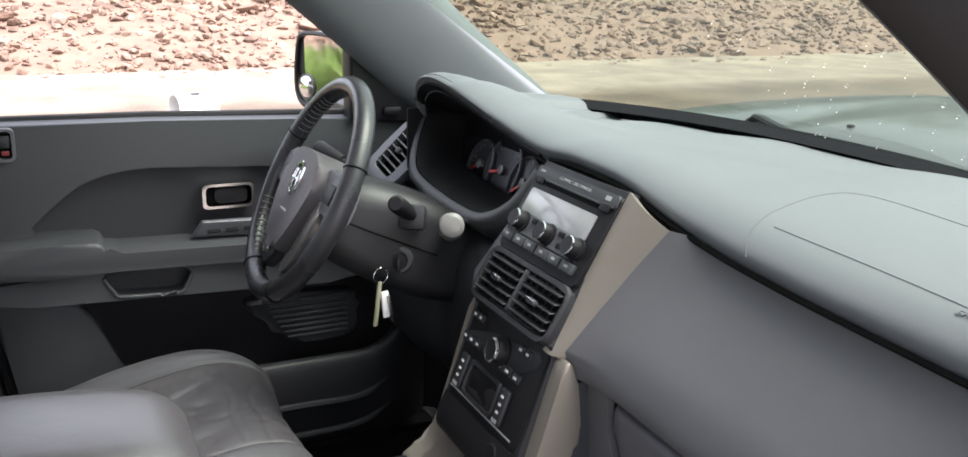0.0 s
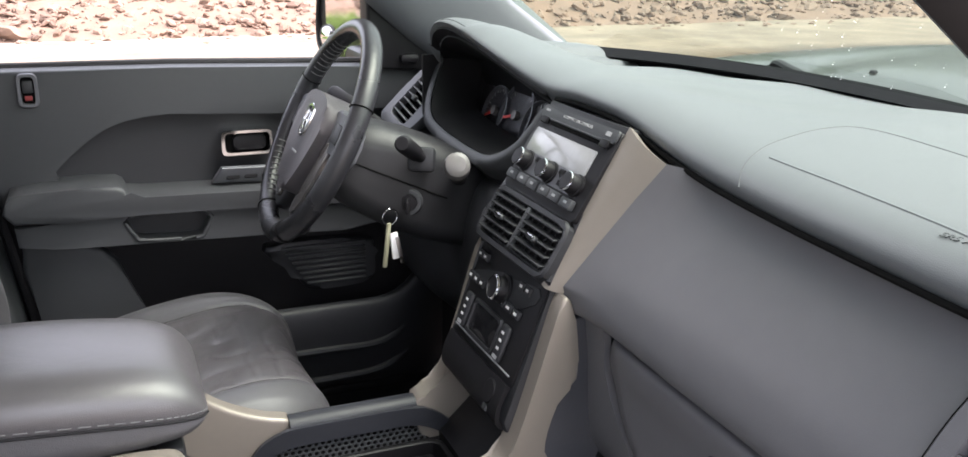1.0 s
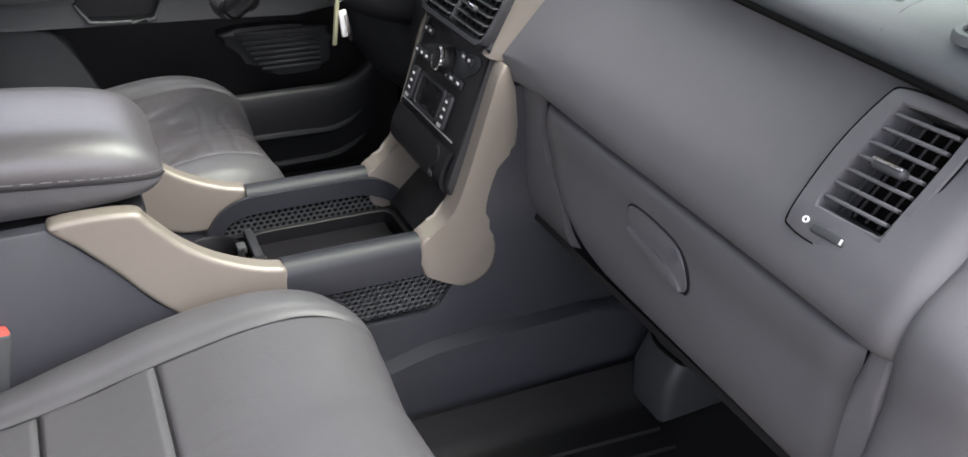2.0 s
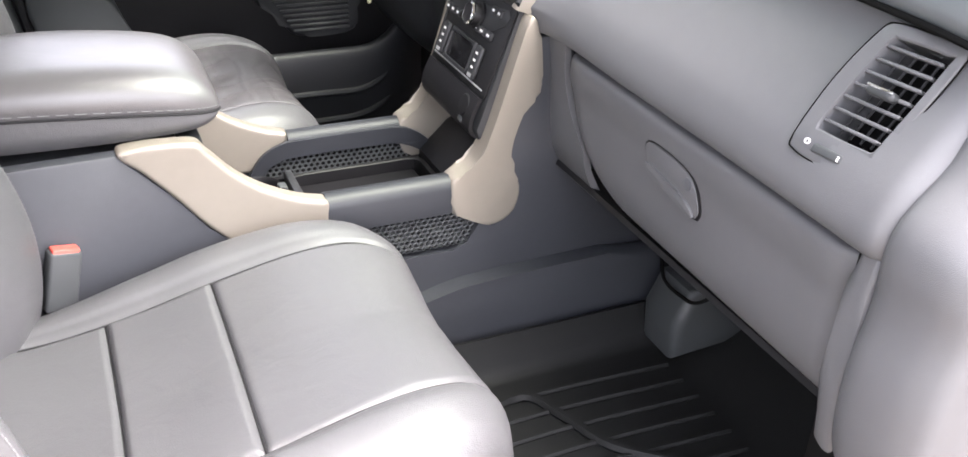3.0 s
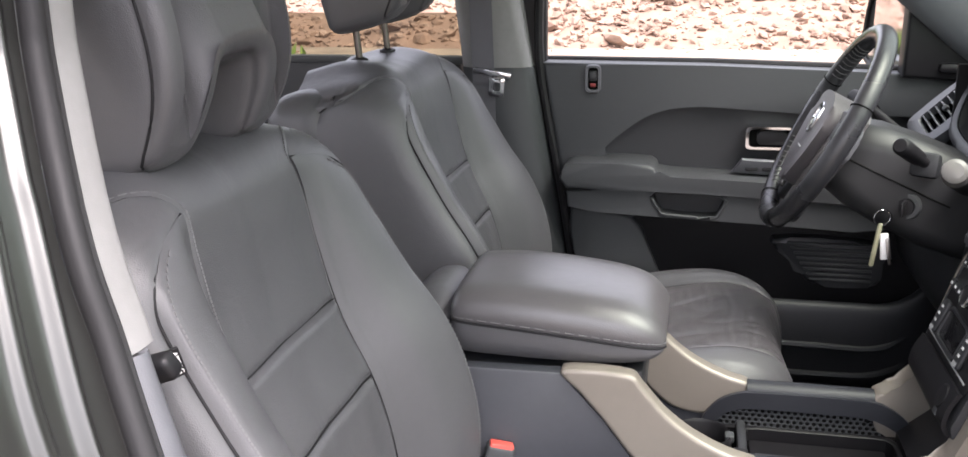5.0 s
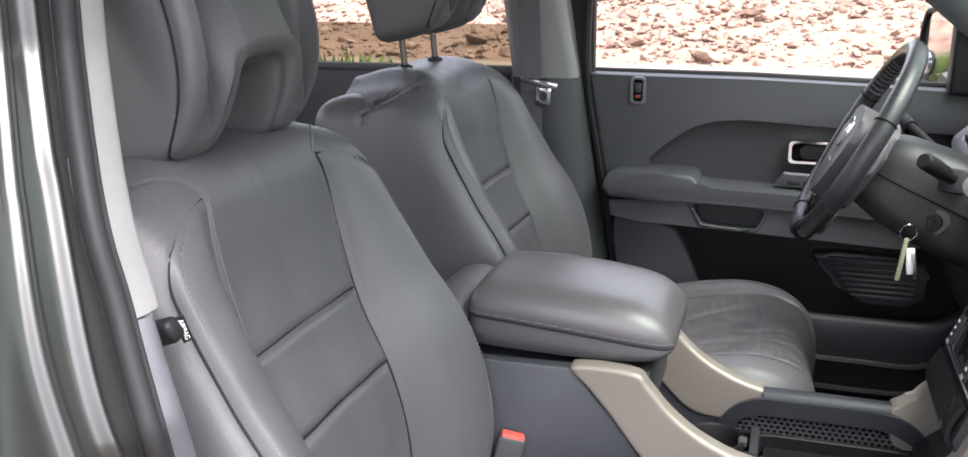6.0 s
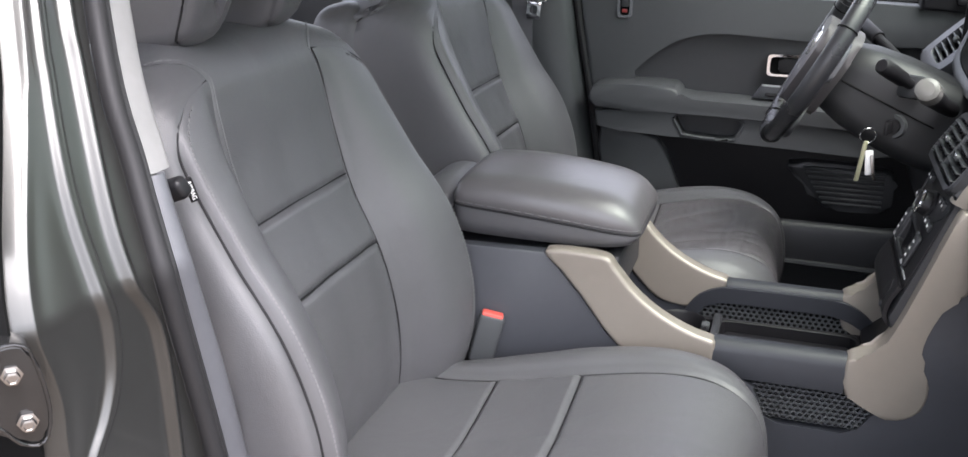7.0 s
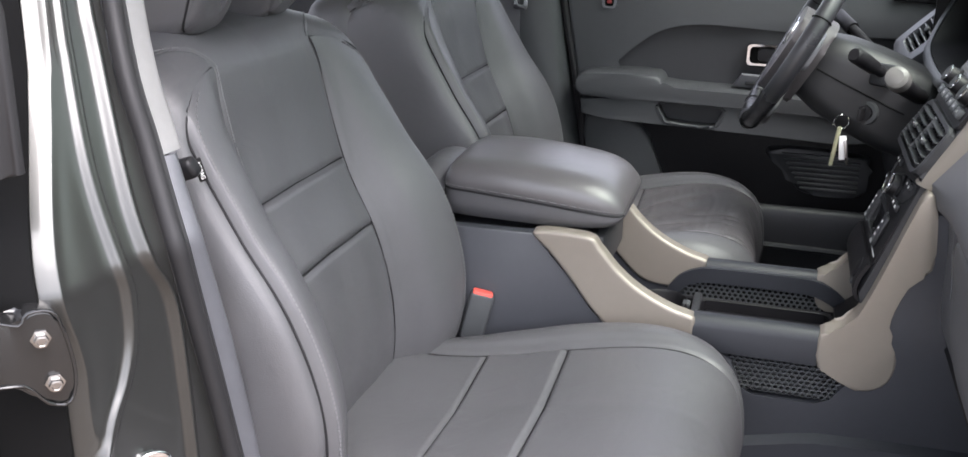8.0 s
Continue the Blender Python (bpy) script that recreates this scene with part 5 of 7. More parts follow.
def skin(table, deep, core=None):
    """The covered surface of a seat half: q runs across from -1 to 1, v along the spine from 0 to 1."""
    q = np.array(cr(table, 10))
    d = np.concatenate([[0], np.cumsum(np.hypot(np.diff(q[:, 0]), np.diff(q[:, 1])))])
    total = d[-1]

    rows_seen = {}

    def section(v):
        """Spine point, outward normal and cross profile at v."""
        if v not in rows_seen:
            s = v * total
            x, z, hc, w, bh = [float(np.interp(s, d, q[:, i])) for i in range(5)]
            x1, z1 = [float(np.interp(min(s + 0.01, total), d, q[:, i])) for i in (0, 1)]
            x2, z2 = [float(np.interp(max(s - 0.01, 0), d, q[:, i])) for i in (0, 1)]
            t = Vector((x1 - x2, 0, z1 - z2)).normalized()
            n = Vector((t.z, 0, -t.x)) if deep[1] > 0 else Vector((-t.z, 0, t.x))
            r = w - 0.03
            prof = [(0, 0, 0), (0.25, hc * 0.5, 0.004), (0.5, hc, 0.010), (0.62, hc + 0.4 * (r - hc), 0.010 + 0.62 * bh), (0.73, r - 0.012, bh + 0.002), (0.80, r + 0.008, bh - 0.010), (0.90, w, bh - 0.055), (1.0, w - 0.008, deep[0])]
            p = Vector((x, 0, z))
            if core:
                k = min(max((v - core[2]) / (core[3] - core[2]), 0), 1)
                k = k * k * (3 - 2 * k)
                c = (p + n * deep[0]).lerp(Vector((core[0], 0, core[1])), k)
                side = (c - p - n * (bh - 0.010)) / (deep[0] - bh + 0.010)
            else:
                side = n
            rows_seen[v] = (p, n, np.array(cr(prof, 5)), side, bh - 0.010)
        return rows_seen[v]

    def at(qq, v):
        p, n, c, side, lim = section(v)
        a = abs(qq)
        h = float(np.interp(a, c[:, 0], c[:, 2]))
        if a > 0.80:
            return p + n * lim + side * (h - lim), n.lerp(side, min(1, (a - 0.8) / 0.1)).normalized() * 1.0, math.copysign(float(np.interp(a, c[:, 0], c[:, 1])), qq), 0.0
        return p, n, math.copysign(float(np.interp(a, c[:, 0], c[:, 1])), qq), h

    def v_at(axis, value):
        return float(np.interp(value, q[:, axis][:np.argmax(q[:, axis]) + 1], d[:np.argmax(q[:, axis]) + 1])) / total

    return at, v_at


def patch(at, q0, q1, v0, v1, nq, nv, m, depth=0.007, soft=0.009, length=0.7, puff=0.0, crease=0.0):
    """A sewn panel of a skin, its rims pulled in at the seams."""
    rows = []
    edge = [0, 0.35, 0.7, 1.05, 1.5]
    f0 = q0 if callable(q0) else (lambda v, c=q0: c)
    f1 = q1 if callable(q1) else (lambda v, c=q1: c)
    q0, q1 = f0(v0), f1(v0)
    wq, wv = abs(q1 - q0) * 0.26, abs(v1 - v0) * length
    sq = sorted(set([min(e * soft / wq, 0.4) for e in edge] + [1 - min(e * soft / wq, 0.4) for e in edge] + list(np.linspace(0.1, 0.9, nq))))
    sv = sorted(set([min(e * soft / wv, 0.4) for e in edge] + [1 - min(e * soft / wv, 0.4) for e in edge] + list(np.linspace(0.06, 0.94, nv))))
    for v in [v0 + (v1 - v0) * s for s in sv]:
        row = []
        q0, q1 = f0(v), f1(v)
        slope = max(abs(f1(v + 0.002) - f1(v - 0.002)), abs(f0(v + 0.002) - f0(v - 0.002))) / 0.004 * 0.26 / length
        for qq in [q0 + (q1 - q0) * s for s in sq]:
            c, n, s, d = at(qq, v)
            e = min((qq - q0) * 0.26, (q1 - qq) * 0.26, (v - v0) * length + (1 if v0 <= 0.001 else 0), (v1 - v) * length + (1 if v1 >= 0.999 else 0))
            f = max(0.0, 1 - e / soft) / (1 + slope)
            wr = 0.0016 * noise.noise(Vector((c.x * 14, s * 14, c.z * 14)))
            if crease:
                fold = noise.noise(Vector((c.x * 9 + 3, s * 17 - c.x * 6, 2.0))), noise.noise(Vector((c.x * 24, s * 8 + c.x * 9, 7.0)))
                wr -= crease * ((1 - min(1, abs(fold[0]) * 2.2)) ** 3 + 0.6 * (1 - min(1, abs(fold[1]) * 2.5)) ** 3) * (1 - f)
            row.append(m @ (c + n * (d - depth * f * f + puff * (1 - f) + wr) + Vector((0, s, 0))))
        rows.append(row)
    return rows


def line_on(at, pts, m, lift=0.0):
    out = []
    for qq, v in pts:
        c, n, s, d = at(qq, v)
        out.append(m @ (c + n * (d + lift) + Vector((0, s, 0))))
    return out


def seat(name, y, dx, dz, lift, label, outer, fore=0.0, raised=0.0):
    t = thing(name, (0.05 + dx, y, 0.34), label, "car seat", "front seats")
    m = Matrix.Translation((dx, y, dz))
    _, v_at = skin(BACK, (-0.150, 1))
    at, _ = skin(BACK, (-0.165, 1), (-0.435, 1.020, v_at(1, 0.86), v_at(1, 1.085)))
    vs2, vs1 = v_at(1, 0.782), v_at(1, 0.882)
    va, vm, ve = v_at(1, 0.985), v_at(1, 1.056), v_at(1, 1.097)

    def inner(v):
        """Edge of the middle panel: straight, then swept out over the shoulder."""
        if v < vm:
            return 0.5
        k = min((v - vm) / (ve - vm), 1)
        return 0.5 + 0.5 * k ** 1.4

    def outer_edge(v):
        """Piped edge of the bolster, curling in below the shoulder."""
        if v < va:
            return 0.80
        k = min((v - va) / (vm - va), 1)
        return max(inner(v), 0.80 - 0.30 * (1 - math.sqrt(max(0, 1 - k ** 2.2))))

    back = part("backrest_insert", sheet_bm(patch(at, -0.5, 0.5, 0, vs2, 24, 26, m), 0.01), LEATHER, t, "grey leather lower backrest panel", angle=80)
    part("backrest_insert", sheet_bm(patch(at, -0.5, 0.5, vs2, vs1, 24, 14, m, puff=0.003), 0.01), LEATHER, t, "smooth leather middle backrest panel", angle=80)
    part("backrest_insert", sheet_bm(patch(at, lambda v: -inner(v), inner, vs1, 1, 34, 60, m, depth=0.005), 0.01), LEATHER, t, "grey leather upper backrest panel", angle=80)
    for s in (-1, 1):
        def span(f, g):
            return (f, g) if s > 0 else (lambda v: -g(v), lambda v: -f(v))
        part("back_bolster", sheet_bm(patch(at, *span(inner, outer_edge), 0, vm - 0.0005, 18, 60, m, depth=0.005), 0.01), LEATHER, t, "curved leather side bolster", angle=80)
        part("back_side", sheet_bm(patch(at, *span(lambda v: max(inner(v), outer_edge(v)), lambda v: 1.0), 0, ve, 12, 64, m, depth=0.004), 0.01), LEATHER, t, angle=80)
        part("insert_seam", tube_bm(line_on(at, [(s * inner(v), v) for v in np.linspace(0.02, ve - 0.002, 90)], m, -0.0046), 0.0011, 6), SEAM, t)
        part("piping", tube_bm(line_on(at, [(s * outer_edge(v), v) for v in np.linspace(0.02, vm, 90)], m, -0.0026), 0.0014, 6), SEAM, t)
        bm = bmesh.new()
        for k in range(104):
            v = 0.05 + (vm - 0.07) * k / 104
            tube_bm(line_on(at, [(s * (outer_edge(v) - 0.035), v), (s * (outer_edge(v + 0.004) - 0.035), v + 0.0042)], m, 0.0004), 0.0011, 4, bm)
        for k in range(60):
            v = vm - 0.25 + (ve - vm + 0.22) * k / 60
            tube_bm(line_on(at, [(s * (inner(v) - 0.03), v), (s * (inner(v + 0.004) - 0.03), v + 0.0036)], m, 0.0004), 0.0009, 4, bm)
        part("stitching", bm, STITCH, t, "grey thread stitching", kind="stuff")
    for vv in (vs1, vs2):
        part("cross_seam", tube_bm(line_on(at, [(q, vv) for q in np.linspace(-0.5, 0.5, 24)], m, -0.0052), 0.0014, 6), SEAM, t)
    rows = []
    for v in np.linspace(0, 1, 30):
        l, r = line_on(at, [(-1, v)], m)[0], line_on(at, [(1, v)], m)[0]
        rows.append([l.lerp(r, u) for u in np.linspace(0, 1, 8)])
    part("back_shell", sheet_bm(rows, 0.006), PANEL_DARK, t, angle=80)
    part("back_cover", rbox_bm(on(m @ Matrix.Translation((-0.408, 0, 0.812)) @ pose(0, 0, 0, 0, -12, 0)), (0, 0, 0), (0.125, 0.512, 0.52), 0.052, 6), LEATHER, t, "grey leather rear cover of the backrest", angle=60)
    ct, cv_at = skin(CUSH, (-0.15, -1))
    back_m, m = m, Matrix.Translation((dx + fore, y, dz + raised))
    c1, c2 = cv_at(0, -0.036), cv_at(0, 0.095)
    part("cushion_insert", sheet_bm(patch(ct, -0.5, 0.5, 0, c1, 24, 16, m), -0.01), LEATHER, t, "grey leather cushion panel", angle=80)
    part("cushion_insert", sheet_bm(patch(ct, -0.5, 0.5, c1, c2, 60, 30, m, puff=0.003, crease=0.0 if outer else 0.0018), -0.01), LEATHER if outer else LEATHER_SMOOTH, t, "grey leather cushion panel", angle=80)
    part("cushion_insert", sheet_bm(patch(ct, -0.5, 0.5, c2, 1, 70, 84, m, crease=0.0003 if outer else 0.0028), -0.01), LEATHER if outer else LEATHER_SMOOTH, t, "smooth leather cushion front" if outer else "creased leather cushion front", angle=80)
    for vv in (c1, c2):
        part("cross_seam", tube_bm(line_on(ct, [(q, vv) for q in np.linspace(-0.5, 0.5, 24)], m, -0.0052), 0.0014, 6), SEAM, t)
    for s in (-1, 1):
        a, b = sorted((s * 0.5, s * 1.0))
        part("insert_seam", tube_bm(line_on(ct, [(s * 0.5, v) for v in np.linspace(0.02, 0.95, 50)], m, -0.0052), 0.0014, 6), SEAM, t)
        part("cushion_bolster", sheet_bm(patch(ct, a, b, 0, 1, 26, 46, m, depth=0.004), -0.01), LEATHER, t, "grey leather cushion bolster", angle=80)
    part("seat_base", rbox_bm(on(m), (0.06, 0, 0.42), (0.46, 0.42, 0.10), 0.02), BLACK, t)
    part("seat_rail", rbox_bm(on(m), (0.02, 0, 0.35), (0.50, 0.36, 0.05), 0.01), BLACK, t)
    # head restraint
    m = back_m
    hz = 1.088 + lift
    hm = m @ Matrix.Translation((-0.345, 0, hz)) @ pose(0, 0, 0, 0, -14, 0)
    hl = lambda x, yy, zq: hm @ Vector((x, yy, zq))
    half = 0.136
    front = np.array(cr([(-0.01, 0.022), (0.0, 0.030), (0.025, 0.056), (0.06, 0.083), (0.10, 0.098), (0.15, 0.103), (0.20, 0.097), (0.25, 0.080), (0.30, 0.050)], 6))
    base = cr([(half, 0.020), (half + 0.003, 0.07), (half + 0.003, 0.18), (half - 0.004, 0.235), (half - 0.02, 0.268), (half - 0.06, 0.284), (0.0, 0.289)], 7)[:-1]
    notch = cr([(0.0, 0.088), (0.030, 0.087), (0.046, 0.079), (0.053, 0.055), (0.058, 0.020), (0.066, 0.005), (0.09, 0.0), (0.118, 0.002), (half - 0.004, 0.010)], 5)
    loop = list(reversed([(-a, b) for a, b in notch[1:]])) + [tuple(p) for p in notch] + [tuple(p) for p in base] + [(0.0, 0.289)] + [(-a, b) for a, b in reversed(base)]
    loop = [Vector((a, b)) for a, b in loop]
    nrm = []
    for i in range(len(loop)):
        d = loop[(i + 1) % len(loop)] - loop[i - 1]
        nrm.append(Vector((d.y, -d.x)).normalized())

    def ring_at(s, inset):
        out = []
        for p, n in zip(loop, nrm):
            y2, z2 = p.x - n.x * inset, p.y - n.y * inset
            f = float(np.interp(z2, front[:, 0], front[:, 1])) - 0.5 * y2 * y2
            out.append(hl(-0.085 + s * (f + 0.085), y2, z2))
        return out

    stations = [(0.0, 0.026), (0.004, 0.018), (0.02, 0.009), (0.06, 0.003), (0.12, 0.0), (0.35, -0.002), (0.6, -0.002), (0.80, -0.0005), (0.86, 0.002), (0.885, 0.0045), (0.91, 0.003), (0.945, 0.004), (0.972, 0.007), (0.990, 0.011), (0.998, 0.016), (1.002, 0.023)]
    bm = loft_bm([ring_at(a, b) for a, b in stations])
    bmesh.ops.triangulate(bm, faces=[f for f in bm.faces if len(f.verts) > 4])
    hr = part("headrest", bm, LEATHER, t, "grey leather headrest with a notch below", angle=75)
    seam = ring_at(0.887, 0.0038)
    k0 = len(notch) * 2 - 3
    for rng in (seam[k0 - 2:k0 + 40], [seam[-i] for i in range(-2, 42)]):
        part("headrest_seam", tube_bm(rng, 0.0016, 6), SEAM, hr)
    for s in (-1, 1):
        part("headrest_post", tube_bm([m @ Vector((-0.392, s * 0.079, 1.08)), m @ Vector((-0.405, s * 0.079, 1.16 + lift))], 0.006, 10), POST, t, "dark metal headrest post")
        part("post_collar", lathe_bm(on(m @ Matrix.Translation((-0.394, s * 0.079, 1.103))), [(0.016, -0.006), (0.015, 0.004), (0.009, 0.007), (0.007, 0.0)], 16), BLACK, t)
    if outer:
        tm = facing((-0.230, -0.650, 0.978), (0.04, -0.40, 0.91), (0.75, -0.62, -0.25))
        tag = part("airbag_tag", rbox_bm(on(tm), (0, 0, 0), (0.0095, 0.030, 0.003), 0.0012), BLACK, t, "small black sewn airbag tag")
        words("tag_lettering", "AIRBAG", tm @ pose(0, 0, 0.0017, 0, 0, -90), 0.0068, WHITE, tag)
    return t


seat("passenger_seat", -0.387, 0.0, 0.0, 0.0, "grey leather front passenger seat, headrest lowered", True)
seat("driver_seat", 0.387, -0.015, 0.002, 0.081, "grey leather driver seat with raised headrest", False, 0.014, 0.018)

# ---- steering wheel and column ----
SW = facing((0.386, 0.372, 0.994), (0.455, 0, 0.89), (-0.89, 0, 0.455))
swo = on(SW)
wheel = thing("steering_wheel", (0.386, 0.372, 0.994), "black leather steering wheel with grey hub", "steering wheel")
R = 0.173
rim = [swo(R * math.cos(a), R * math.sin(a), 0) for a in np.linspace(0, 2 * math.pi, 73)[:-1]]
part("rim", tube_bm(rim, 0.0165, 14, closed=True), mat("wheel_leather", (0.022, 0.023, 0.025), 0.33, vary=0.15, bump=0.2, grain=700, cells=True, wear=0.12), wheel, "shiny worn black leather rim", angle=80)
for a0 in (22, 158, 245, 295):
    a = radians(a0)
    part("rim_seam", tube_bm([swo((R + 0.0172 * math.cos(b)) * math.cos(a), (R + 0.0172 * math.cos(b)) * math.sin(a), 0.0172 * math.sin(b)) for b in np.linspace(0, 6.28, 17)], 0.0011, 5), VOID, wheel)
hub = [(-0.078, 0.030), (-0.05, 0.052), (0.0, 0.058), (0.05, 0.052), (0.078, 0.030), (0.080, 0.0), (0.062, -0.05), (0.038, -0.092), (0.022, -0.106), (-0.022, -0.106), (-0.038, -0.092), (-0.062, -0.05), (-0.080, 0.0)]
h = part("hub_pad", prism_bm(cr(hub, 4, True), swo, -0.045, 0.020, 0.016, 4), mat("hub_plastic", (0.085, 0.080, 0.083), 0.5, bump=0.3, grain=1100), wheel, "dark grey airbag hub", angle=60)
em = [(-0.015, 0.02), (0.015, 0.02), (0.011, -0.017), (-0.011, -0.017)]
part("emblem_rim", ring_bm(cr([(a * 1.25, b * 1.25 + 0.006) for a, b in em], 2, True), cr([(a * 0.98, b * 1.02 + 0.006) for a, b in em], 2, True), swo, 0.018, 0.0235, (0, 0.007), 36, 0.001), CHROME, h, "chrome badge outline")
part("emblem_bar", rbox_bm(swo, (0, 0.006, 0.0215), (0.018, 0.005, 0.003), 0.001), CHROME, h)
for s in (-1, 1):
    part("emblem_bar", rbox_bm(on(SW @ Matrix.Translation((s * 0.0085, 0.006, 0.0215)) @ pose(0, 0, 0, 0, 0, s * 8)), (0, 0, 0), (0.004, 0.034, 0.003), 0.001), CHROME, h)
part("hub_lettering", rbox_bm(swo, (0, -0.045, 0.0203), (0.03, 0.003, 0.0008), 0), GREYPRINT, h)
for s in (-1, 1):
    sp = part("spoke", prism_bm(cr([(s * 0.065, 0.046), (s * 0.12, 0.040), (s * 0.162, 0.034), (s * 0.166, 0.0), (s * 0.160, -0.022), (s * 0.12, -0.010), (s * 0.065, -0.03)], 3, True), swo, -0.024, 0.002, 0.006), BEZEL, wheel, "grey side spoke")
    lowsp = part("lower_spoke", prism_bm(cr([(s * 0.018, -0.085), (s * 0.060, -0.06), (s * 0.092, -0.10), (s * 0.105, -0.130), (s * 0.082, -0.152), (s * 0.04, -0.14)], 3, True), swo, -0.026, -0.004, 0.006), PANEL_DARK, wheel)
    part("spoke_trim", prism_bm(cr([(s * 0.082, -0.006), (s * 0.104, -0.016), (s * 0.094, -0.085), (s * 0.066, -0.128), (s * 0.046, -0.122), (s * 0.068, -0.07)], 3, True), swo, -0.010, 0.003, 0.003), mat("satin_spoke", (0.22, 0.215, 0.205), 0.22, metal=0.7), lowsp, "satin silver spoke trim")
    part("spoke_keys", rbox_bm(on(SW @ Matrix.Translation((s * 0.118, 0.014, 0.003))), (0, 0, 0), (0.035, 0.03, 0.008), 0.003), PANEL_DARK, sp)
for a0 in list(range(28, 62, 4)) + list(range(120, 154, 4)) + list(range(200, 238, 4)):
    a = radians(a0)
    part("rim_stitch", tube_bm([swo((R - 0.0172 * math.cos(b)) * math.cos(a), (R - 0.0172 * math.cos(b)) * math.sin(a), 0.0172 * math.sin(b)) for b in np.linspace(-0.7, 0.7, 5)], 0.0009, 4), STITCH, wheel)

col = thing("steering_column", (0.5, 0.372, 0.9), "dark grey steering column shroud with key switch", "steering column")
ax = Vector((0.89, 0, -0.40)).normalized()
rings = []
for d, w, hh, r in ((0.035, 0.050, 0.050, 0.04), (0.05, 0.062, 0.062, 0.04), (0.09, 0.072, 0.072, 0.04), (0.15, 0.078, 0.078, 0.035), (0.22, 0.08, 0.08, 0.035), (0.30, 0.075, 0.07, 0.03)):
    c = Vector((0.375, 0.372, 0.984)) + ax * d
    fm = facing(c, (0.40, 0, 0.89), -ax)
    rings.append([fm @ Vector((p[0], p[1] - 0.012, 0)) for p in rrect(2 * w, 2 * hh, r, 5)])
part("shroud", loft_bm(rings), COLUMN, col, "charcoal moulded shroud", angle=60)
part("shroud_split", tube_bm([Vector((0.375, 0.372, 0.984)) + ax * d + Vector((0, -w - 0.001, -0.01)) for d, w in ((0.05, 0.062), (0.09, 0.072), (0.15, 0.078), (0.22, 0.08))], 0.0015, 5), VOID, col)
ig = facing((0.512, 0.300, 0.882), (0, 0, 1), (-0.35, -0.93, 0.0))
igo = on(ig)
part("ignition_ring", lathe_bm(igo, [(0.024, -0.015), (0.024, 0.002), (0.021, 0.006), (0.015, 0.006), (0.014, 0.0)], 28), PANEL, col)
part("ignition_barrel", lathe_bm(igo, [(0.014, -0.004), (0.013, 0.010), (0.0, 0.011)], 24), BLACK, col)
keys = thing("car_key", (0.49, 0.27, 0.86), "car key with yellow tag and white fob hanging from ignition", "key")
part("blade", rbox_bm(igo, (0, 0, 0.022), (0.005, 0.022, 0.034), 0.002), BLACK, keys)
rc = Vector((0.473, 0.272, 0.868))
part("ring", tube_bm([rc + Vector((0.013 * math.cos(a), 0.004 * math.cos(a), 0.013 * math.sin(a))) for a in np.linspace(0, 6.283, 25)[:-1]], 0.0014, 6, closed=True), CHROME, keys)
part("key_tag", rbox_bm(on(Matrix.Translation((0.467, 0.272, 0.822)) @ pose(0, 0, 0, 4, 5, 30)), (0, 0, 0), (0.008, 0.005, 0.074), 0.002), KEYTAG, keys, "flat pale yellowish key tag")
part("white_fob", rbox_bm(on(Matrix.Translation((0.480, 0.272, 0.824)) @ pose(0, 0, 0, 0, -6, 10)), (0, 0, -0.004), (0.014, 0.006, 0.045), 0.003), WHITE, keys, "white key fob")
part("small_key", rbox_bm(on(Matrix.Translation((0.487, 0.268, 0.813)) @ pose(0, 0, 0, 0, -10, 0)), (0, 0, 0), (0.006, 0.003, 0.045), 0.001), STEEL, keys)

shift = thing("gear_selector", (0.55, 0.2, 0.95), "black column gear selector with pale grey end cap", "gear lever")
part("lever", tube_bm(cr([(0.60, 0.30, 0.915), (0.575, 0.24, 0.935), (0.552, 0.185, 0.958), (0.545, 0.168, 0.966)], 4), [0.013, 0.013, 0.013, 0.013, 0.0135, 0.014, 0.015, 0.016, 0.017, 0.018, 0.019, 0.019, 0.019], 14), BLACK, shift)
part("end_cap", tube_bm([(0.546, 0.170, 0.965), (0.5405, 0.156, 0.972), (0.538, 0.146, 0.976), (0.5365, 0.142, 0.9775)], [0.0195, 0.0195, 0.018, 0.012], 20), CAP, shift, "pale grey lever cap")
wst = thing("wiper_stalk", (0.5, 0.25, 0.96), "black wiper control stalk on the column", "stalk")
part("lever", tube_bm([(0.545, 0.31, 0.945), (0.522, 0.275, 0.962), (0.498, 0.240, 0.980)], 0.009, 12), BLACK, wst)
part("grip", tube_bm([(0.512, 0.260, 0.970), (0.494, 0.234, 0.984), (0.476, 0.208, 0.998), (0.473, 0.204, 1.0)], [0.0125, 0.0135, 0.0135, 0.010], 16), BLACK, wst)
part("boot", rbox_bm(on(facing((0.532, 0.290, 0.952), (0, 0, 1), (-0.5, -0.8, 0.2))), (0, 0, 0), (0.045, 0.04, 0.02), 0.008), PANEL_DARK, wst)
ts = thing("indicator_stalk", (0.47, 0.48, 1.0), "black indicator stalk with grey tip", "stalk")
part("lever", tube_bm([(0.53, 0.43, 0.965), (0.50, 0.48, 0.99), (0.475, 0.525, 1.008)], 0.009, 12), BLACK, ts)
part("grip", tube_bm([(0.485, 0.507, 1.0), (0.458, 0.555, 1.02), (0.455, 0.56, 1.023)], [0.0135, 0.0135, 0.01], 16), BLACK, ts)

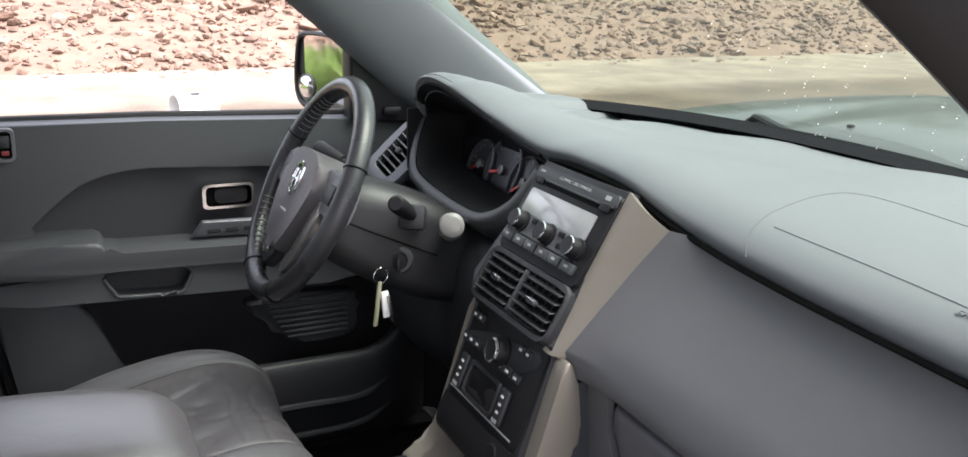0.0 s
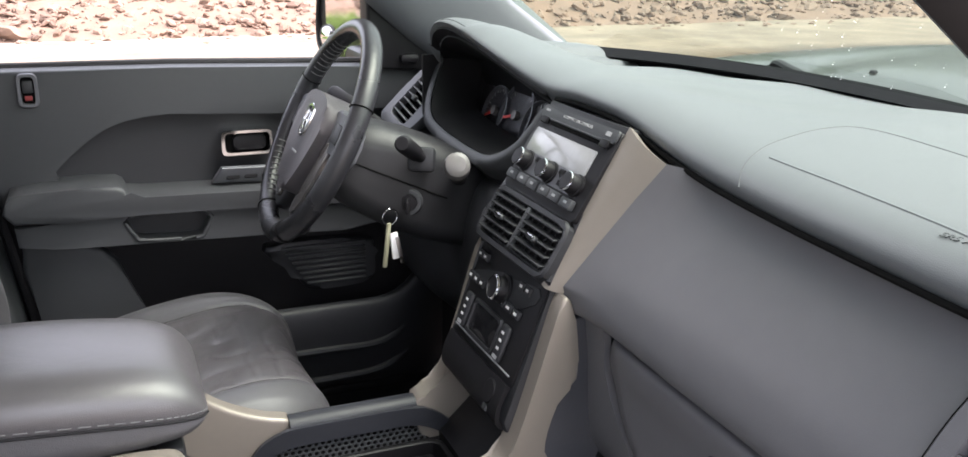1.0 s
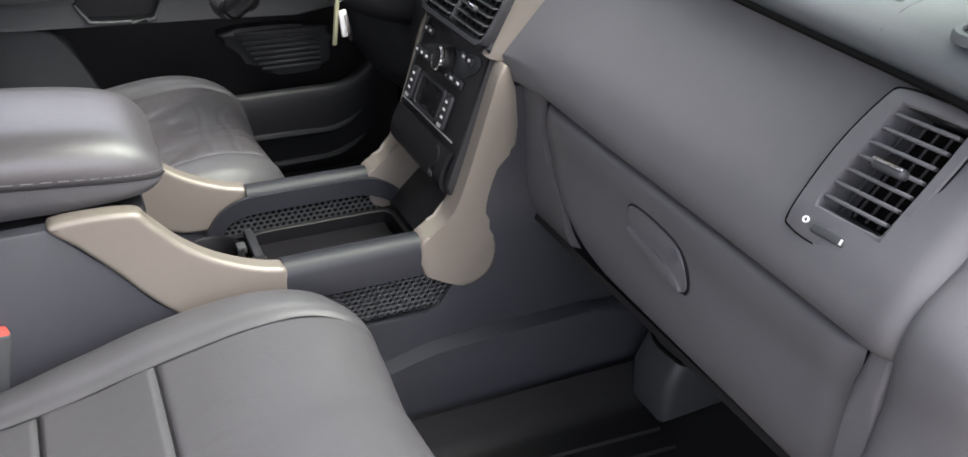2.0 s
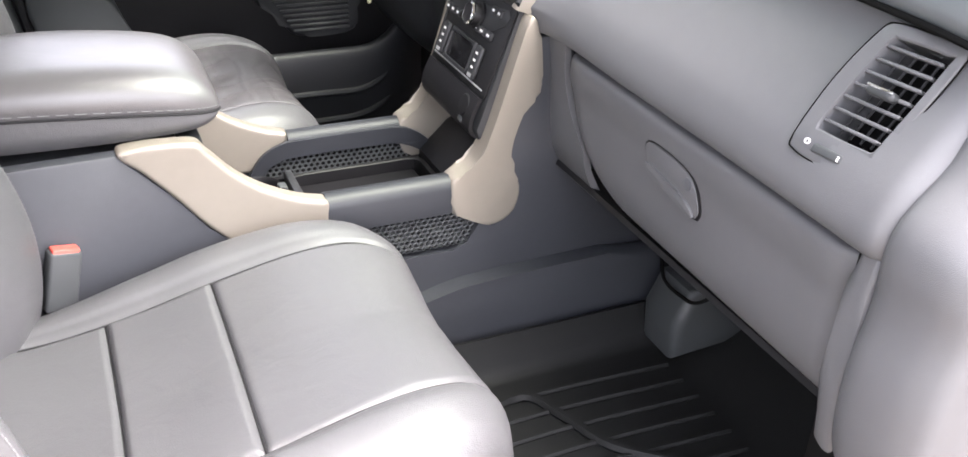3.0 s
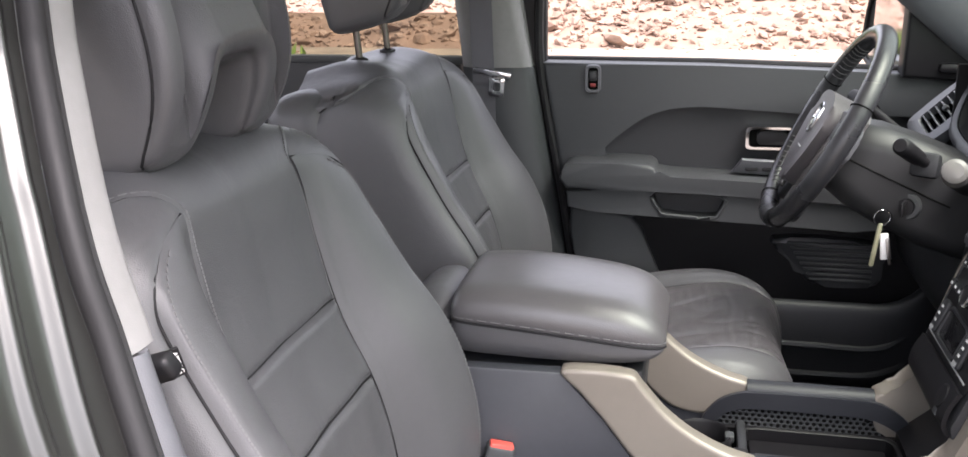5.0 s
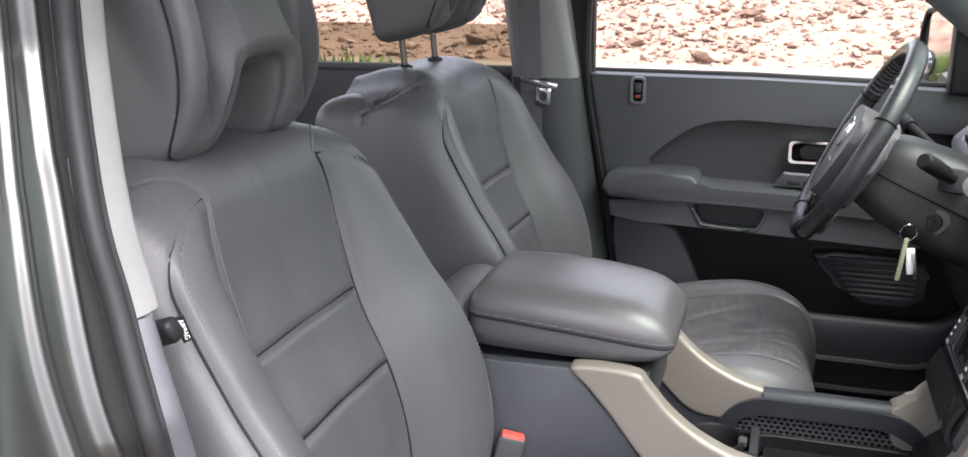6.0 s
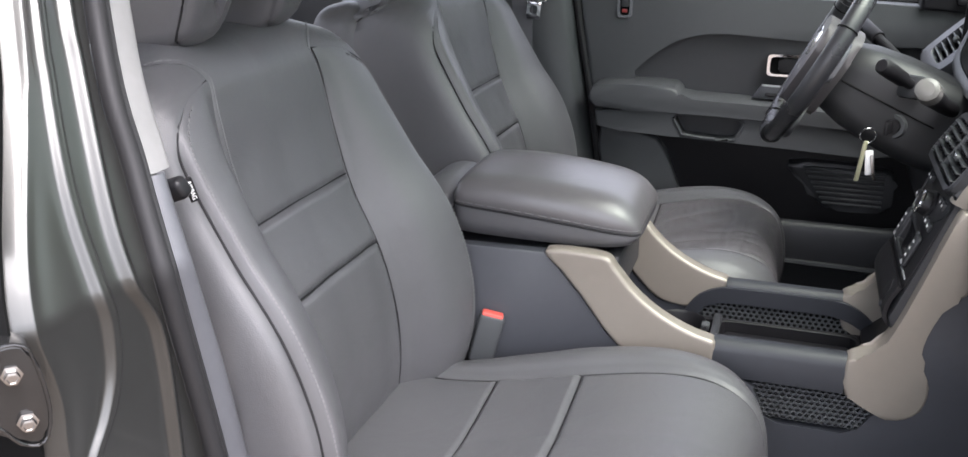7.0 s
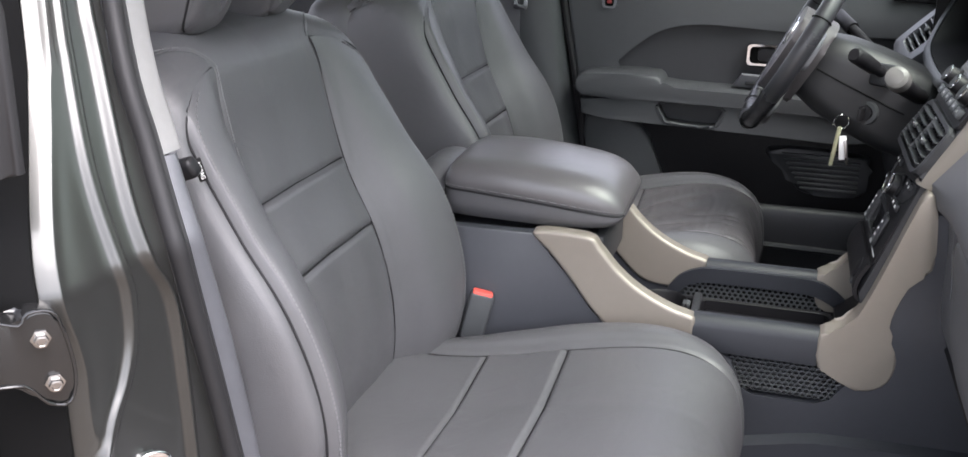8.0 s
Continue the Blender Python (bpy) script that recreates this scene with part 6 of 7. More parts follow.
# ---- driver's door ----
door = thing("driver_door", (0.27, 0.8, 0.6), "closed charcoal driver's door with open window", "door")
upper = [(-0.155, 1.052), (0.20, 1.048), (0.50, 1.038), (0.72, 1.030), (0.72, 0.942), (0.45, 0.947), ] + [tuple(p) for p in cr([(0.19, 0.961), (0.145, 0.958), (0.105, 0.950), (0.068, 0.935), (0.030, 0.908), (-0.004, 0.878), (-0.026, 0.850), (-0.032, 0.80)], 4)] + [(-0.115, 0.80)]
part("upper_panel", prism_bm(upper, XZ, 0.762, 0.83, 0.012, 4), PANEL, door, "charcoal vinyl door top", angle=50)
part("insert", prism_bm([(-0.04, 0.80), (-0.04, 0.97), (0.72, 0.97), (0.72, 0.80)], XZ, 0.785, 0.81), PANEL_DARK, door, "darker recessed door panel")
part("armrest_pad", prism_bm(cr([(-0.098, 0.835), (-0.08, 0.846), (0.0, 0.850), (0.085, 0.848), (0.10, 0.834), (0.13, 0.825), (0.36, 0.818), (0.62, 0.80), (0.62, 0.775), (0.36, 0.785), (0.10, 0.792), (-0.09, 0.792)], 2, True), XZ, 0.68, 0.80, 0.014, 4), PANEL, door, "padded door armrest", angle=60)
low = [(-0.092, 0.790), (0.10, 0.790), (0.36, 0.783), (0.62, 0.773), (0.62, 0.712), (0.45, 0.720), (0.345, 0.725), (0.10, 0.733), (-0.03, 0.738), (-0.088, 0.745)]
pull_c = (0.168, 0.7655)
pull = cr([(0.100, 0.789), (0.236, 0.786), (0.234, 0.748), (0.215, 0.736), (0.125, 0.740), (0.108, 0.750)], 3, True)
part("pull_surround", ring_bm(low, pull, lambda a, b, c: Vector((a, -c, b)), -0.80, -0.690, pull_c, 90, 0.006), PANEL, door, angle=50)
part("pull_cup", prism_bm(pull, XZ, 0.735, 0.80), PANEL_DARK, door, "recessed door pull")
part("pull_lip", tube_bm([(p[0], 0.690, p[1]) for p in pull], 0.004, 8, closed=True), PANEL, door)
lowerp = [(-0.115, 0.80), (0.62, 0.79), (0.74, 0.80), (0.74, 0.33), (-0.03, 0.33)]
part("lower_panel", prism_bm(lowerp, XZ, 0.765, 0.83, 0.006), BLACK, door, "black lower door lining")
part("corner_panel", prism_bm(cr([(-0.088, 0.735), (0.048, 0.715), (0.085, 0.65), (0.125, 0.55), (0.165, 0.45), (-0.03, 0.40), (-0.075, 0.60)], 2, True), XZ, 0.745, 0.79, 0.01), PANEL, door)
hd = part("release_handle", prism_bm(rrect(0.062, 0.030, 0.008, c=(0.336, 0.898)), XZ, 0.758, 0.772, 0.004), BLACK, door, "black door release lever")
part("handle_bezel", ring_bm(rrect(0.100, 0.050, 0.008, c=(0.330, 0.898)), rrect(0.084, 0.037, 0.008, c=(0.331, 0.898)), lambda a, b, c: Vector((a, -c, b)), -0.79, -0.752, (0.33, 0.898), 56, 0.004), CHROME, door, "chrome handle surround")
part("handle_cup", prism_bm(rrect(0.084, 0.037, 0.008, c=(0.331, 0.898)), XZ, 0.776, 0.795), VOID, door)
swp = part("switch_plate", prism_bm([(0.255, 0.826), (0.275, 0.858), (0.50, 0.850), (0.50, 0.812)], lambda a, b, c: Vector((a, 0.76 - (b - 0.812) * 0.4 - c, b)), 0.0, 0.02, 0.004), BEZEL, door, "grey window switch plate")
for i in range(4):
    part("window_switch", rbox_bm(on(facing((0.296 + i * 0.034, 0.735, 0.840), (0, 0.4, 1), (0, -1, 0.4))), (0, 0, 0), (0.026, 0.018, 0.012), 0.003), BLACK, swp)
lk = on(facing((-0.044, 0.758, 1.018), (0, 0, 1), (0, -1, 0)))
part("lock_surround", ring_bm(rrect(0.034, 0.060, 0.010), rrect(0.022, 0.048, 0.006), lk, -0.01, 0.004, n=40), BEZEL, door)
part("lock_recess", prism_bm(rrect(0.022, 0.048, 0.006), lk, -0.01, -0.002), VOID, door)
part("lock_button", rbox_bm(lk, (0, 0.006, 0.0), (0.018, 0.022, 0.006), 0.003), PANEL_DARK, door)
part("lock_mark", rbox_bm(lk, (0, -0.014, -0.001), (0.012, 0.008, 0.003), 0.001), mat("lock_red", (0.22, 0.03, 0.03), 0.4), door, "red unlocked mark")
spk = cr([(0.350, 0.684), (0.555, 0.682), (0.574, 0.65), (0.575, 0.60), (0.55, 0.583), (0.44, 0.583), (0.405, 0.62)], 4, True)
sp = part("speaker_grille", prism_bm(spk, XZ, 0.735, 0.78, 0.012, 3), PANEL_DARK, door, "black ribbed speaker grille")
for i in range(8):
    z = 0.598 + i * 0.0115
    x0 = 0.43 - (z - 0.598) * 0.62
    part("rib", rbox_bm(XZ, ((x0 + 0.556) / 2, z, 0.733), (0.556 - x0, 0.0045, 0.008), 0.002, 1), PANEL, sp)
rows = []
for t, (yy, zz) in enumerate(cr([(0.70, 0.33), (0.675, 0.40), (0.668, 0.48), (0.672, 0.545), (0.682, 0.562), (0.70, 0.560), (0.72, 0.53)], 4)):
    rows.append([(x, yy + 0.06 * max(0, (x - 0.60) / 0.14) ** 2, zz + (0.10 * max(0, (x - 0.56) / 0.14) ** 2 if zz > 0.5 else 0)) for x in np.linspace(0.16, 0.72, 26)])
part("map_pocket", sheet_bm(rows, 0.006), PANEL_DARK, door, "black moulded door pocket", angle=60)
for i in range(2):
    part("pocket_ridge", tube_bm(cr([(0.20, 0.668, 0.475 - i * 0.065), (0.45, 0.664, 0.472 - i * 0.065), (0.58, 0.668, 0.476 - i * 0.06), (0.66, 0.69, 0.54 - i * 0.07)], 6), 0.008, 8), PANEL_DARK, door)
part("scuff_plate", rbox_bm(XY, (0.40, 0.70, 0.372), (0.66, 0.06, 0.02), 0.006), BLACK, door)
part("sail_panel", prism_bm([(0.575, 1.03), (0.575, 1.21), (0.61, 1.18), (0.74, 1.05), (0.75, 1.02)], XZ, 0.745, 0.80, 0.008), BLACK, door, "black triangular mirror panel")
part("sail_knob", rbox_bm(on(Matrix.Translation((0.66, 0.742, 1.05))), (0, 0, 0), (0.04, 0.02, 0.02), 0.008), BLACK, door)
part("outer_skin", prism_bm([(-0.15, 1.03), (0.72, 1.02), (0.80, 0.35), (-0.05, 0.35)], XZ, 0.835, 0.90, 0.02), PAINT, door)
part("belt_seal", tube_bm([(-0.155, 0.826, 1.052), (0.2, 0.826, 1.049), (0.70, 0.826, 1.034)], 0.008, 8), RUBBER, door)

mir = thing("door_mirror", (0.59, 1.0, 1.09), "black door mirror with small round blind-spot mirror", "mirror")
mm = facing((0.585, 0.985, 1.105), (0.05, 0, 1), (-0.93, -0.36, 0.02))
mo = on(mm)
shape = cr([(-0.095, -0.05), (-0.09, 0.05), (-0.06, 0.075), (0.06, 0.075), (0.10, 0.06), (0.105, -0.03), (0.08, -0.085), (-0.05, -0.085)], 4, True)
part("housing", prism_bm([(a * 1.06, b * 1.08) for a, b in shape], mo, -0.12, -0.006, 0.04, 4), MIRRORCASE, mir)
part("rim", ring_bm([(a * 1.06, b * 1.08) for a, b in shape], [(a * 0.97, b * 0.96) for a, b in shape], mo, -0.03, 0.002, n=64), MIRRORCASE, mir)
part("glass", prism_bm([(a * 0.975, b * 0.965) for a, b in shape], mo, -0.012, -0.006), MIRROR, mir, "mirror glass")
spot = part("spot_mirror", lathe_bm(mo, [(0.027, -0.006), (0.027, -0.003), (0.022, 0.0015), (0.014, 0.0045), (0.006, 0.006), (0.0, 0.0062)], 32, c=(-0.062, -0.042)), MIRROR, mir, "small round convex mirror", angle=80)
part("spot_rim", lathe_bm(mo, [(0.029, -0.007), (0.029, -0.002), (0.026, -0.002), (0.026, -0.007)], 32, c=(-0.062, -0.042)), CAP, spot)
part("stem", rbox_bm(XY, (0.62, 0.88, 1.03), (0.08, 0.16, 0.05), 0.015), MIRRORCASE, mir)

# ---- centre pillars ----
bpl = thing("door_pillar", (-0.25, 0.77, 0.35), "grey plastic centre pillar trim behind the driver's door", "pillar")
rows = []
for x, z, wd in cr([(-0.16, 0.33, 0.09), (-0.19, 0.60, 0.085), (-0.225, 0.85, 0.08), (-0.253, 1.0425, 0.078)], 6):
    rows.append([(x - wd + 0.004, 0.80, z), (x - wd, 0.752, z), (x - wd + 0.02, 0.735, z), (x, 0.732, z), (x + wd - 0.02, 0.737, z), (x + wd, 0.755, z), (x + wd + 0.002, 0.82, z)])
part("lower_trim", sheet_bm(rows, 0.01), PANEL, bpl, "charcoal lower pillar trim", angle=50)
rows = []
for x, z, wd in cr([(-0.254, 1.043, 0.076), (-0.265, 1.14, 0.070), (-0.285, 1.30, 0.064), (-0.32, 1.54, 0.06)], 6):
    rows.append([(x - wd + 0.004, 0.80 - 0.2 * (z - 1.04), z), (x - wd, 0.752 - 0.2 * (z - 1.04), z), (x - wd + 0.02, 0.732 - 0.2 * (z - 1.04), z), (x, 0.728 - 0.2 * (z - 1.04), z), (x + wd - 0.02, 0.734 - 0.2 * (z - 1.04), z), (x + wd, 0.752 - 0.2 * (z - 1.04), z), (x + wd + 0.002, 0.82 - 0.2 * (z - 1.04), z)])
part("upper_trim", sheet_bm(rows, 0.01), TRIMGREY, bpl, "pale grey upper pillar trim", angle=50)
part("core", rbox_bm(XY, (-0.235, 0.80, 0.95), (0.17, 0.03, 1.2), 0.005), BLACK, bpl)
part("gap_strip", prism_bm([(-0.20, 1.05), (-0.13, 1.05), (-0.02, 0.34), (-0.12, 0.34)], XZ, 0.80, 0.825), BLACK, bpl)
part("door_seal", tube_bm(cr([(-0.155, 0.765, 1.30), (-0.162, 0.775, 1.06), (-0.118, 0.775, 0.80), (-0.07, 0.775, 0.50), (-0.04, 0.775, 0.34)], 6), 0.010, 8), RUBBER, bpl)
belt = thing("seat_belt", (-0.3, 0.70, 1.2), "dark grey seat belt hanging from the pillar with steel tongue", "seat belt")
part("webbing", sheet_bm([[(-0.275 + dx, yv, z) for dx in np.linspace(-0.024, 0.024, 5)] for yv, z in cr([(0.655, 1.42), (0.688, 1.2), (0.708, 1.03), (0.715, 0.98), (0.715, 0.70), (0.72, 0.40)], 5)], 0.002), BELT, belt)
part("tongue", rbox_bm(on(Matrix.Translation((-0.255, 0.705, 1.035)) @ pose(0, 0, 0, 0, 10, 0)), (0, 0, 0), (0.085, 0.008, 0.014), 0.003), CHROME, belt, "steel belt tongue")
part("tongue_plate", ring_bm(rrect(0.034, 0.042, 0.005), rrect(0.016, 0.018, 0.004), on(facing((-0.245, 0.703, 1.006), (0.1, 0, 1), (0, -1, 0))), -0.002, 0.002, n=32, bevel=0.0005), CHROME, belt)

rear = thing("rear_door", (-0.75, 0.78, 0.7), "dark rear door lining with tinted window", "door")
part("lining", prism_bm([(-0.34, 1.055), (-1.2, 1.06), (-1.2, 0.35), (-0.28, 0.35)], XZ, 0.755, 0.83, 0.012), PANEL_DARK, rear)
part("belt_strip", rbox_bm(XZ, (-0.77, 1.055, 0.765), (0.88, 0.018, 0.03), 0.005), PANEL, rear)
g = part("pane", grid_bm([[(-0.33, 0.79, 1.05), (-1.22, 0.79, 1.06)], [(-0.335, 0.772, 1.157), (-1.225, 0.772, 1.160)]]), TINTED, rear, "dark tinted window glass")
g.visible_shadow = False
rseat = thing("rear_seat", (-1.2, 0, 0.35), "dark grey leather rear bench", "seat")
part("bench_back", rbox_bm(on(Matrix.Translation((-1.33, 0, 0.80)) @ pose(0, 0, 0, 0, -18, 0)), (0, 0, 0), (0.14, 1.36, 0.62), 0.05, 4), LEATHER, rseat)
part("bench_cushion", rbox_bm(XY, (-1.08, 0, 0.50), (0.46, 1.34, 0.18), 0.05, 4), LEATHER, rseat)

# passenger side centre pillar: painted jamb, seal, plastic trim
jamb = thing("door_pillar", (-0.23, -0.8, 0.3), "dark metallic painted door jamb with rubber seal", "pillar")
zz = np.linspace(0.36, 1.56, 140)


def slant(rows):
    """Leans the pillar back and inwards above the waist line."""
    out = []
    for p in rows:
        if not isinstance(p[0], float):
            out.append(slant(p))
            continue
        x, y, z = p
        t = max(0.0, z - 0.93)
        t -= 0.8 * max(0.0, t - 0.3)
        out.append((x - 0.36 * t, y + 0.38 * t, z))
    return out


def bez(z, pts):
    return float(np.interp(z, [p[0] for p in pts], [p[1] for p in pts]))


SEALY = [tuple(p) for p in cr([(0.30, -0.62), (0.45, -0.655), (0.62, -0.695), (0.76, -0.722), (0.90, -0.750), (1.02, -0.772), (1.16, -0.788), (1.60, -0.76)], 6)]
RIDGE1 = [tuple(p) for p in cr([(0.30, -0.75), (0.68, -0.750), (0.76, -0.749), (0.87, -0.753), (0.93, -0.781), (1.0, -0.797), (1.12, -0.804), (1.20, -0.805), (1.60, -0.79)], 6)]
RIDGE2 = [tuple(p) for p in cr([(0.30, -0.88), (0.70, -0.884), (0.78, -0.861), (0.822, -0.830), (0.86, -0.813), (0.90, -0.809), (0.922, -0.812), (0.991, -0.830), (1.044, -0.837), (1.12, -0.838), (1.18, -0.836), (1.60, -0.81)], 6)]
RIDGE3 = [tuple(p) for p in cr([(0.30, -0.895), (0.76, -0.885), (0.86, -0.880), (0.93, -0.893), (0.99, -0.890), (1.09, -0.868), (1.17, -0.858), (1.60, -0.83)], 6)]
OUTY = [(z, y - 0.014) for z, y in RIDGE3]
rows = []
for z in zz:
    row = []
    ys0, ys1 = bez(z, SEALY), bez(z, OUTY)
    xx = -0.205
    l1, l2, l3 = bez(z, RIDGE1), bez(z, RIDGE2), bez(z, RIDGE3)
    knots = [ys0]
    for c, h in ((l1 - 0.002, 0.009), (l2 - 0.003, 0.011), (l3 + 0.002, 0.009)):
        knots += [c + h, c - h]
    knots = list(np.minimum.accumulate(np.maximum(knots + [ys1], ys1)))
    for y in [a + (b - a) * k / 22 for a, b in zip(knots, knots[1:]) for k in range(22)] + [ys1]:
        step = lambda c, s: 1 / (1 + math.exp(max(-50, min(50, (y - c) / s))))
        bead = lambda c, s: math.exp(-((y - c) / s) ** 2)
        flat = lambda c, w: math.exp(-((y - c) / w) ** 4)
        dpt = 0.007 * step(l1 - 0.005, 0.0022) - 0.0035 * bead(l1, 0.0045) + 0.006 * step(l2 - 0.010, 0.0035) - 0.0055 * flat(l2, 0.0075) - 0.003 * bead(l3, 0.010) + 0.9 * max(0, l3 + 0.004 - y) - 0.004 * math.sin(math.pi * min(1, max(0, (y - l3) / (l2 - l3 + 1e-6))))
        row.append((xx - dpt, y, z))
    rows.append(row)
part("jamb", sheet_bm(slant([[tuple(float(v) for v in p) for p in r] for r in rows]), -0.01), PAINT, jamb, "pressed metallic painted steel jamb", angle=70)
part("seal", tube_bm(slant([(-0.198, bez(z, SEALY) + 0.008, float(z)) for z in zz]), 0.010, 10), RUBBER, jamb, "black rubber door seal")
part("seal_lip", tube_bm(slant([(-0.196, bez(z, SEALY) + 0.018, float(z)) for z in zz]), 0.005, 8), RUBBER, jamb)
lowt = [z for z in zz if z <= 1.012] + [1.0119]
upt = [z for z in zz if z >= 1.0]
part("lower_trim", sheet_bm(slant([[tuple(float(v) for v in p) for p in r] for r in [[(-0.196 + 0.006 * math.sin(u * 3.1) - 0.06 * max(0, u - 0.8), bez(z, SEALY) + 0.022 + (0.024 + 0.012 * min(1, max(0, 1.012 - z) / 0.2)) * u + 0.012 * max(0, 0.9 - z), z) for u in np.linspace(0, 1, 10)] for z in lowt]]), 0.008), PILLARSLATE, jamb, "slate plastic pillar trim", angle=60)
part("upper_trim", sheet_bm(slant([[tuple(float(v) for v in p) for p in r] for r in [[(-0.196 + 0.0012 * math.sin(u * 3.1) - 0.03 * max(0, u - 0.88), bez(z, SEALY) + 0.024 + 0.034 * u, z) for u in np.linspace(0, 1, 10)] for z in [1.0125] + [z for z in upt if z > 1.0125]]]), 0.008), TRIMGREY, jamb, "pale grey plastic pillar trim", angle=60)
# added black sheet: the shade beyond the jamb's outer edge
part("edge_gap", sheet_bm(slant([[(-0.223 - k, bez(z, OUTY) - 0.1 * k, float(z)) for k in (0.0, 0.004, 0.03, 0.08, 0.14)] for z in zz]), 0.003), VOID, jamb, "black sheet for the shade in the gap along the pillar edge")
hf = facing((-0.212, -0.920, 0.887), (0.1, 0, 1), (0.75, -0.66, 0))
ho = on(hf)
hing = part("hinge", prism_bm(cr([(-0.045, 0.040), (-0.020, 0.036), (-0.012, 0.046), (0.006, 0.045), (0.015, 0.024), (0.021, -0.016), (0.015, -0.042), (-0.002, -0.040), (-0.020, -0.020), (-0.05, -0.012)], 3, True), ho, -0.030, 0.0, 0.004, 4), HINGE, jamb, "dark painted door hinge leaf")
for v, u in ((0.022, -0.004), (-0.021, 0.004)):
    b = part("bolt", lathe_bm(ho, [(0.0085, 0.0), (0.0085, 0.002), (0.0062, 0.0026), (0.0058, 0.009), (0.004, 0.0095), (0.0035, 0.0085), (0.0, 0.0085)], 6, c=(u, v)), STEEL, hing, "hexagonal steel bolt", angle=20)
# thin bead round the leaf in the same dark paint
part("rim", tube_bm([ho(u, v, 0.0005) for u, v in cr([(-0.045, 0.040), (-0.020, 0.036), (-0.012, 0.046), (0.006, 0.045), (0.015, 0.024), (0.021, -0.016), (0.015, -0.042), (-0.002, -0.040), (-0.020, -0.020), (-0.05, -0.012)], 3, True)], 0.0016, 8, closed=True), HINGE, hing, "rounded rim of the hinge leaf")
strm = facing((-0.205, -0.818, 0.715), (0.1, 0, 1), (0.85, -0.52, 0))
st = part("striker_plate", prism_bm(cr([(-0.018, -0.02), (-0.016, 0.010), (0.0, 0.018), (0.018, 0.008), (0.022, -0.02), (0.0, -0.03)], 3, True), on(strm), -0.006, 0.003, 0.002), CHROME, jamb, "bright steel bracket")
part("bolt", lathe_bm(on(strm), [(0.009, 0.003), (0.009, 0.005), (0.006, 0.006), (0.0055, 0.010), (0.0, 0.010)], 6), STEEL, st, angle=20)
rdo = thing("rear_door", (-0.30, -0.9, 0.7), "open dark rear passenger door edge", "door")
part("door_edge", prism_bm([(-0.36, 1.04), (-0.36, 1.5), (-0.26, 1.5), (-0.192, 1.18), (-0.199, 1.056), (-0.215, 1.052)], XZ, -0.931, -0.919, 0.004), RUBBER, rdo, "black rubber edge of the rear door")
part("door_skin", prism_bm([(-0.40, 0.40), (-0.40, 0.98), (-0.30, 0.98), (-0.29, 0.40)], XZ, -0.96, -0.905, 0.015), BLACK, rdo)

buckle = thing("belt_buckle", (-0.07, -0.15, 0.58), "grey seat belt buckle with red release button", "buckle")
bk = on(facing((-0.078, -0.150, 0.597), (0.25, 0.05, 1), (0.3, -1, 0.0)))
part("body", rbox_bm(bk, (0, 0, 0), (0.040, 0.085, 0.022), 0.005, 3), PANEL, buckle)
part("button", rbox_bm(bk, (0, 0.040, 0.001), (0.034, 0.012, 0.017), 0.003, 2), RED, buckle, "red release button")

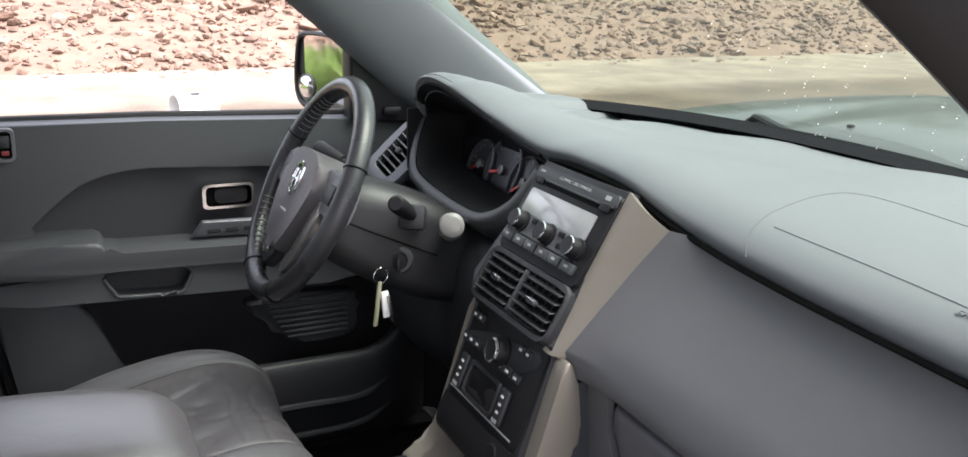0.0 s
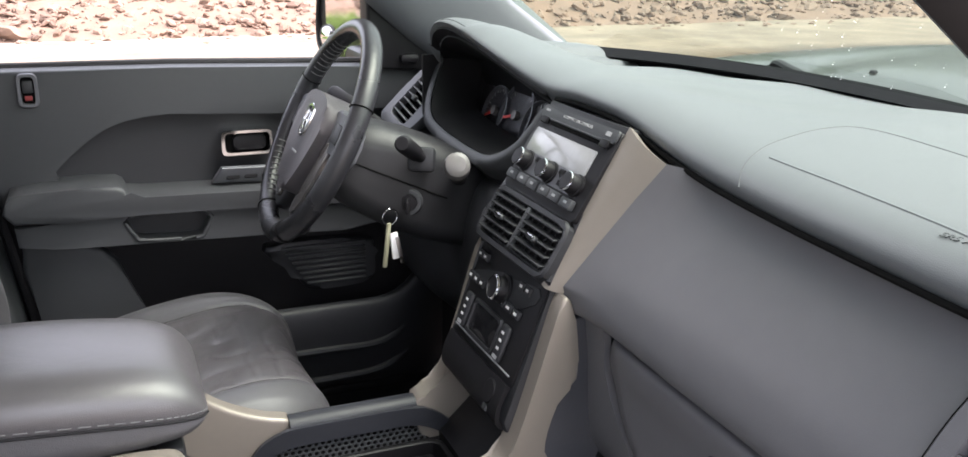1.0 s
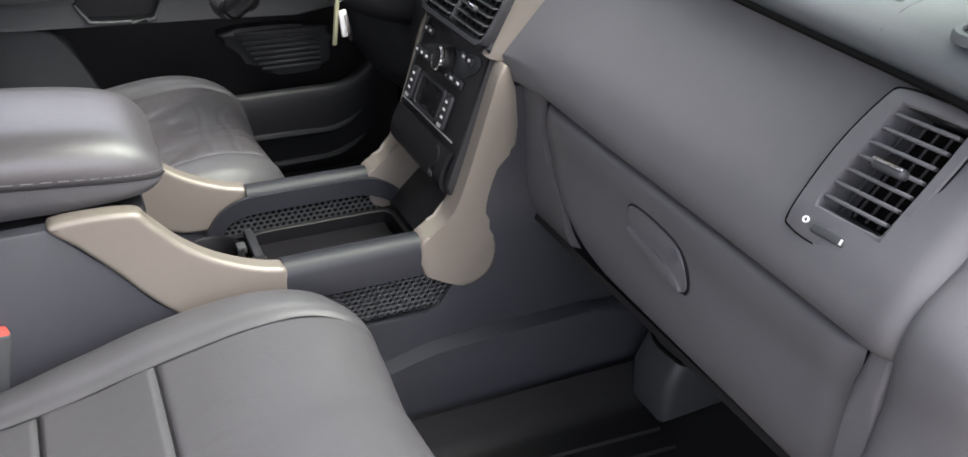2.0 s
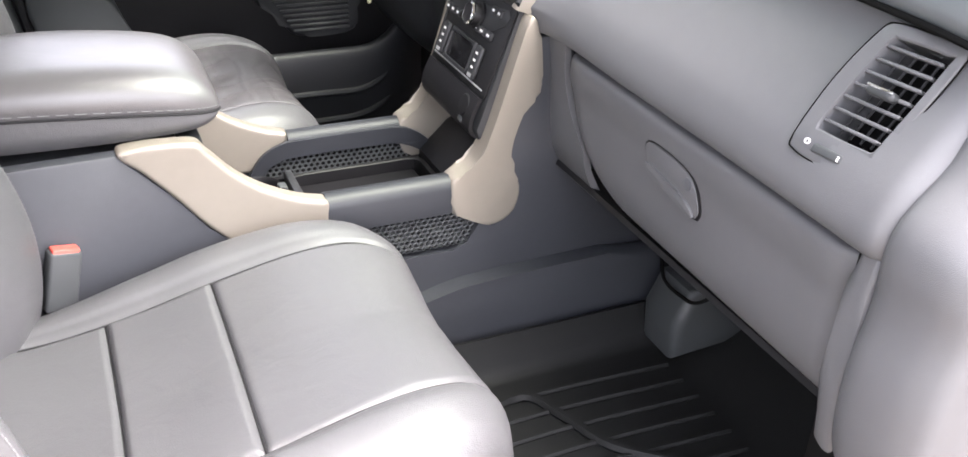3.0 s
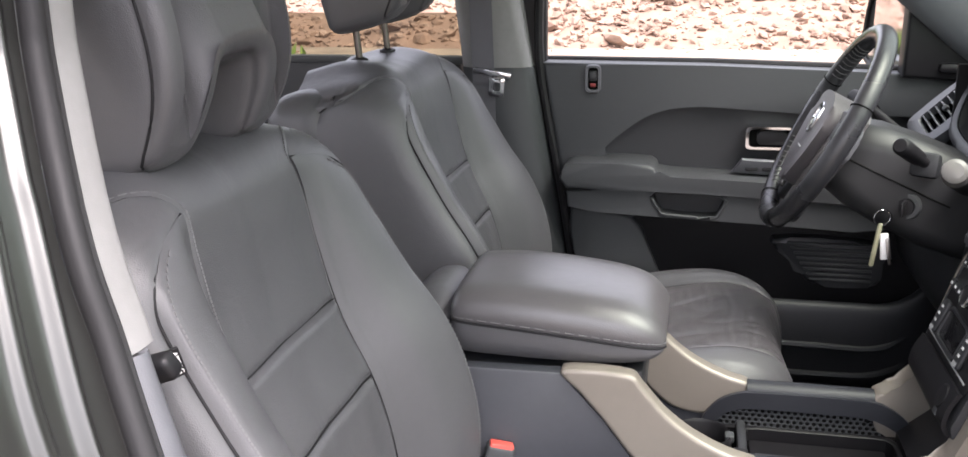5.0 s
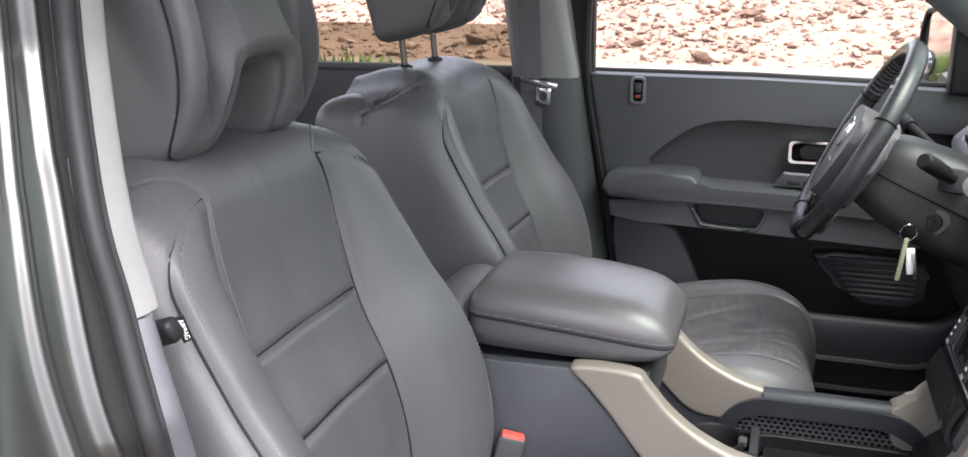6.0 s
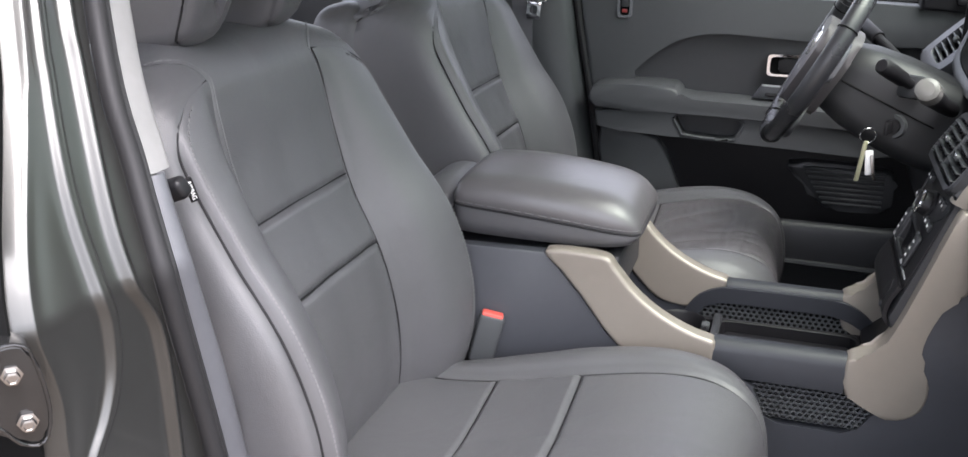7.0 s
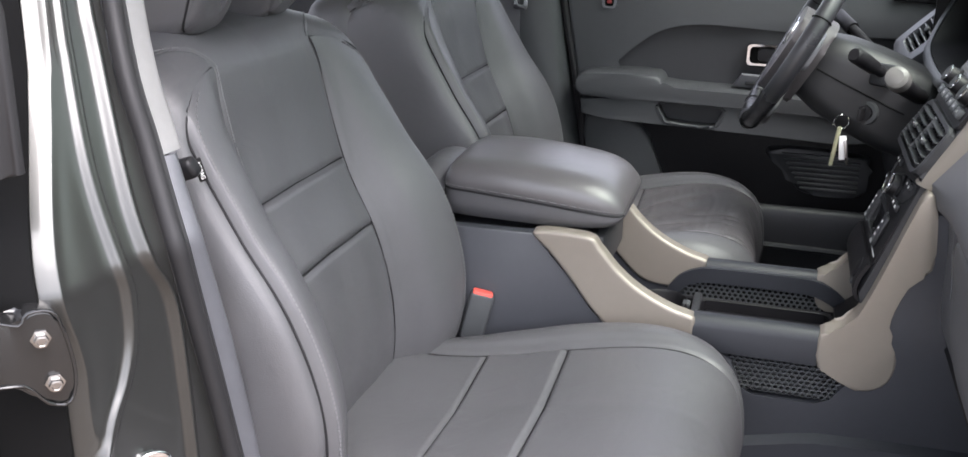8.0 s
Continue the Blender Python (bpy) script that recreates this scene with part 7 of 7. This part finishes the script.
# passenger belt by the pillar
pb = thing("seat_belt", (-0.27, -0.68, 1.0), "dark seat belt running down behind the seat", "seat belt")
part("webbing", sheet_bm([[(x - 0.02 * u, yv + 0.035 * u, z) for u in np.linspace(0, 1, 5)] for x, yv, z in cr([(-0.42, -0.54, 1.38), (-0.30, -0.645, 1.06), (-0.245, -0.672, 0.92), (-0.215, -0.655, 0.70), (-0.19, -0.625, 0.45)], 6)], 0.002), BELT, pb)
part("guide", rbox_bm(on(Matrix.Translation((-0.235, -0.685, 0.985)) @ pose(0, 0, 0, 20, -20, 0)), (0, 0, 0), (0.055, 0.018, 0.022), 0.006, 3), BLACK, pb)

# ---- floor mat, passenger footwell ----
fm = thing("floor_mat", (0.6, -0.45, 0.31), "black ribbed rubber floor mat with raised edge", "floor mat")
rows = []
for x in np.linspace(0.15, 1.08, 40):
    row = []
    for y in np.linspace(-0.72, -0.19, 40):
        e = min(y + 0.72, -0.19 - y, 1.08 - x)
        z = 0.315 + 0.065 * max(0, 1 - e / 0.03) ** 2 + 0.20 * max(0, (x - 0.80) / 0.28) ** 1.5
        row.append((x, y, z))
    rows.append(row)
part("sheet", sheet_bm(rows, -0.008), MAT, fm, angle=60)
for i in range(10):
    y = -0.66 + i * 0.042
    part("rib", tube_bm(cr([(0.30, y, 0.318), (0.55, y + 0.01, 0.318), (0.78, y, 0.319)], 3), 0.005, 6), MAT, fm)
part("ridge", tube_bm(cr([(0.40, -0.30, 0.320), (0.52, -0.27, 0.320), (0.56, -0.33, 0.320), (0.60, -0.42, 0.320), (0.70, -0.50, 0.320)], 5), 0.008, 6), MAT, fm)
dm2 = thing("floor_mat", (0.6, 0.42, 0.31), "black rubber floor mat in the driver's footwell", "floor mat")
part("sheet", rbox_bm(XY, (0.6, 0.42, 0.312), (0.8, 0.48, 0.012), 0.004), MAT, dm2)
ped = thing("brake_pedal", (0.85, 0.33, 0.5), "black rubber brake pedal", "pedal")
part("pad", rbox_bm(on(Matrix.Translation((0.80, 0.33, 0.46)) @ pose(0, 0, 0, 0, -50, 0)), (0, 0, 0), (0.06, 0.10, 0.016), 0.005), RUBBER, ped)
part("lever", tube_bm([(0.81, 0.33, 0.46), (0.90, 0.33, 0.60), (0.92, 0.33, 0.80)], 0.010, 8), BLACK, ped)
